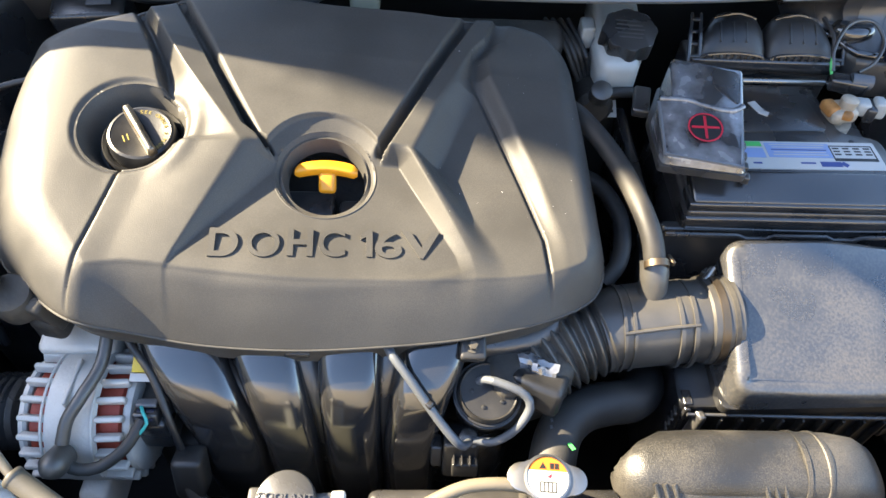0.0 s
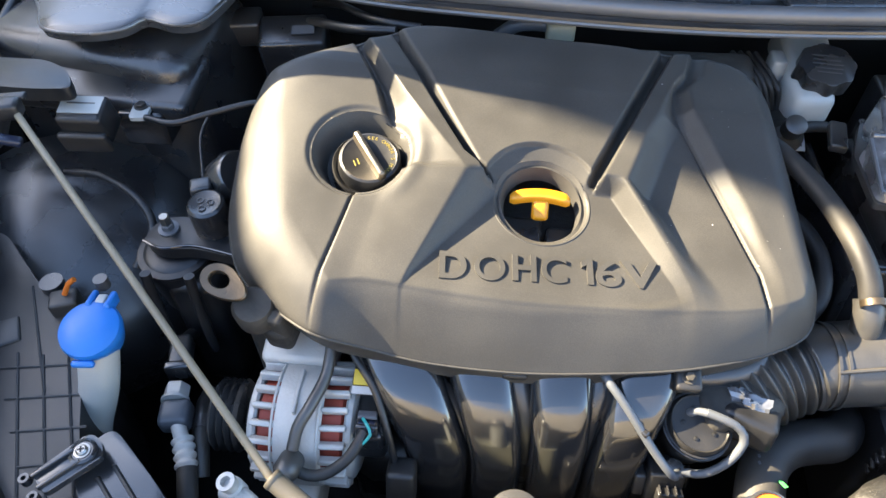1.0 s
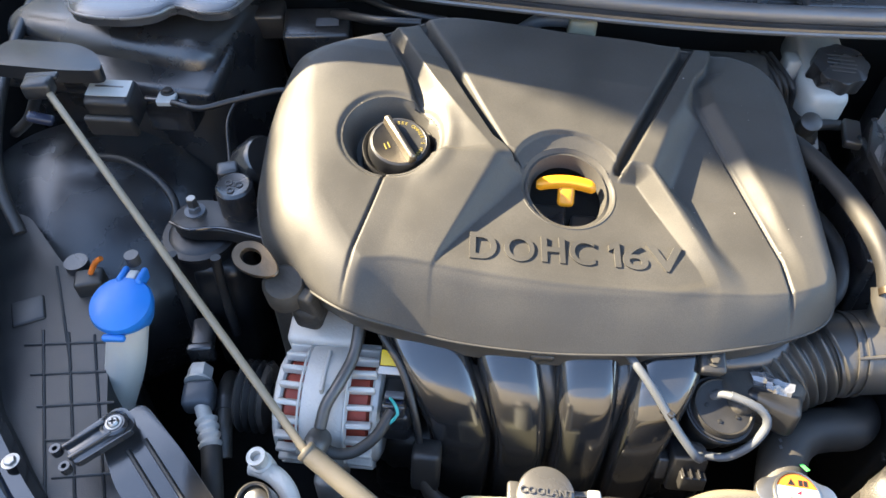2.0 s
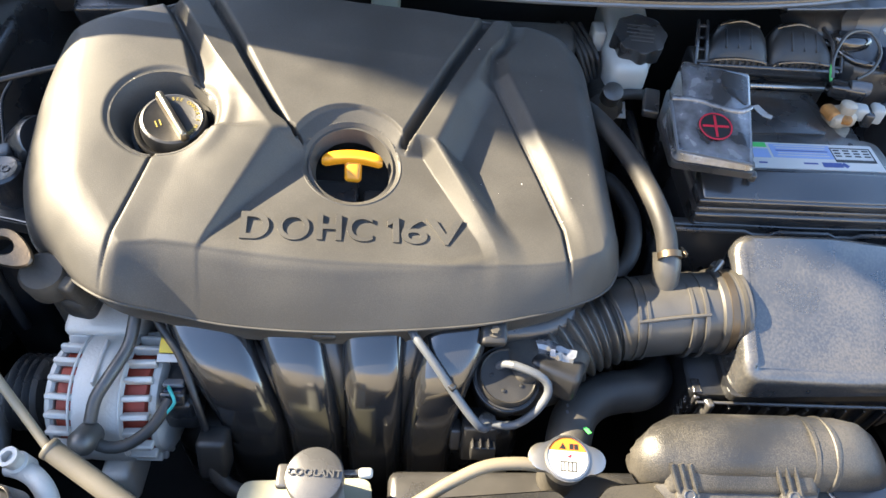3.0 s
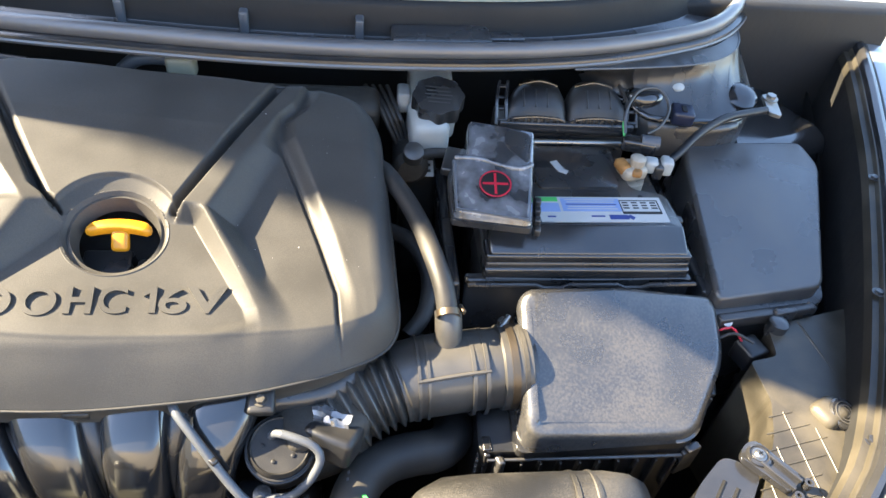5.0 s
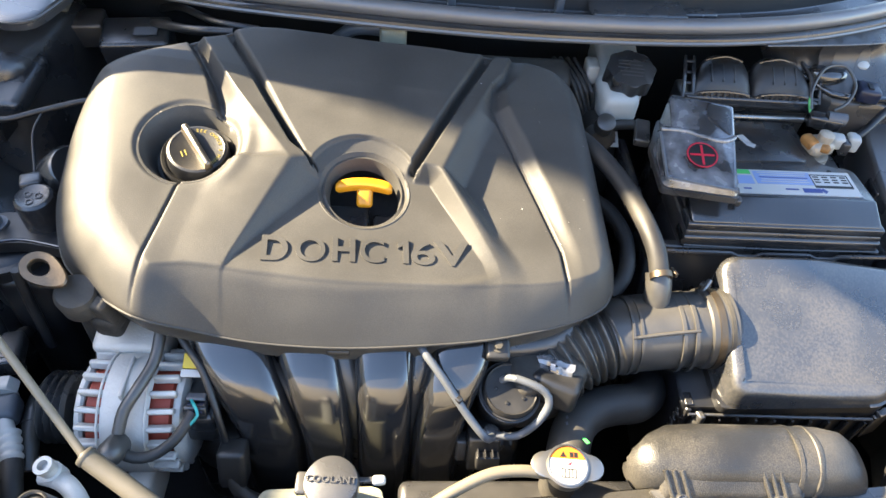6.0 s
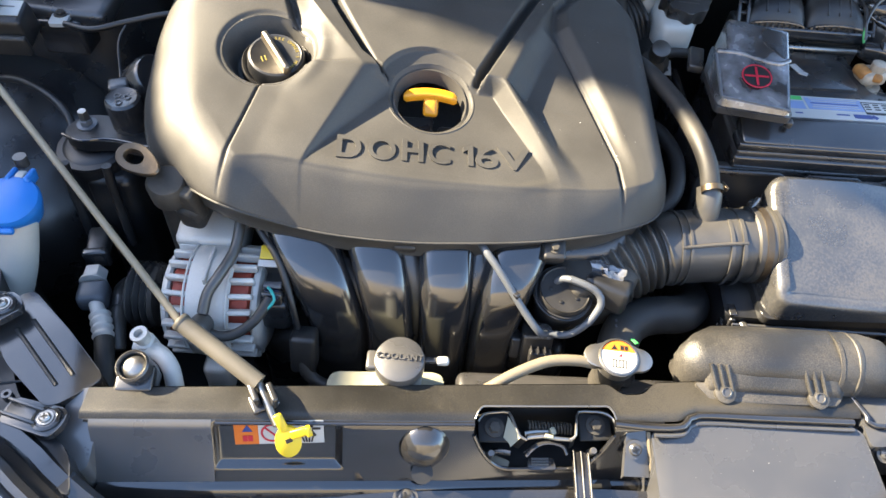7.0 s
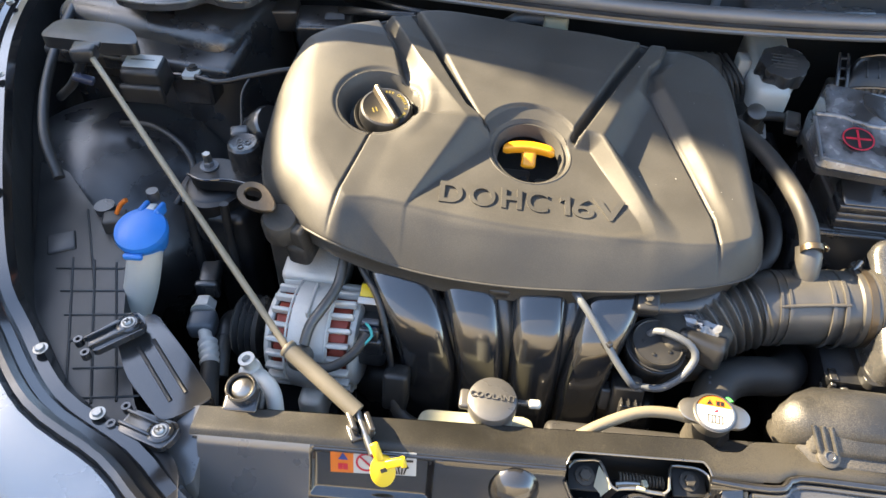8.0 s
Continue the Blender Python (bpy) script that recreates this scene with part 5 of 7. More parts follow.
def face_point(x, s, recess=0.0):
    y, z = front_y(x), beam_z(x) - 0.0045
    a, b = -0.004 - 0.029 * s ** 1.2, -0.064 * s
    if s < 0.06:
        a, b = -0.0045 * s / 0.06, b
    return Vector((x, y + a + recess * 0.9, z + b - recess * 0.4))


def skin(xs, rows, at):
    return loft([[at(x, s) for s in rows(x)] for x in xs], closed=False)


def span(a, b, n):
    return [a + (b - a) * k / n for k in range(n + 1)]


RIGHT, OPEN_L, OPEN_R = 0.352, -0.0548, 0.0898
part("top_strip", skin(span(-0.420, OPEN_L, 60), lambda x: span(0, 1, 10), strip_point), DUSTY, support)
part("top_strip", skin(span(OPEN_L, OPEN_R, 80), lambda x: span(0, mouth(x)[0] if mouth(x) else 1, 10), strip_point), DUSTY, support)
part("top_strip", skin(span(OPEN_R, RIGHT, 60), lambda x: span(0, 1, 10), strip_point), DUSTY, support)
part("rear_wall", skin(span(-0.420, RIGHT, 90), lambda x: (0, 1), lambda x, s: Vector((x, rear_y(x) + 0.001, beam_z(x) - 0.0005 - 0.09 * s))), GLOSS, support)
part("face_panel", skin(span(-0.412, -0.304, 24), lambda x: span(0, 1, 14), face_point), FACEPL, support, "smooth face panel with sky sheen put into its grey")


def label_dip(x, s):
    d = min((x + 0.304) / 0.006, (-0.180 - x) / 0.012, (s - 0.02) / 0.10, (0.80 - s) / 0.10)
    d = min(max(d, 0), 1)
    return face_point(x, s, 0.0065 * d * d * (3 - 2 * d))


part("label_recess", skin(span(-0.304, -0.174, 90), lambda x: span(0, 1, 40), label_dip), GLOSS, support)
part("face_panel", skin(span(-0.174, OPEN_L, 30), lambda x: span(0, 1, 14), face_point), GLOSS, support)
part("face_panel", skin(span(OPEN_L, OPEN_R, 80), lambda x: span(mouth(x)[1] if mouth(x) else 0, 1, 10), face_point), GLOSS, support)
part("face_panel", skin(span(OPEN_R, 0.140, 10), lambda x: span(0, 1, 14), face_point), GLOSS, support)
rim_line = [face_point(x, mouth(x)[1] if mouth(x) else 0.05) + Vector((0, -0.0006, 0.0004)) for x in span(OPEN_L + 0.0004, OPEN_R - 0.0004, 60)]
part("opening_rim", tube(rim_line, 0.0022, 8, smooth=False), GLOSS, support)
rim_line = [strip_point(x, mouth(x)[0] if mouth(x) else 1) for x in span(OPEN_L + 0.0004, OPEN_R - 0.0004, 60)]
part("opening_edge", tube(rim_line, 0.0010, 8, smooth=False), STEEL, support, "bright bare edge of the opening")
part("shoulder", tube([face_point(x, 0.03) for x in span(-0.300, OPEN_L, 40)], 0.0022, 8, smooth=False), GLOSS, support)
part("lower_lip", loft([[face_point(x, 1.0) + Vector((0, a, b)) for a, b in ((0.012, 0.0), (-0.004, -0.001), (-0.008, -0.004), (-0.012, -0.010), (-0.013, -0.06))] for x in span(-0.412, 0.140, 30)], closed=False), GLOSS, support)
end_cap = prism(round_outline([(-0.450, 0.082), (-0.412, 0.092), (-0.408, 0.130), (-0.416, 0.156), (-0.438, 0.150)], 0.006), 0.70, lambda x, y: 0.738 + 0.62 * (y - 0.085), 0.004)
part("end_cap", end_cap, FACEPL, support)
part("end_notch", tube([(-0.421, 0.128, 0.7665), (-0.407, 0.128, 0.7640), (-0.402, 0.124, 0.7580), (-0.401, 0.112, 0.7300)], 0.0013, 6), INK, support)
# round bump and its drain hole
bump = []
for k in range(14):
    u = k / 13
    r = 0.027 * math.sqrt(max(1 - u * u, 0)) + 0.0004
    bump.append([Vector((-0.104, 0.146 - 0.020 * u, 0.727 + 0.012 * u)) + Vector((r * math.cos(a), 0.012 * r / 0.027 * math.sin(a), 1.12 * r * math.sin(a) * 0.8)) for a in np.linspace(0, 2 * math.pi, 32, endpoint=False)])
part("bump", loft(bump), GLOSS, support)
part("drain_hole", lathe([(0.011, 0), (0.011, 0.002)], (-0.103, 0.1225, 0.7060), (0, -0.5, 0.86), 16), INK, support)
# right-hand plate with its ridge
PLATE_R = [(0.126, 0.166), (0.159, 0.169), (0.176, 0.182), (0.342, 0.188), (0.352, 0.180), (0.384, 0.02), (0.136, 0.02)]
part("cover_plate", prism(round_outline(PLATE_R, 0.006), 0.66, lambda x, y: 0.7395 - 0.02 * (x - 0.12) - 0.30 * max(0.17 - y, 0), 0.002), PANEL, support, "smooth grey cover plate")
RIDGE = [(0.088, 0.1685, 0.7460), (0.128, 0.1675, 0.7445), (0.158, 0.1705, 0.7440), (0.176, 0.1840, 0.7430), (0.25, 0.1865, 0.7415), (0.342, 0.1890, 0.7400)]
part("plate_rim", tube(RIDGE, 0.0040, 12), GLOSS, support)
part("plate_lip", tube([(x, y - 0.0075, z - 0.0028) for x, y, z in RIDGE[1:]], 0.0022, 8), PANEL, support)
part("strap", loft([[(x, 0.168 - 0.037 * u, 0.7385 - 0.032 * u + h) for x, h in ((0.1010 - 0.001 * u, -0.006), (0.1015, 0.0), (0.1210 + 0.007 * u, 0.0), (0.1225 + 0.008 * u, -0.006))] for u in span(0, 1, 8)], closed=False), PANEL, support)
part("strap_edge", tube([(0.1235, 0.166, 0.7375), (0.1265, 0.150, 0.7240), (0.1315, 0.131, 0.7060)], 0.0022, 8), TANTUBE, support)
bolt(support, (0.1105, 0.1515, 0.7260), (0, -0.6, 0.8), 0.0065, 0.005, GREYPL, cross=True, name="screw")
bolt(support, (0.377, 0.165, 0.722), (0, -0.6, 0.8), 0.0065, 0.005, GREYPL, cross=True, name="screw")
part("right_end", prism(round_outline([(0.350, 0.222), (0.356, 0.165), (0.46, 0.175), (0.47, 0.235)], 0.006), 0.66, lambda x, y: 0.742 - 0.30 * max(0.19 - y, 0), 0.003), PANEL, support)
part("right_ridge", tube([(0.348, 0.219, 0.7435), (0.357, 0.196, 0.7435), (0.364, 0.186, 0.7415), (0.44, 0.190, 0.741)], 0.0028, 10), GLOSS, support)
rng = random.Random(11)
for k in range(44):
    x, y = rng.uniform(0.15, 0.36), rng.uniform(0.10, 0.178)
    r = rng.uniform(0.00012, 0.00032)
    part("fleck", rbox((r * 2, r * 1.5, r * 0.6), (x, y, 0.7397 - 0.02 * (x - 0.12) - 0.30 * max(0.17 - y, 0)), (0, 0, rng.uniform(0, 180)), 0), WHITE, support)

# bonnet latch in its recess
latch = thing("bonnet_latch", "bonnet latch with spring and bolts in a dark recess", "latch", (0.02, 0.145, 0.64))
# Recess and bracket walls near black: the opening's shade put into their colour.
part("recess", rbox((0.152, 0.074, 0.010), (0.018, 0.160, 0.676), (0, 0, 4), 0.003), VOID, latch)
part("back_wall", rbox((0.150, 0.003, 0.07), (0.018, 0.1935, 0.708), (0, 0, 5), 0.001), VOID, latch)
EDGES = (([(-0.050, 0.166, 0.738), (-0.044, 0.1745, 0.7375), (-0.031, 0.1785, 0.736), (-0.018, 0.1795, 0.735), (-0.012, 0.1665, 0.734), (-0.007, 0.1555, 0.7325), (0.000, 0.1530, 0.730)], -1),
         ([(0.092, 0.168, 0.736), (0.089, 0.1785, 0.737), (0.080, 0.1850, 0.736), (0.068, 0.1860, 0.735), (0.0545, 0.1850, 0.735), (0.0515, 0.1750, 0.735), (0.0500, 0.1600, 0.732), (0.0450, 0.1570, 0.728)], 1))
for pts, sx in EDGES:
    part("bracket_edge", tube(pts, 0.0014, 8), STEEL, latch, "bright bent plate edge")
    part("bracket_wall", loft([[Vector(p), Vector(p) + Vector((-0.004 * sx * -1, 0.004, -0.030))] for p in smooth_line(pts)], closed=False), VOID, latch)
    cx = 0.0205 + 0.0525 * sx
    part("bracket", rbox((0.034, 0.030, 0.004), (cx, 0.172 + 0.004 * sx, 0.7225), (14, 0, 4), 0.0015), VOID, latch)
    bolt(latch, (cx, 0.171 + 0.0045 * sx, 0.7255), (0, -0.3, 1), 0.0062, 0.007, DARKCAST, washer=1.6)
    part("threaded_stud", lathe([(0.0038, 0), (0.0038, 0.020), (0.003, 0.022)], (cx - 0.003, 0.152 + 0.0045 * sx, 0.700), (0, -0.3, 0.95), 12), GREYPL, latch)
# Cream paints the sun's patch on this bracket wall.
part("lit_wall", loft([[(-0.0185, 0.176, 0.733), (-0.0225, 0.158, 0.722)], [(-0.0125, 0.166, 0.7325), (-0.0165, 0.152, 0.721)], [(-0.006, 0.1545, 0.731), (-0.0155, 0.1485, 0.720)]], closed=False), CREAM, latch, "bracket wall with sunlight put into its cream colour")
coil_pts = [(0.004 + 0.046 * k / 139, 0.1735 + 0.0055 * math.cos(k * 0.63), 0.7190 + 0.0055 * math.sin(k * 0.63)) for k in range(140)]
part("spring", tube(coil_pts, 0.0011, 6, smooth=False), DARKCAST, latch)
part("striker_plate", tube([(0.000, 0.1635, 0.7215), (0.012, 0.1655, 0.7225), (0.024, 0.1660, 0.7230)], 0.0028, 10, flat=0.5), STEEL, latch, "bare steel catch")
part("striker_plate", tube([(0.002, 0.1585, 0.7230), (0.018, 0.1605, 0.7245), (0.032, 0.1590, 0.7240), (0.048, 0.1590, 0.7235)], 0.0022, 10, flat=0.5), STEEL, latch)
# The tip's cream stands for sunlight on the catch.
part("catch_tip", joined(rbox((0.006, 0.008, 0.006), (0.0285, 0.1670, 0.7235), (0, 0, 20), 0.0015), rbox((0.009, 0.004, 0.004), (0.024, 0.1600, 0.7255), (0, 0, -10), 0.001)), CREAM, latch, "catch tip in sunlit cream")
part("hook", tube([(0.000, 0.1440, 0.7130), (0.008, 0.1520, 0.7160), (0.018, 0.1570, 0.7180), (0.030, 0.1575, 0.7185), (0.040, 0.1545, 0.7170), (0.044, 0.1480, 0.7130)], 0.0042, 10, flat=0.4), SATIN, latch)
part("release_plate", prism(round_outline([(0.004, 0.134), (0.034, 0.136), (0.032, 0.149), (0.006, 0.148)], 0.003), 0.690, 0.7015, 0.001), SATIN, latch)
for k in range(3):
    part("plate_rib", rbox((0.018, 0.0022, 0.002), (0.0175, 0.1405 + 0.003 * k, 0.7022), (0, 0, 3), 0.0006), GREYPL, latch)
lever = part("lever", loft([[(0.050 + a, y, z + b) for a, b in ((0.0, -0.003), (0.001, 0.0), (0.008, 0.0015), (0.0165, 0.0), (0.018, -0.003))] for y, z in ((0.156, 0.7040), (0.152, 0.7100), (0.136, 0.7090), (0.108, 0.7060), (0.03, 0.680))], closed=False), GLOSS, latch)
for a in (0.0012, 0.0090, 0.0165):
    part("lever_edge", tube([(0.050 + a, 0.153, 0.7115), (0.050 + a, 0.136, 0.7105), (0.050 + a, 0.108, 0.7075), (0.050 + a, 0.03, 0.6815)], 0.0007, 6, smooth=False), GREYPL, latch)
# The arm's tan stands for sunlight reaching into the recess.
part("arm", prism(round_outline([(-0.053, 0.154), (-0.046, 0.1545), (-0.013, 0.1430), (-0.016, 0.1360), (-0.042, 0.1420)], 0.003), 0.694, 0.700, 0.001), TANTUBE, latch, "latch arm in sunlit tan")
part("inner_tongue", tube([(-0.014, 0.146, 0.712), (-0.026, 0.149, 0.708), (-0.034, 0.147, 0.704)], 0.0032, 8, flat=0.5), SATIN, latch)

# warning sticker on the support's sloping face
sticker = thing("warning_sticker", "orange and white warning sticker with pictograms", "sticker", (-0.24, 0.128, 0.75))
slope = pose(-0.241, 0.1345, 0.7530, 66, 0, 5.1)
part("white_field", moved(rbox((0.062, 0.027, 0.0008), (0.010, 0, 0), bevel=0.0003, segs=1), slope), WHITE, sticker)
part("orange_field", moved(rbox((0.023, 0.027, 0.0009), (-0.032, 0, 0), bevel=0.0003, segs=1), slope), ORANGE, sticker)
part("triangle", moved(prism([(-0.036, 0.002), (-0.026, 0.002), (-0.031, 0.010)], 0.0005, 0.0009, 0.0), slope), NAVY, sticker)
part("book", moved(joined(*[rbox((0.0045, 0.007, 0.0003), (-0.0335 + 0.005 * k, -0.006, 0.0007), (0, 0, 0), 0) for k in range(2)]), slope), RED, sticker)
part("ban_ring", moved(lathe([(0.0085, 0), (0.0105, 0), (0.0105, 0.0003), (0.0085, 0.0003)], (-0.008, 0, 0.0006), (0, 0, 1), 32), slope), RED, sticker)
part("ban_bar", moved(rbox((0.018, 0.002, 0.0003), (-0.008, 0, 0.0007), (0, 0, -45), 0), slope), RED, sticker)
fan = [rbox((0.008, 0.0025, 0.0003), (0.028 + 0.006 * math.cos(a), 0.004 + 0.006 * math.sin(a), 0.0007), (0, 0, math.degrees(a)), 0) for a in np.linspace(0, 2 * math.pi, 6, endpoint=False)]
part("fan_mark", moved(joined(*fan), slope), INK, sticker)
part("hand_mark", moved(joined(*[rbox((0.0016, 0.008, 0.0003), (0.021 + 0.003 * k, -0.008, 0.0007), (0, 0, 20 - 12 * k), 0) for k in range(4)]), slope), INK, sticker)

# grille panel in front of the support
grille = thing("grille_panel", "glossy black upper grille panel with a screw", "grille", (0, 0.03, 0.50), kind="structure")
rings = []
for k in range(25):
    x = -0.47 + 0.95 * k / 24
    yb = 0.128 + 0.068 * (x - 0.05) - 0.10 * max(x - 0.1, 0)
    rings.append([(x, yb - 0.022, 0.640), (x, yb - 0.006, 0.686), (x, yb - 0.007, 0.6895), (x, yb - 0.011, 0.6890), (x, yb - 0.014, 0.6860), (x, yb - 0.06, 0.6785), (x, yb - 0.20, 0.60), (x, yb - 0.26, 0.46)])
part("panel", loft(rings, closed=False), GLOSS, grille)
for x in (-0.355, -0.262, -0.16, 0.0, 0.095):
    part("rib", rbox((0.006, 0.055, 0.010), (x, 0.070 + 0.07 * (x - 0.05), 0.686), (6, 0, 0), 0.002), GLOSS, grille)
bolt(grille, (-0.118, 0.103, 0.688), (0, -0.1, 1), 0.0085, 0.005, GREYPL, cross=True, name="screw")

# ---- prop rod ----
prop = thing("prop_rod", "steel bonnet prop rod with rubber sleeve and yellow handle", "prop rod", (-0.45, 0.33, 0.80))
A, KNEE, B = Vector((-0.699, 0.551, 0.940)), Vector((-0.344, 0.210, 0.819)), Vector((-0.263, 0.166, 0.788))
part("rod", tube([A, KNEE, B], 0.0038, 12, smooth=False), ROD_SUNLIT, prop)
part("sleeve", tube([KNEE, KNEE.lerp(B, 0.03), KNEE.lerp(B, 0.97), B], 0.0088, 16, smooth=False), SLEEVE, prop, "rubber sleeve with sunlight put into its tan")
part("sleeve_end", lathe([(0.0088, 0), (0.0094, 0.001), (0.0094, 0.004), (0.0088, 0.005)], KNEE, B - KNEE, 20), SLEEVE, prop)
part("tip", tube([B, (-0.251, 0.146, 0.782), (-0.241, 0.130, 0.776)], 0.0036, 10), STEEL, prop)
tip = pose(-0.230, 0.122, 0.771, 50, 0, 18) @ Matrix.Scale(0.78, 4)
loop = joined(prism(circle(0.0155, 28, (0.0, -0.006), 1.25), -0.003, 0.0035, 0.0015), rbox((0.011, 0.024, 0.007), (-0.005, 0.019, 0.001), (0, 0, 15), 0.003), rbox((0.022, 0.011, 0.006), (0.014, 0.004, 0.006), (0, -18, 10), 0.002), rbox((0.007, 0.013, 0.009), (0.025, 0.005, 0.010), (0, 0, 10), 0.002))
handle = part("handle", moved(loop, tip), YELLOW, prop, "bright yellow plastic handle")
part("slot", moved(rbox((0.008, 0.005, 0.0008), (0.001, -0.004, 0.0038), (0, 0, 10), 0), tip), INK, handle)
clip = thing("prop_clip", "black plastic clip holding the prop rod", "clip", (-0.262, 0.158, 0.77))
for sx in (-1, 1):
    part("jaw", rbox((0.006, 0.022, 0.018), (-0.258 + 0.008 * sx, 0.156, 0.783), (0, 8 * sx, 30), 0.002), BLACK, clip)
part("base", rbox((0.026, 0.020, 0.006), (-0.258, 0.155, 0.774), (0, 0, 30), 0.002), BLACK, clip)
pivot = thing("prop_pivot", "dark bracket that holds the prop rod's end", "bracket", (-0.72, 0.55, 0.88))
part("bracket", rbox((0.030, 0.022, 0.020), (-0.730, 0.574, 0.917), (0, 0, 12), 0.005), LAMPBOX, pivot)
part("bracket_lip", rbox((0.034, 0.012, 0.006), (-0.734, 0.590, 0.920), (0, 0, 12), 0.002), LAMPBOX, pivot)
part("stay", tube([(-0.735, 0.580, 0.912), (-0.752, 0.585, 0.890), (-0.775, 0.590, 0.86), (-0.81, 0.60, 0.83)], 0.006, 10), LAMPBOX, pivot)
part("blue_clip", rbox((0.026, 0.012, 0.009), (-0.722, 0.545, 0.898), (0, 20, 12), 0.003), DARKBLUE, pivot)
for piece in pivot.children:
    piece.data.transform(Matrix.Translation((0.036, -0.035, 0.020)))

# ---- battery and its neighbours ----
battery = thing("battery", "black car battery with white and blue label", "battery", (0.39, 0.61, 0.66))
part("case", rbox((0.248, 0.175, 0.13), (0.392, 0.605, 0.742), bevel=0.004), BLACK, battery)
part("shoulder", rbox((0.250, 0.190, 0.034), (0.392, 0.607, 0.8105), bevel=0.005), BLACK, battery)
part("lid", prism(round_outline([(0.275, 0.545), (0.512, 0.547), (0.508, 0.612), (0.466, 0.622), (0.460, 0.712), (0.275, 0.712)], 0.008), 0.8255, 0.850, 0.003), BLACK, battery)
part("front_slope", rbox((0.240, 0.040, 0.018), (0.392, 0.537, 0.8375), (24, 0, 0), 0.004), SATIN, battery)
part("upper_tier", rbox((0.248, 0.030, 0.0150), (0.392, 0.5285, 0.8290), (0, 0, 0), 0.003), SATIN, battery)
part("lower_tier", rbox((0.251, 0.030, 0.0170), (0.392, 0.5235, 0.8110), (0, 0, 0), 0.004), SATIN, battery)
part("tier_seam", tube([(0.270, 0.5085, 0.8050), (0.392, 0.5083, 0.8030), (0.515, 0.5085, 0.8050)], 0.0012, 6), BLACK, battery)
part("lid_panel", prism(round_outline([(0.345, 0.618), (0.452, 0.622), (0.448, 0.690), (0.345, 0.690)], 0.010), 0.8500, 0.8530, 0.0012), BLACK, battery)
LAB = pose(0.4175, 0.5805, 0.8504, 0, 0, 0.6)
part("label", moved(rbox((0.160, 0.046, 0.0012), (0, 0, 0.0003), bevel=0), LAB), WHITE, battery, "white and blue printed label")
part("green_field", moved(rbox((0.026, 0.008, 0.0004), (-0.066, 0.018, 0.0011), bevel=0), LAB), GREEN, battery)
part("blue_field", moved(rbox((0.075, 0.024, 0.0003), (-0.012, 0.008, 0.0010), bevel=0), LAB), PALEBLUE, battery)
part("blue_field", moved(rbox((0.026, 0.016, 0.0003), (-0.066, 0.003, 0.0010), bevel=0), LAB), PALEBLUE, battery)
for k in range(5):
    part("text_bar", moved(rbox((0.064 - 0.004 * (k % 2), 0.0014, 0.0003), (-0.012, 0.017 - 0.0042 * k, 0.0014), bevel=0), LAB), NAVY if k == 2 else WHITE, battery)
part("brand_mark", moved(joined(rbox((0.024, 0.008, 0.0003), (0.018, -0.0145, 0.0011), bevel=0), rbox((0.006, 0.008, 0.0003), (0.0335, -0.0145, 0.0011), (0, 0, 45), 0)), LAB), NAVY, battery, "navy brand mark")
part("text_bar", moved(rbox((0.017, 0.0025, 0.0003), (-0.008, -0.013, 0.0011), bevel=0), LAB), NAVY, battery)
part("text_bar", moved(rbox((0.010, 0.0025, 0.0003), (-0.066, -0.014, 0.0011), bevel=0), LAB), NAVY, battery)
part("hazard_frame", moved(joined(rbox((0.050, 0.0014, 0.0003), (0.050, 0.0165, 0.0011), bevel=0), rbox((0.050, 0.0045, 0.0003), (0.050, -0.0065, 0.0011), bevel=0), rbox((0.0014, 0.024, 0.0003), (0.0255, 0.005, 0.0011), bevel=0), rbox((0.0014, 0.024, 0.0003), (0.0745, 0.005, 0.0011), bevel=0)), LAB), INK, battery)
marks = [rbox((0.0075, 0.0022, 0.0003), (0.032 + 0.012 * (k % 4), 0.0125 - 0.005 * (k // 4), 0.0011), bevel=0) for k in range(12)]
part("hazard_marks", moved(joined(*marks), LAB), INK, battery)
part("torn_paper", joined(rbox((0.010, 0.018, 0.001), (0.377, 0.664, 0.8537), (0, 0, 20), 0), rbox((0.012, 0.008, 0.001), (0.383, 0.652, 0.8537), (0, 0, -30), 0)), WHITE, battery, "torn white paper scraps")
part("side_tab", rbox((0.014, 0.012, 0.012), (0.5235, 0.588, 0.826), bevel=0.003), BLACK, battery)
for x, y in ((0.452, 0.700), (0.452, 0.640), (0.474, 0.607)):
    part("plug_hole", lathe([(0.003, 0), (0.003, 0.0006)], (x, y, 0.8502), (0, 0, 1), 12), INK, battery)
post = part("negative_post", lathe([(0.020, -0.025), (0.020, 0.0), (0.010, 0.001), (0.009, 0.022), (0.006, 0.023)], (0.476, 0.656, 0.842), (0, 0, 1), 24), CORRODED, battery)
tray = thing("battery_tray", "black plastic battery box with clip edge", "battery tray", (0.39, 0.60, 0.45))
part("front_wall", rbox((0.282, 0.014, 0.30), (0.388, 0.508, 0.650), (-4, 0, 0.5), 0.004), BLACK, tray)
part("side_wall", rbox((0.014, 0.22, 0.34), (0.247, 0.61, 0.635), (0, -5, 0), 0.004), BLACK, tray)
part("side_wall", rbox((0.014, 0.22, 0.30), (0.535, 0.61, 0.640), (0, 5, 0), 0.004), BLACK, tray)
part("floor", rbox((0.30, 0.24, 0.02), (0.39, 0.61, 0.50), bevel=0.004), BLACK, tray)
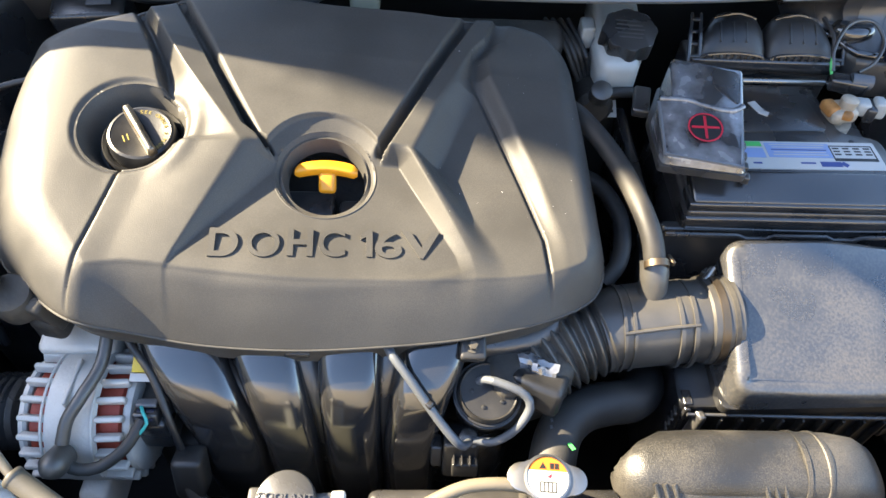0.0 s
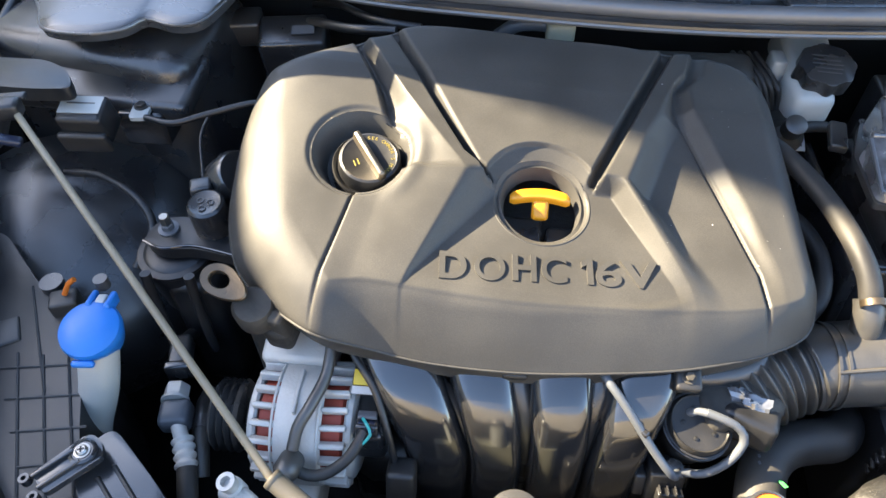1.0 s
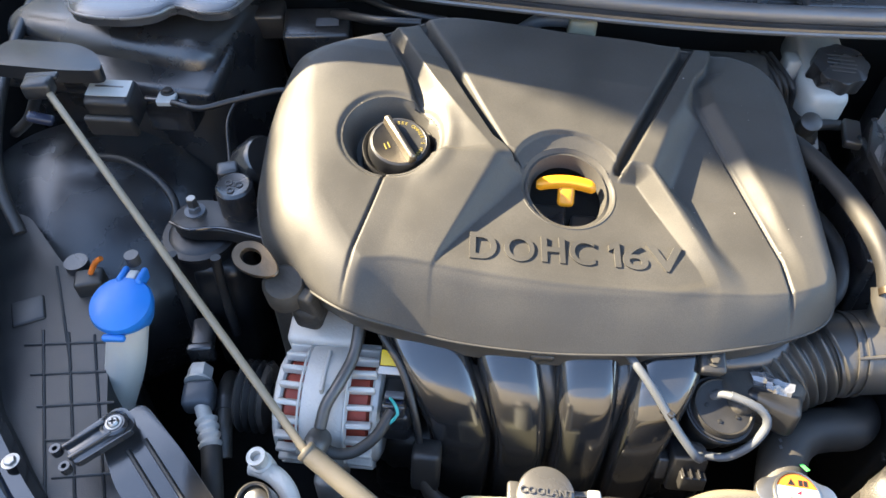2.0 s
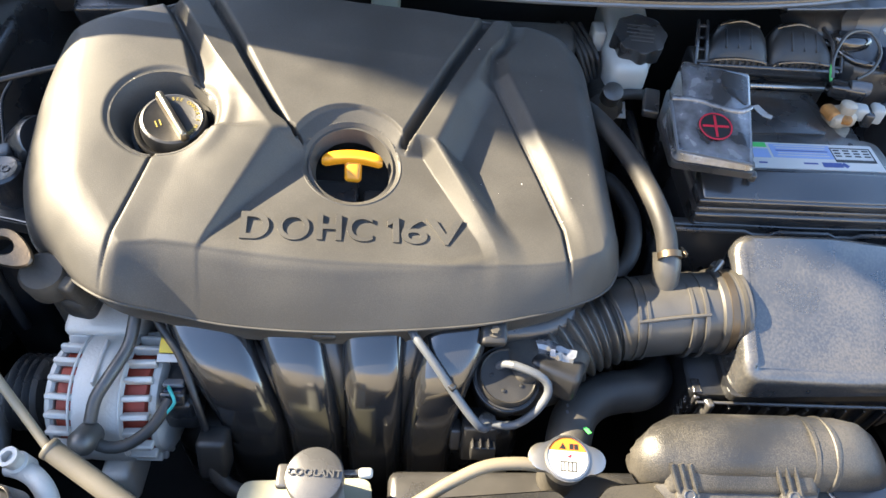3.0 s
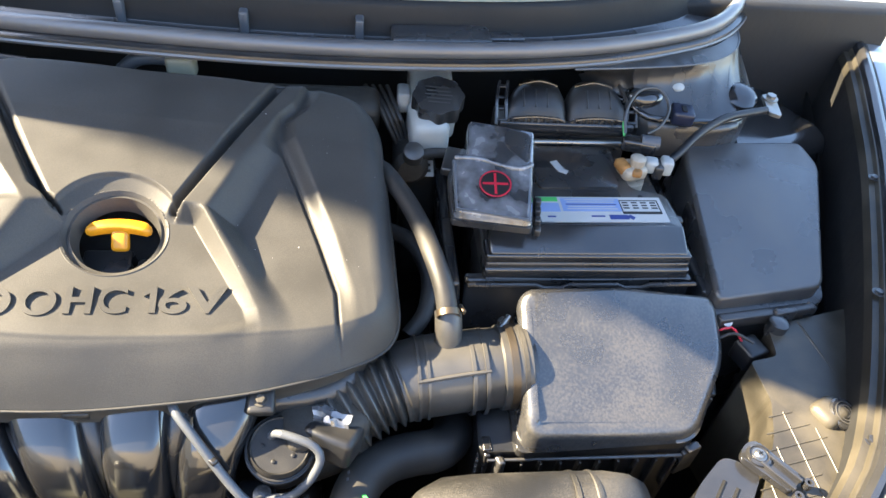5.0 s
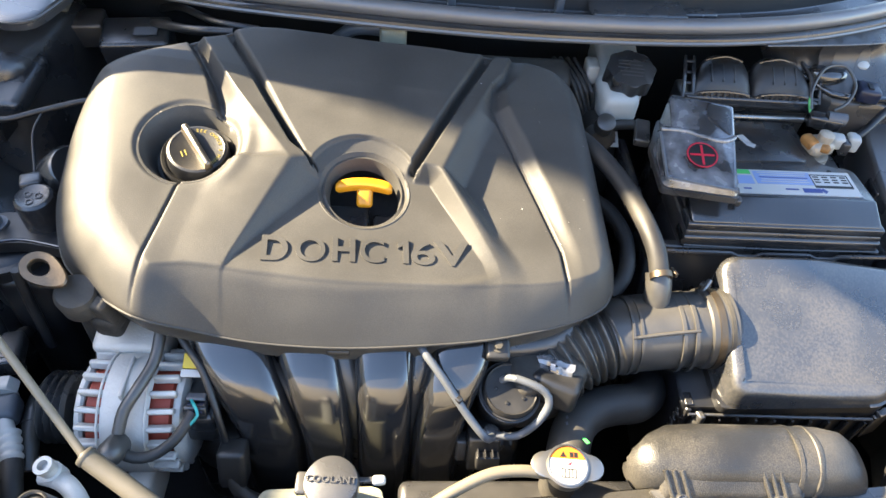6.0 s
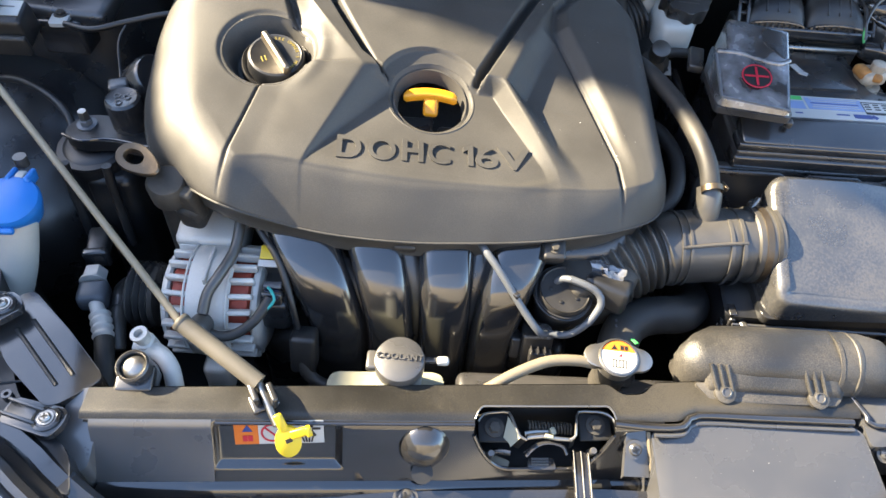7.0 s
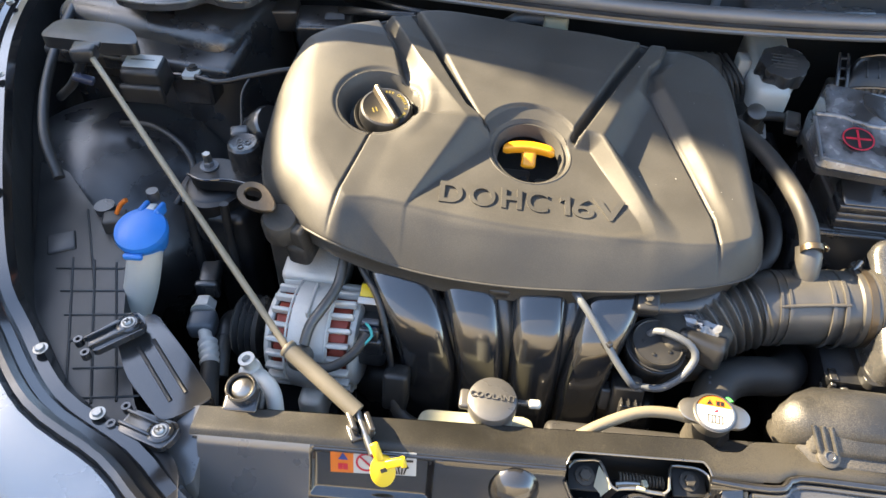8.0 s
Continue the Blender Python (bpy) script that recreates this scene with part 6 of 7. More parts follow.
part("rim", tube([(0.249, 0.503, 0.799), (0.33, 0.5025, 0.799), (0.340, 0.5025, 0.794), (0.362, 0.5025, 0.794), (0.370, 0.5025, 0.799), (0.43, 0.503, 0.799), (0.440, 0.503, 0.794), (0.462, 0.503, 0.794), (0.470, 0.503, 0.799), (0.528, 0.504, 0.800)], 0.003, 8, smooth=False), BLACK, tray)
part("sulphur_stain", rbox((0.010, 0.03, 0.06), (0.238, 0.64, 0.74), (0, -5, 0), 0.003), WORN, tray, "yellowish stain")
hold = thing("battery_clamp_bar", "thin steel bar along the battery's rear edge", "clamp bar", (0.40, 0.716, 0.85))
part("bar", tube([(0.34, 0.7165, 0.8525), (0.40, 0.717, 0.853), (0.48, 0.717, 0.853)], 0.004, 10), STEEL, hold)
pcover = thing("terminal_cover", "smoky hinged plastic terminal cover with red plus sign", "terminal cover", (0.285, 0.59, 0.85))
def cover_z(x, y):
    return 0.900 + 0.26 * (y - 0.562)
cv_out = round_outline([(0.228, 0.530), (0.311, 0.517), (0.332, 0.642), (0.252, 0.657), (0.246, 0.606), (0.231, 0.600)], 0.006, 4)
part("shell", pillow(cv_out, 0.8805, cover_z, 0.005, 4, 0.002), SMOKE, pcover)
part("skirt", prism(round_outline([(0.224, 0.526), (0.313, 0.512), (0.336, 0.648), (0.250, 0.662), (0.226, 0.602)], 0.006, 4), 0.8715, 0.8800, 0.002), BLACK, pcover)
# Black patch paints the bonnet's dark reflection on the rear corner.
part("dark_reflection", prism(round_outline([(0.292, 0.618), (0.318, 0.592), (0.3255, 0.636), (0.296, 0.642)], 0.008, 4), 0.880, lambda x, y: cover_z(x, y) + 0.0012, 0.0005), BLACK, pcover)
plus = pose(0.2750, 0.5625, 0.9022, 14.6, 0, -9) @ Matrix.Scale(0.85, 4)
ridge_line = [(0.2315, 0.600), (0.262, 0.598), (0.290, 0.588), (0.310, 0.586), (0.3215, 0.592)]
part("step", tube([(x, y, cover_z(x, y) + 0.0005) for x, y in ridge_line], 0.0032, 10), SMOKE, pcover)
part("rim", tube([(x, y, cover_z(x, y) - 0.003) for x, y in ((0.231, 0.598), (0.2295, 0.533), (0.309, 0.5195), (0.319, 0.588))], 0.0026, 8, smooth=False), GREYTUBE, pcover, "whitish edge")
part("plus_ring", moved(lathe([(0.0195, 0), (0.0215, 0), (0.0215, 0.0008), (0.0195, 0.0008)], n=48), plus), RED, pcover, "red ring")
part("plus_disc", moved(lathe([(0.0195, 0), (0.0195, 0.0004)], n=48), plus), INK, pcover)
part("plus_sign", moved(joined(rbox((0.034, 0.0032, 0.0006), (0, 0, 0.0007), (0, 0, 6), 0), rbox((0.0032, 0.034, 0.0006), (0, 0, 0.0007), (0, 0, 6), 0)), plus), RED, pcover, "red plus sign")
for k in range(4):
    part("hinge_knuckle", rbox((0.008, 0.010, 0.010), (0.3265 + 0.0035 * k, 0.535 + 0.017 * k, 0.856), (0, 0, -12), 0.002), BLACK, pcover)
part("hinge_arm", rbox((0.02, 0.05, 0.012), (0.240, 0.672, 0.850), (0, 0, -14), 0.003), BLACK, pcover)
clampn = thing("battery_terminal", "corroded negative battery clamp with sensor block", "battery terminal", (0.49, 0.66, 0.85))
part("clamp", rbox((0.034, 0.030, 0.018), (0.474, 0.653, 0.858), (0, 0, 10), 0.006), CORRODED, clampn)
part("bolt_boss", lathe([(0.010, 0), (0.010, 0.010), (0.006, 0.012)], (0.478, 0.652, 0.867), (0, 0, 1), 20), CORRODED, clampn)
part("rust_crust", joined(rbox((0.016, 0.024, 0.014), (0.461, 0.654, 0.862), (0, 0, 14), 0.005), rbox((0.014, 0.012, 0.010), (0.476, 0.640, 0.862), (0, 0, -20), 0.004)), RUST, clampn, "orange rusty crust")
part("white_block", rbox((0.018, 0.018, 0.018), (0.500, 0.658, 0.862), (0, 0, -12), 0.004), MILKY, clampn)
part("white_block", rbox((0.016, 0.020, 0.022), (0.521, 0.657, 0.862), (0, 0, -12), 0.004), MILKY, clampn)
part("black_strap", rbox((0.012, 0.026, 0.020), (0.510, 0.656, 0.858), (0, 0, -12), 0.003), BLACK, clampn)
part("sensor_block", rbox((0.044, 0.020, 0.018), (0.490, 0.689, 0.872), (0, 0, -14), 0.004), SATIN, clampn)
part("sensor_plug", lathe([(0.009, -0.012), (0.009, 0.012)], (0.503, 0.686, 0.878), (1, -0.2, 0), 16), GREYTUBE, clampn)
for name, label, pts, r, mat in (
        ("earth_cable", "thick grey earth cable to the body", [(0.522, 0.660, 0.866), (0.538, 0.668, 0.874), (0.568, 0.690, 0.890), (0.61, 0.714, 0.900), (0.650, 0.727, 0.902), (0.678, 0.735, 0.902)], 0.0056, LAMPBOX),
        ("sensor_lead", "thin curved lead above the battery", [(0.472, 0.700, 0.882), (0.474, 0.722, 0.90), (0.495, 0.748, 0.917), (0.525, 0.752, 0.918), (0.535, 0.728, 0.905), (0.520, 0.705, 0.892), (0.500, 0.695, 0.885)], 0.0022, GREYRUB),
        ("green_wire", "thin green and white wire at the sensor", [(0.472, 0.696, 0.876), (0.470, 0.708, 0.888), (0.474, 0.720, 0.898)], 0.0018, GREEN)):
    w = thing(name, label, "cable", pts[0])
    part("sheath", tube(pts, r, 12), mat, w)
lug = thing("earth_lug", "zinc earth lug bolted to the body", "cable lug", (0.69, 0.745, 0.89))
part("tongue", prism(round_outline([(0.677, 0.726), (0.692, 0.716), (0.702, 0.758), (0.688, 0.775)], 0.006), 0.900, 0.905, 0.001), STEEL, lug)
bolt(lug, (0.694, 0.760, 0.905), (0, 0, 1), 0.007, 0.007, STEEL)
sock = thing("wiring_connector", "dark blue square wiring connector beside the battery", "connector", (0.555, 0.73, 0.88))
part("body", rbox((0.030, 0.030, 0.020), (0.556, 0.728, 0.895), (0, 0, -12), 0.004), DARKBLUE, sock)
part("slot", rbox((0.006, 0.014, 0.002), (0.556, 0.726, 0.9055), (0, 0, -12), 0), INK, sock)
button = thing("push_fastener", "round white push fastener on the housing", "fastener", (0.56, 0.772, 0.90))
part("head", lathe([(0.010, 0), (0.010, 0.003), (0.006, 0.006), (0.002, 0.007)], (0.556, 0.768, 0.914), (0, -0.2, 1), 24), MILKY, button)

fuse = thing("fuse_box", "black fuse box with a smooth grey lid", "fuse box", (0.63, 0.60, 0.62))
F_OUT = [(0.545, 0.476), (0.690, 0.496), (0.764, 0.690), (0.752, 0.735), (0.577, 0.728), (0.566, 0.690)]
def fuse_z(x, y):
    return 0.804 + 0.19 * (y - 0.48)
part("lid", pillow(round_outline(F_OUT, 0.014, 5), 0.782, fuse_z, 0.006, 4), GREYPL, fuse)
part("base", prism(round_outline([(0.537, 0.465), (0.697, 0.488), (0.776, 0.695), (0.760, 0.745), (0.570, 0.738), (0.556, 0.690)], 0.012, 4), 0.60, 0.783, 0.003), BLACK, fuse)
part("front_lip", rbox((0.135, 0.012, 0.018), (0.615, 0.472, 0.778), (0, 0, 8), 0.003), BLACK, fuse)
part("latch", rbox((0.030, 0.010, 0.022), (0.635, 0.470, 0.780), (0, 0, 8), 0.003), BLACK, fuse)
part("side_latch", rbox((0.012, 0.035, 0.03), (0.562, 0.62, 0.805), (0, 0, -6), 0.003), BLACK, fuse)
part("handle", tube([(0.62, 0.745, 0.82), (0.63, 0.748, 0.84), (0.66, 0.75, 0.842), (0.67, 0.747, 0.82)], 0.004, 8), BLACK, fuse)
part("white_dot", lathe([(0.006, 0), (0.006, 0.001)], (0.560, 0.460, 0.781), (0, -0.7, 0.7), 16), WHITE, fuse)
# wiring block behind the battery
block = thing("control_unit_plugs", "pair of large black wiring plugs behind the battery", "wiring plug", (0.38, 0.74, 0.80))
part("base", rbox((0.186, 0.05, 0.10), (0.386, 0.752, 0.818), (0, 0, -1), 0.005), BLACK, block)
part("front_ledge", rbox((0.186, 0.010, 0.020), (0.386, 0.724, 0.868), (12, 0, -1), 0.003), SATIN, block)
for sx, cx in ((-1, 0.343), (1, 0.430)):
    hood = []
    for y, w, top, mid in ((0.722, 0.040, 0.876, 0), (0.725, 0.0425, 0.887, 0), (0.736, 0.0430, 0.900, 0.001), (0.752, 0.0415, 0.909, 0.003), (0.766, 0.0370, 0.912, 0.005), (0.778, 0.0300, 0.908, 0.006), (0.784, 0.0220, 0.894, 0.006)):
        hood.append([(cx - sx * mid + w * math.copysign(abs(math.cos(a)) ** 0.7, math.cos(a)), y, 0.86 + (top - 0.86) * math.copysign(abs(math.sin(a)) ** 0.55, math.sin(a)) * (1 if math.sin(a) > 0 else 0.3)) for a in np.linspace(0, 2 * math.pi, 32, endpoint=False)])
    part("plug_hood", loft(hood), LAMPBOX, block)
    part("lever", tube([(cx - 0.042, 0.722, 0.870), (cx - 0.036, 0.7225, 0.880), (cx - 0.012, 0.7235, 0.8835), (cx + 0.012, 0.7235, 0.8835), (cx + 0.036, 0.7225, 0.880), (cx + 0.042, 0.722, 0.870)], 0.0022, 8), SATIN, block)
    part("rear_ridge", tube([(cx - sx * 0.005 - 0.026, 0.766, 0.9060), (cx - sx * 0.005, 0.765, 0.9135), (cx - sx * 0.005 + 0.026, 0.766, 0.9060)], 0.0022, 8), SATIN, block)
    for k in range(3):
        part("hood_rib", rbox((0.0025, 0.026, 0.004), (cx - 0.018 + 0.016 * k, 0.742, 0.9015), (34, 0, 0), 0.001), LAMPBOX, block)
    ex = 0.386 + sx * 0.090
    for dx in (-0.007, 0.007):
        part("ladder_rail", tube([(ex + dx, 0.722, 0.872), (ex + dx * 0.9, 0.745, 0.897), (ex + dx * 0.8 - sx * 0.006, 0.775, 0.905)], 0.0026, 8), BLACK, block)
    for k in range(4):
        part("rung", rbox((0.014, 0.004, 0.004), (ex - sx * 0.0015 * k, 0.725 + 0.013 * k, 0.877 + 0.009 * k), (30, 0, 0), 0.001), BLACK, block)
for k in range(16):
    part("tooth", rbox((0.0028, 0.004, 0.005), (0.310 + 0.0088 * k + (0.014 if k > 7 else 0), 0.7215, 0.8795), bevel=0), GREYPL if k in (2, 3, 4) else BLACK, block)
for piece in block.children:
    piece.data.transform(Matrix.Translation((0.014, 0.004, 0.001)))
# brake fluid reservoir
brake = thing("brake_reservoir", "white brake fluid reservoir with black screw cap", "fluid reservoir", (0.222, 0.76, 0.75))
part("tank", rbox((0.060, 0.12, 0.05), (0.220, 0.790, 0.872), (10, 0, 0), 0.010), MILKY, brake)
part("front_tank", rbox((0.054, 0.066, 0.050), (0.213, 0.736, 0.860), (8, 0, 6), 0.012, (0.92, 0.92)), MILKY, brake)
part("nipple_block", rbox((0.018, 0.03, 0.03), (0.182, 0.778, 0.876), (0, 0, 0), 0.004), MILKY, brake)
cap_pts = []
for k in range(72):
    a = 2 * math.pi * k / 72
    cap_pts.append(((0.0325 + 0.0022 * math.cos(8 * a)) * math.cos(a), (0.0325 + 0.0022 * math.cos(8 * a)) * math.sin(a)))
CAPB = axis_pose((0.2245, 0.744, 0.884), (0, -0.25, 1))
part("cap", moved(prism(cap_pts, 0.0, 0.024, 0.002), CAPB), BLACK, brake, "black fluted screw cap")
part("cap_print", moved(joined(*[rbox((0.036 - 0.004 * abs(k), 0.0018, 0.0006), (0, 0.0065 * k, 0.0243), (0, 0, -4), 0) for k in (-2, -1, 0, 1, 2)]), CAPB), GREYPL, brake)
part("cylinder", lathe([(0.022, -0.04), (0.024, 0.02), (0.016, 0.03)], (0.190, 0.712, 0.822), (0, -1, 0.1), 28), DARKCAST, brake)
part("port", lathe([(0.013, 0), (0.013, 0.018), (0.010, 0.02)], (0.192, 0.690, 0.842), (0, -0.5, 1), 24), GREYRUB, brake)
part("elbow", tube([(0.200, 0.695, 0.842), (0.220, 0.700, 0.842), (0.240, 0.706, 0.838)], 0.007, 12), RUBBER, brake)
for k in range(4):
    w = thing("brake_line", "thin dark brake line by the reservoir", "pipe", (0.16, 0.75, 0.85), "brake lines")
    part("pipe", tube([(0.13 + 0.01 * k, 0.80, 0.88), (0.150 + 0.008 * k, 0.755 - 0.006 * k, 0.875), (0.165 + 0.006 * k, 0.735, 0.85), (0.19, 0.73, 0.80)], 0.0035, 8), RUBBER if k % 2 else DARKCAST, w)
tag = thing("paper_tag", "small white printed tag in the dark", "tag", (0.20, 0.70, 0.79))
part("tag", rbox((0.030, 0.024, 0.001), (0.207, 0.702, 0.815), (25, 0, 0), 0), MILKY, tag)
part("print_bar", rbox((0.022, 0.004, 0.0006), (0.207, 0.706, 0.8180), (25, 0, 0), 0), INK, tag)
part("print_bar", rbox((0.022, 0.004, 0.0006), (0.207, 0.698, 0.8143), (25, 0, 0), 0), INK, tag)
part("holder", rbox((0.05, 0.05, 0.20), (0.205, 0.735, 0.70), (0, 0, 0), 0.01), VOID, tag)


# ---- headlamp housings and brackets ----
def ridge(parent, a, b, r=0.0019, mat=None):
    return part("ridge", tube([a, b], r, 6, smooth=False), mat or BLACK, parent)


head_r = thing("headlamp_housing", "black plastic headlamp housing with a diamond rib pattern", "headlamp housing", (0.60, 0.36, 0.50))
HR = [(0.40, 0.10), (0.48, 0.130), (0.565, 0.190), (0.650, 0.280), (0.715, 0.39), (0.760, 0.478), (0.748, 0.490), (0.667, 0.471), (0.613, 0.458), (0.606, 0.414), (0.569, 0.407), (0.579, 0.362), (0.562, 0.318), (0.546, 0.290), (0.506, 0.231), (0.475, 0.188)]
def head_z(x, y):
    return 0.764 + 0.010 * float(ease(y, 0.36, 0.41))
part("shell", prism(round_outline(HR, 0.006, 3), 0.55, head_z, 0.004), HEADR, head_r)
for x, low, high in ((0.506, 0.160, 0.226), (0.531, 0.175, 0.262), (0.556, 0.192, 0.304), (0.582, 0.216, 0.346), (0.611, 0.246, 0.350), (0.642, 0.282, 0.318)):
    ridge(head_r, (x, low, head_z(x, low) + 0.0001), (x + 0.003, high, head_z(x, high) + 0.0001), 0.0009, HEADR)
for k in range(8):
    y = 0.196 + 0.0205 * k
    x0, x1 = 0.487 + 0.0112 * k, 0.548 + 0.0150 * k
    ridge(head_r, (x0, y, head_z(x0, y) + 0.0001), (x1, y + 0.2 * (x1 - x0), head_z(x1, y + 0.2 * (x1 - x0)) + 0.0001), 0.0009, HEADR)
ridge(head_r, (0.655, 0.464, 0.7741), (0.672, 0.372, 0.7668), 0.0016, HEADR)
part("nub_block", rbox((0.036, 0.034, 0.024), (0.634, 0.340, 0.768), (0, -8, 24), 0.010), HEADR, head_r)
part("round_nub", lathe([(0.018, 0), (0.018, 0.010), (0.016, 0.012), (0.004, 0.012)], (0.644, 0.338, 0.766), (0.2, -0.3, 1), 32), SATIN, head_r)
for r in (0.004, 0.008, 0.012):
    part("nub_ring", lathe([(r, 0), (r + 0.0012, 0), (r + 0.0012, 0.0008), (r, 0.0008)], (0.6464, 0.3344, 0.7778), (0.2, -0.3, 1), 24), GREYPL, head_r)
part("post", lathe([(0.012, 0), (0.012, 0.02), (0.008, 0.022)], (0.622, 0.455, 0.766), (0, 0, 1), 20), SATIN, head_r)
part("socket", rbox((0.03, 0.03, 0.03), (0.588, 0.436, 0.752), (0, 0, 20), 0.004), LAMPBOX, head_r)
wire_r = thing("lamp_wire", "thin red and black wires beside the headlamp", "cable", (0.57, 0.45, 0.76))
part("red_wire", tube([(0.548, 0.455, 0.77), (0.562, 0.452, 0.780), (0.570, 0.447, 0.774), (0.578, 0.440, 0.764)], 0.0014, 8), RED, wire_r)
part("black_wire", tube([(0.548, 0.447, 0.765), (0.566, 0.447, 0.775), (0.584, 0.432, 0.775)], 0.002, 8), RUBBER, wire_r)

head_l = thing("headlamp_housing", "dark plastic headlamp housing with a ribbed grid", "headlamp housing", (-0.62, 0.30, 0.50))
HL = [(-0.405, 0.055), (-0.47, 0.085), (-0.575, 0.140), (-0.66, 0.225), (-0.735, 0.355), (-0.85, 0.53), (-0.76, 0.505), (-0.690, 0.440), (-0.640, 0.405), (-0.590, 0.340), (-0.555, 0.255), (-0.490, 0.150), (-0.42, 0.095)]
part("shell", prism(round_outline(HL[::-1], 0.010, 3), 0.55, lambda x, y: 0.768, 0.003), LAMPBOX, head_l)
for k in range(6):
    ridge(head_l, (-0.672 + 0.024 * k, 0.322 - 0.034 * k, 0.7685), (-0.592 + 0.020 * k, 0.334 - 0.034 * k, 0.7685), 0.0014, LAMPBOX)
for k in range(3):
    ridge(head_l, (-0.662 + 0.028 * k, 0.342, 0.7685), (-0.560 + 0.024 * k, 0.142 + 0.006 * k, 0.7685), 0.0014, LAMPBOX)
ridge(head_l, (-0.690, 0.43, 0.7685), (-0.612, 0.30, 0.7685), 0.0014, LAMPBOX)
part("pad", rbox((0.034, 0.036, 0.006), (-0.690, 0.365, 0.768), (0, 0, 30), 0.004), LAMPBOX, head_l)
part("post", lathe([(0.013, 0), (0.013, 0.012), (0.008, 0.012)], (-0.665, 0.432, 0.766), (0, 0, 1), 20), BLACK, head_l)
part("socket", rbox((0.03, 0.025, 0.025), (-0.635, 0.405, 0.775), (0, 0, 20), 0.004), LAMPBOX, head_l)
part("orange_wire", tube([(-0.633, 0.408, 0.788), (-0.626, 0.414, 0.800), (-0.618, 0.416, 0.806)], 0.003, 8), ORANGE, head_l)


def lamp_bracket(name, label, axis_a, axis_b, width, ends, side, mat):
    """A pressed panel between headlamp and support, with two-eyed lugs screwed on."""
    b = thing(name, label, "bracket", (axis_a[0], axis_a[1], 0.70))
    a3, b3 = Vector(axis_a), Vector(axis_b)
    along = (b3 - a3).normalized()
    across = along.cross(Vector((0, 0, 1))).normalized() * side
    out = []
    for u, v in ((-0.02, -0.42), (0.02, 0.42), (0.45, 0.62), (0.98, 0.50), (1.02, -0.50), (0.5, -0.50)):
        q = a3.lerp(b3, u) + across * width * v
        out.append((q.x, q.y))
    za, zb = a3.z, b3.z
    length = (b3.xy - a3.xy).length
    def top(x, y):
        t = (Vector((x, y)) - a3.xy).dot(along.xy.normalized()) / length
        return za + (zb - za) * t
    part("panel", prism(round_outline(out, 0.012, 4), lambda x, y: top(x, y) - 0.035, top, 0.006, segs=3), mat, b)
    for v in (-0.12, 0.18):
        p, q = a3.lerp(b3, 0.25) + across * width * v, a3.lerp(b3, 0.85) + across * width * v
        part("groove", tube([(p.x, p.y, top(p.x, p.y) - 0.0014), (q.x, q.y, top(q.x, q.y) - 0.0014)], 0.0028, 8, smooth=False), INK, b)
    for ex, ey, ez, ang in ends:
        m = pose(ex, ey, ez, 0, 0, ang) @ Matrix.Scale(0.76, 4)
        lug_b = part("lug", moved(joined(prism(round_outline([(-0.055, -0.020), (0.016, -0.020), (0.022, 0.0), (0.016, 0.020), (-0.055, 0.014)], 0.008, 4), -0.004, 0.006, 0.002), rbox((0.05, 0.004, 0.008), (-0.032, -0.010, 0.008), (0, 0, 0), 0.001), rbox((0.05, 0.004, 0.008), (-0.032, 0.008, 0.008), (0, 0, 0), 0.001)), m), mat, b)
        part("eye", moved(joined(*[lathe([(0.0030, 0), (0.0062, 0), (0.0062, 0.012), (0.0030, 0.012)], (-0.064, s, -0.002), (0, 0, 1), 18) for s in (-0.016, 0.012)]), m), mat, b)
        part("boss", moved(lathe([(0.0165, 0), (0.0165, 0.005), (0.013, 0.0065), (0.012, 0.005)], (0, 0, 0.004), (0, 0, 1), 28), m), mat, b)
        at = m @ Vector((0, 0, 0.009))
        bolt(b, at, (0, 0, 1), 0.0052, 0.004, STEEL, cross=True, name="screw", washer=1.4)
    return b


lamp_bracket("lamp_bracket", "dark grey plastic bracket with screwed lugs over the headlamp", (-0.527, 0.240, 0.790), (-0.430, 0.148, 0.780), 0.054, ((-0.522, 0.225, 0.800, 46), (-0.447, 0.121, 0.775, -15)), 1, SATIN)
lamp_bracket("lamp_bracket", "glossy black bracket with screwed lugs over the headlamp", (0.512, 0.286, 0.766), (0.443, 0.200, 0.752), 0.046, ((0.527, 0.289, 0.770, 127), (0.463, 0.196, 0.756, 205)), 1, SATIN)

# ---- washer filler ----
washer = thing("washer_filler", "milky washer filler neck with a blue cap", "washer bottle", (-0.56, 0.31, 0.55))
part("neck", tube([(-0.625, 0.290, 0.60), (-0.592, 0.297, 0.69), (-0.563, 0.312, 0.76), (-0.548, 0.326, 0.815), (-0.545, 0.330, 0.832)], lambda u: 0.0195 + 0.014 * max(0.0, 0.5 - u), 28), MILKY, washer)
part("cap", lathe([(0.0185, -0.032), (0.0225, -0.026), (0.0262, -0.015), (0.0290, -0.006), (0.0300, 0.000), (0.0285, 0.0048), (0.0220, 0.0082), (0.0110, 0.0102), (0.001, 0.0106)], (-0.549, 0.332, 0.838), (0.05, -0.25, 1), 48), BLUE, washer, "bright blue flip cap")
for dx in (-0.0095, 0.0095):
    part("cap_tab", rbox((0.006, 0.022, 0.014), (-0.547 + dx, 0.361, 0.845), (-10, 0, 3), 0.0025), BLUE, washer)
part("tab_pin", rbox((0.010, 0.012, 0.008), (-0.547, 0.362, 0.8465), (-10, 0, 3), 0.002), MILKY, washer, "pale pin in the cap's hinge")
part("cap_ridge", rbox((0.022, 0.007, 0.008), (-0.548, 0.3015, 0.826), (14, 0, 4), 0.003), BLUE, washer)
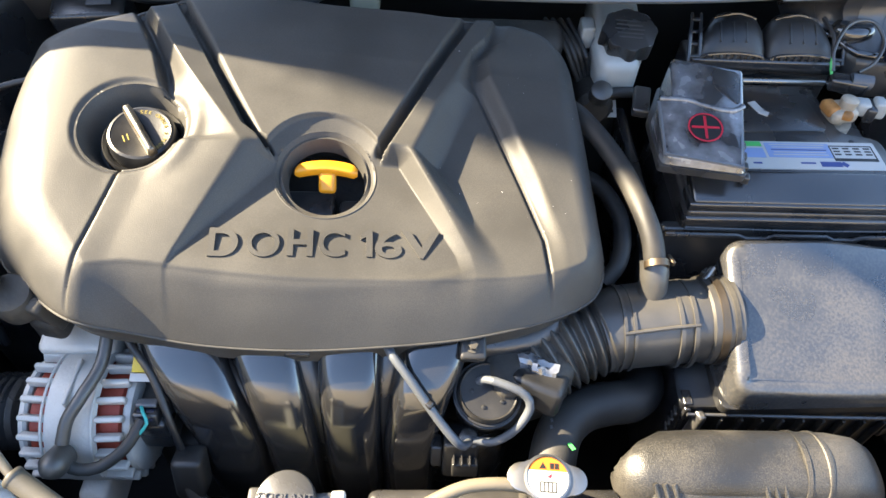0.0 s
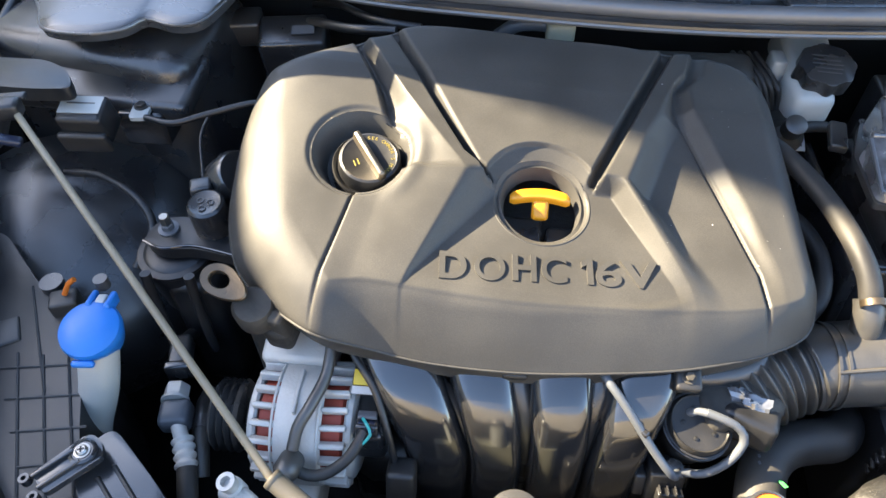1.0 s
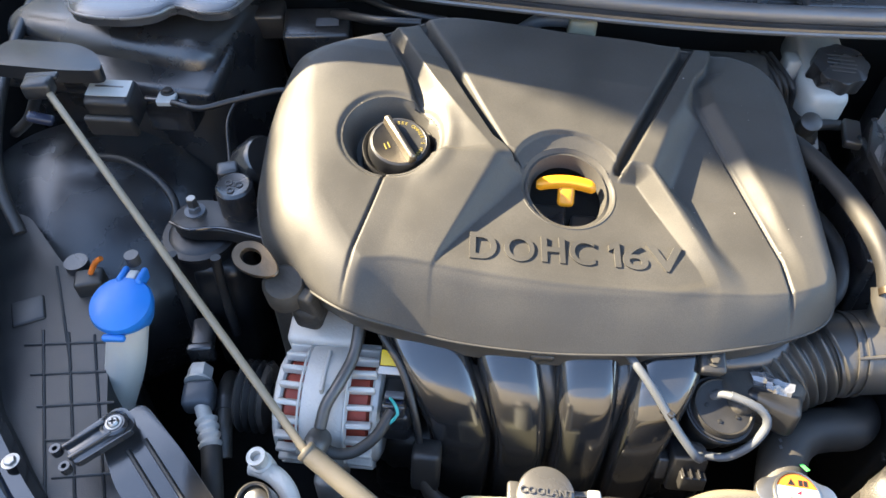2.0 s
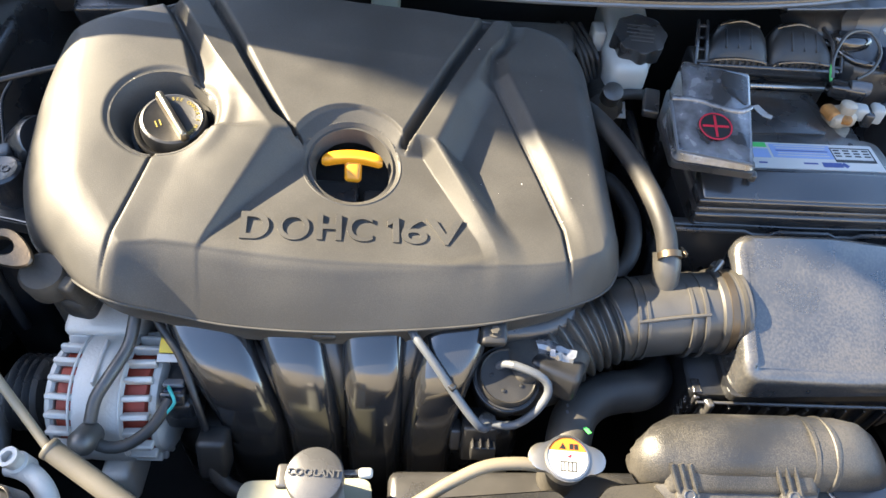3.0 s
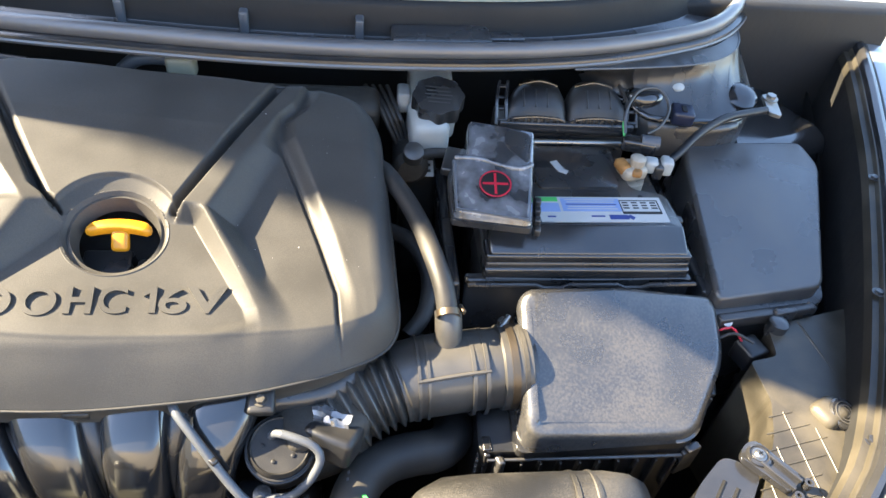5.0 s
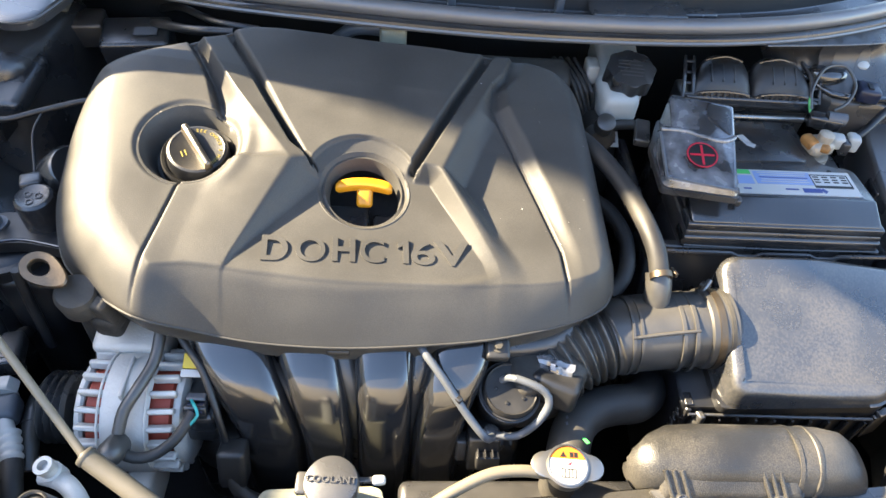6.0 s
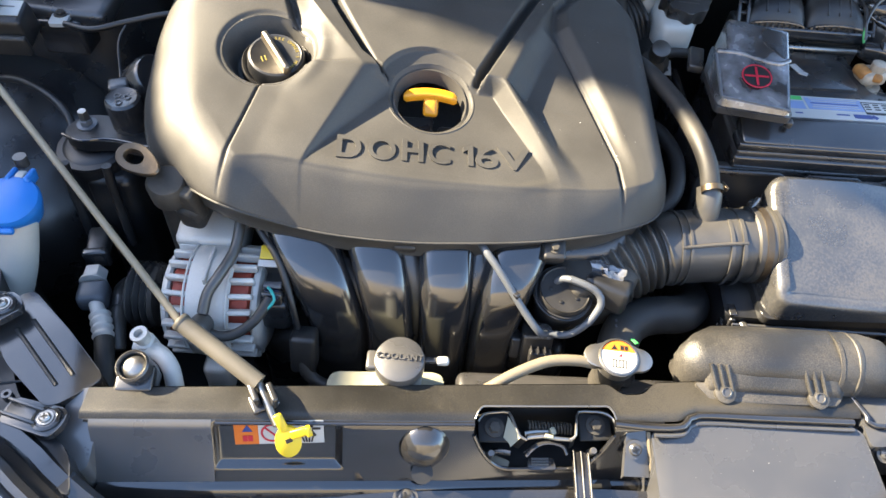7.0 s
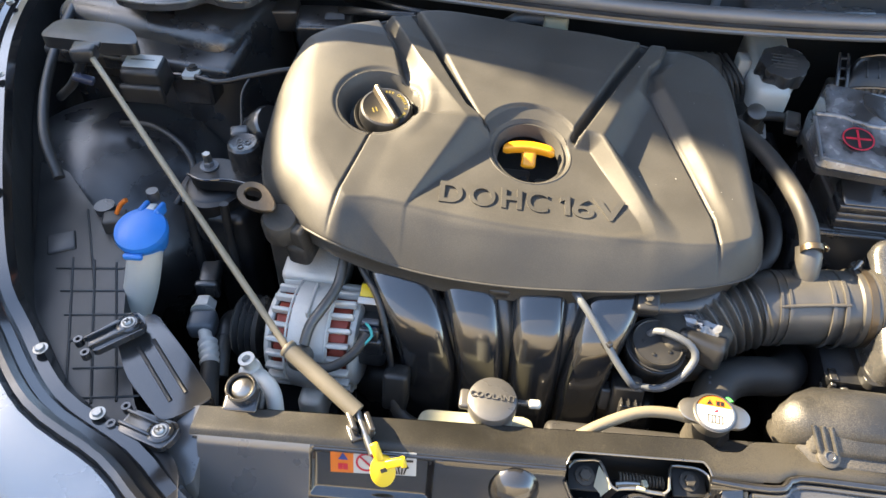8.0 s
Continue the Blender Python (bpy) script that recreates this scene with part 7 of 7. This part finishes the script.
part("hinge_pin", lathe([(0.007, 0), (0.007, 0.012)], (-0.553, 0.380, 0.846), (0, 0, 1), 14), GREYRUB, washer)

# ---- engine mount and lifting eye ----
mount = thing("engine_mount", "black engine mount with bolt and round rubber cap", "engine mount", (-0.53, 0.49, 0.60))
part("cushion", lathe([(0.038, -0.08), (0.042, -0.02), (0.042, -0.006), (0.038, 0.0), (0.030, 0.004), (0.016, 0.004)], (-0.533, 0.482, 0.790), (0, -0.1, 1), 44), LAMPBOX, mount)
part("plate", lathe([(0.043, 0), (0.0435, 0.002), (0.043, 0.004), (0.038, 0.005)], (-0.533, 0.482, 0.786), (0, -0.1, 1), 44), LAMPBOX, mount)
part("arm", prism(round_outline([(-0.562, 0.474), (-0.555, 0.505), (-0.530, 0.514), (-0.470, 0.502), (-0.430, 0.486), (-0.432, 0.452), (-0.50, 0.466), (-0.535, 0.460)], 0.014, 4), 0.797, 0.812, 0.004), LAMPBOX, mount)
part("arm_lip", tube([(-0.560, 0.472, 0.8125), (-0.535, 0.4625, 0.8125), (-0.500, 0.4685, 0.8125), (-0.440, 0.4560, 0.8125)], 0.0018, 8), GLOSS, mount)
bolt(mount, (-0.537, 0.492, 0.812), (0, -0.05, 1), 0.0075, 0.010, GREYTUBE, washer=1.6)
part("stud", lathe([(0.0062, 0), (0.0062, 0.012), (0.0052, 0.014)], (-0.537, 0.492, 0.820), (0, -0.05, 1), 6), STEEL, mount)
part("damper", lathe([(0.0225, -0.045), (0.0215, -0.002), (0.0205, 0.004), (0.0175, 0.0065), (0.016, 0.0058), (0.002, 0.0058)], (-0.485, 0.497, 0.848), (0, -0.1, 1), 36), BLACK, mount, "round black rubber cap")
for k, (dx, dy) in enumerate(((-0.006, 0.003), (0.006, 0.001), (-0.001, -0.008))):
    part("cap_mark", lathe([(0.0030, 0), (0.0042, 0), (0.0042, 0.0008), (0.0030, 0.0008)], (-0.485 + dx, 0.4963 + dy, 0.8539 + 0.1 * dy), (0, -0.1, 1), 16), GREYPL, mount)
part("leg", rbox((0.06, 0.06, 0.20), (-0.51, 0.47, 0.67), (0, 0, 0), 0.012), LAMPBOX, mount)
for x in (-0.548, -0.498):
    part("stay", tube([(x, 0.435, 0.80), (x, 0.43, 0.76), (x + 0.004, 0.42, 0.68)], 0.006, 10), LAMPBOX, mount)
hook = thing("lifting_eye", "cast lifting eye at the corner of the engine", "lifting eye", (-0.42, 0.38, 0.80))
eye_pose = Matrix.Translation((-0.429, 0.381, 0.866)) @ pose(0, 0, 0, 18, 10, -22)
outer, inner = [], []
for k in range(40):
    a = 2 * math.pi * k / 40
    tail = 0.012 * max(0, math.cos(a + 0.2)) ** 3
    outer.append(((0.0205 + tail) * math.cos(a), (0.0165 + 0.3 * tail) * math.sin(a)))
    inner.append((0.0105 * math.cos(a), 0.0078 * math.sin(a)))
rings = [[(x * g, y * g, z) for x, y in line] for line, g, z in ((inner, 1.0, -0.003), (outer, 0.97, -0.003), (outer, 1.0, -0.001), (outer, 1.0, 0.002), (outer, 0.95, 0.0035), (inner, 1.12, 0.0035), (inner, 1.0, 0.002), (inner, 1.0, -0.003))]
eye_bm = loft(rings)
bmesh.ops.delete(eye_bm, geom=[f for f in eye_bm.faces if len(f.verts) > 8], context="FACES_ONLY")
part("eye", moved(eye_bm, eye_pose), BRONZE, hook)
part("shank", lathe([(0.021, -0.03), (0.0215, -0.004), (0.018, 0.001), (0.004, 0.001)], (-0.397, 0.368, 0.848), (0.1, -0.3, 1), 28), DARKCAST, hook)
part("web", rbox((0.050, 0.016, 0.050), (-0.388, 0.372, 0.818), (14, 0, -20), 0.005), DARKCAST, hook)
part("foot", rbox((0.030, 0.04, 0.035), (-0.378, 0.380, 0.797), (10, 0, -10), 0.008), DARKCAST, hook)
part("timing_case", rbox((0.05, 0.22, 0.34), (-0.405, 0.50, 0.65), (0, 0, 0), 0.015), DARKCAST, hook)

# ---- air conditioning pipes ----
ac = thing("air_conditioning_pipe", "aluminium air conditioning pipe with service port", "pipe", (-0.39, 0.22, 0.70))
part("port", lathe([(0.0115, -0.02), (0.0120, 0.0), (0.0095, 0.002), (0.0090, 0.010), (0.0105, 0.012), (0.0105, 0.018), (0.006, 0.018), (0.005, 0.010)], (-0.397, 0.225, 0.764), (-0.15, -0.1, 1), 28), CAST, ac)
part("pipe", tube([(-0.410, 0.226, 0.750), (-0.395, 0.222, 0.752), (-0.376, 0.212, 0.756), (-0.360, 0.196, 0.752), (-0.352, 0.176, 0.735), (-0.350, 0.165, 0.70)], 0.0105, 18), CAST, ac)
cap_a = thing("service_cap", "round black service cap over a steel plug", "cap", (-0.382, 0.172, 0.76))
part("socket", lathe([(0.0185, -0.03), (0.0185, 0.010), (0.0165, 0.012), (0.0150, 0.010), (0.0150, 0.002)], (-0.382, 0.174, 0.792), (0, -0.25, 1), 36), BLACK, cap_a)
part("dome", lathe([(0.0150, 0.0), (0.0125, 0.005), (0.007, 0.008), (0.001, 0.009)], (-0.382, 0.174, 0.794), (0, -0.25, 1), 32), STEEL, cap_a, "bare steel dome")
part("block", rbox((0.042, 0.032, 0.03), (-0.382, 0.168, 0.772), (10, 0, 4), 0.004), SATIN, cap_a)
for holder, base in ((cap_a, (-0.382, 0.172, 0.770)), (ac, (-0.385, 0.205, 0.750))):
    for piece in holder.children:
        piece.data.transform(Matrix.Translation(base) @ Matrix.Scale(0.84, 4) @ Matrix.Translation(-Vector(base)))
hose_a = thing("air_conditioning_hose", "black hose with crimped aluminium joints", "hose", (-0.50, 0.33, 0.60))
part("plug", rbox((0.024, 0.050, 0.024), (-0.521, 0.392, 0.702), (0, 0, 12), 0.005), BLACK, hose_a)
part("plug_collar", rbox((0.030, 0.012, 0.028), (-0.517, 0.374, 0.702), (0, 0, 12), 0.004), SATIN, hose_a)
part("upper_hose", tube([(-0.530, 0.47, 0.65), (-0.528, 0.43, 0.688), (-0.524, 0.408, 0.700)], 0.008, 14), RUBBER, hose_a)
part("hex_nut", lathe([(0.0125, 0), (0.0140, 0.002), (0.0140, 0.014), (0.0125, 0.016)], (-0.511, 0.354, 0.702), (0.16, -1, 0), 6), CAST, hose_a)
part("washer_ring", lathe([(0.0155, 0), (0.0155, 0.003)], (-0.508, 0.337, 0.702), (0.16, -1, 0), 28), CAST, hose_a)
part("fitting", rbox((0.034, 0.032, 0.026), (-0.502, 0.319, 0.699), (0, 0, 10), 0.007), GREYTUBE, hose_a)
part("neck", tube([(-0.496, 0.308, 0.700), (-0.489, 0.297, 0.700), (-0.484, 0.289, 0.699)], 0.0080, 16), CAST, hose_a)
def crimp_r(u):
    return 0.0108 + 0.0014 * math.cos(2 * math.pi * 3.5 * u)
part("crimp", tube(smooth_line([(-0.485, 0.291, 0.699), (-0.478, 0.277, 0.698), (-0.471, 0.261, 0.696)], 0.001), crimp_r, 24, smooth=False), CAST, hose_a)
part("lower_hose", tube([(-0.471, 0.262, 0.696), (-0.464, 0.240, 0.692), (-0.458, 0.215, 0.680), (-0.456, 0.19, 0.655)], 0.0108, 18), RUBBER, hose_a)
part("side_pipe", tube([(-0.494, 0.375, 0.650), (-0.484, 0.341, 0.676), (-0.472, 0.296, 0.680), (-0.466, 0.265, 0.668)], 0.0100, 18), GREYRUB, hose_a)
part("side_joint", lathe([(0.0118, 0), (0.0118, 0.016)], (-0.480, 0.328, 0.679), (0.25, -1, 0.05), 20), GREYPL, hose_a)

# ---- left side: relay, earth lead, wiring, bits at the bulkhead ----
relay = thing("relay_box", "black relay box with pale label on the inner wing", "relay", (-0.69, 0.64, 0.84))
part("body", rbox((0.056, 0.042, 0.045), (-0.663, 0.612, 0.868), (12, 0, 2), 0.006), LAMPBOX, relay)
part("lip", rbox((0.060, 0.010, 0.030), (-0.663, 0.589, 0.852), (12, 0, 2), 0.004), LAMPBOX, relay)
# The milky tone also stands for sunlight on this label.
part("label", rbox((0.050, 0.026, 0.001), (-0.663, 0.610, 0.8915), (12, 0, 2), 0), MILKY, relay, "pale label with sunlight put into its tone")
part("label_line", rbox((0.034, 0.0016, 0.0006), (-0.663, 0.612, 0.8928), (12, 0, 2), 0), GREYPL, relay)
part("tab", rbox((0.03, 0.02, 0.01), (-0.655, 0.605, 0.848), (18, 0, 4), 0.003), BLACK, relay)
lug_l = thing("earth_lug", "zinc earth lug bolted to the inner wing", "cable lug", (-0.609, 0.64, 0.86))
part("tongue", prism(round_outline([(-0.622, 0.655), (-0.600, 0.658), (-0.596, 0.622), (-0.618, 0.620)], 0.005), 0.862, 0.867, 0.001), MILKY, lug_l)
bolt(lug_l, (-0.610, 0.644, 0.867), (0, 0, 1), 0.006, 0.005, DARKCAST)
part("bracket", rbox((0.06, 0.05, 0.05), (-0.615, 0.66, 0.835), (0, 0, 0), 0.006), SATIN, lug_l)
for name, label, pts, r in (
        ("earth_lead", "black earth lead to the engine", [(-0.598, 0.624, 0.866), (-0.560, 0.616, 0.866), (-0.520, 0.632, 0.870), (-0.470, 0.65, 0.875), (-0.43, 0.66, 0.87)], 0.0040),
        ("wing_harness", "black harness along the inner wing", [(-0.86, 0.95, 0.92), (-0.835, 0.75, 0.90), (-0.80, 0.60, 0.875), (-0.755, 0.49, 0.85), (-0.72, 0.44, 0.81)], 0.007),
        ("thin_lead", "thin lead down to the engine mount", [(-0.520, 0.632, 0.868), (-0.522, 0.60, 0.86), (-0.512, 0.560, 0.84), (-0.505, 0.535, 0.83)], 0.002),
        ("bulkhead_hose", "black heater hose at the bulkhead", [(-0.46, 0.86, 0.86), (-0.42, 0.80, 0.90), (-0.36, 0.745, 0.925), (-0.30, 0.735, 0.93)], 0.006),
        ("bulkhead_hose", "black heater hose at the bulkhead", [(-0.44, 0.88, 0.88), (-0.39, 0.82, 0.915), (-0.33, 0.76, 0.93), (-0.27, 0.745, 0.93)], 0.005),
        ("inner_wing_hose", "black hose curving over the wheel arch", [(-0.72, 0.60, 0.79), (-0.66, 0.585, 0.80), (-0.61, 0.56, 0.79), (-0.585, 0.53, 0.77), (-0.60, 0.49, 0.74)], 0.0052)):
    w = thing(name, label, "hose" if "hose" in name else "cable", pts[0])
    part("sheath", tube(pts, r, 12), LAMPBOX, w)
box_l = thing("wiring_connector", "black wiring connectors at the bulkhead", "connector", (-0.46, 0.79, 0.80))
part("body", rbox((0.09, 0.06, 0.06), (-0.452, 0.80, 0.862), (10, 0, 8), 0.006), BLACK, box_l)
part("pale_tag", rbox((0.03, 0.016, 0.001), (-0.435, 0.79, 0.8935), (10, 0, 8), 0), GREYTUBE, box_l)
part("plug", rbox((0.05, 0.04, 0.04), (-0.53, 0.83, 0.87), (10, 0, 8), 0.005), BLACK, box_l)
post_l = thing("bulkhead_post", "dusty pale post at the bulkhead", "bracket", (-0.555, 0.79, 0.80))
part("post", rbox((0.035, 0.03, 0.18), (-0.565, 0.83, 0.86), (0, 0, 0), 0.008), TANTUBE, post_l)
conn = thing("sensor_plug", "black sensor plug with round canister behind the mount", "sensor", (-0.47, 0.54, 0.80))
part("canister", lathe([(0.030, -0.04), (0.032, 0.0), (0.028, 0.006)], (-0.468, 0.560, 0.838), (0.7, -0.2, 0.6), 30), SATIN, conn)
part("plug", rbox((0.024, 0.022, 0.026), (-0.506, 0.535, 0.834), (0, 0, 20), 0.004), BLACK, conn)
pipe_w = thing("heater_pipe", "pale metal pipe stub with clamp behind the engine", "pipe", (-0.18, 0.78, 0.86))
part("pipe", tube([(-0.175, 0.775, 0.905), (-0.155, 0.772, 0.922), (-0.135, 0.772, 0.926), (-0.112, 0.770, 0.926)], 0.009, 14), GREYTUBE, pipe_w)
part("clamp", rbox((0.036, 0.024, 0.028), (-0.098, 0.764, 0.922), (0, 0, 0), 0.006), CREAM, pipe_w)
shield = thing("heat_shield", "stained metal heat shield behind the engine", "heat shield", (-0.05, 0.76, 0.82))
part("sheet", rbox((0.36, 0.05, 0.06), (-0.03, 0.765, 0.862), (20, 0, 0), 0.015), DARKCAST, shield)
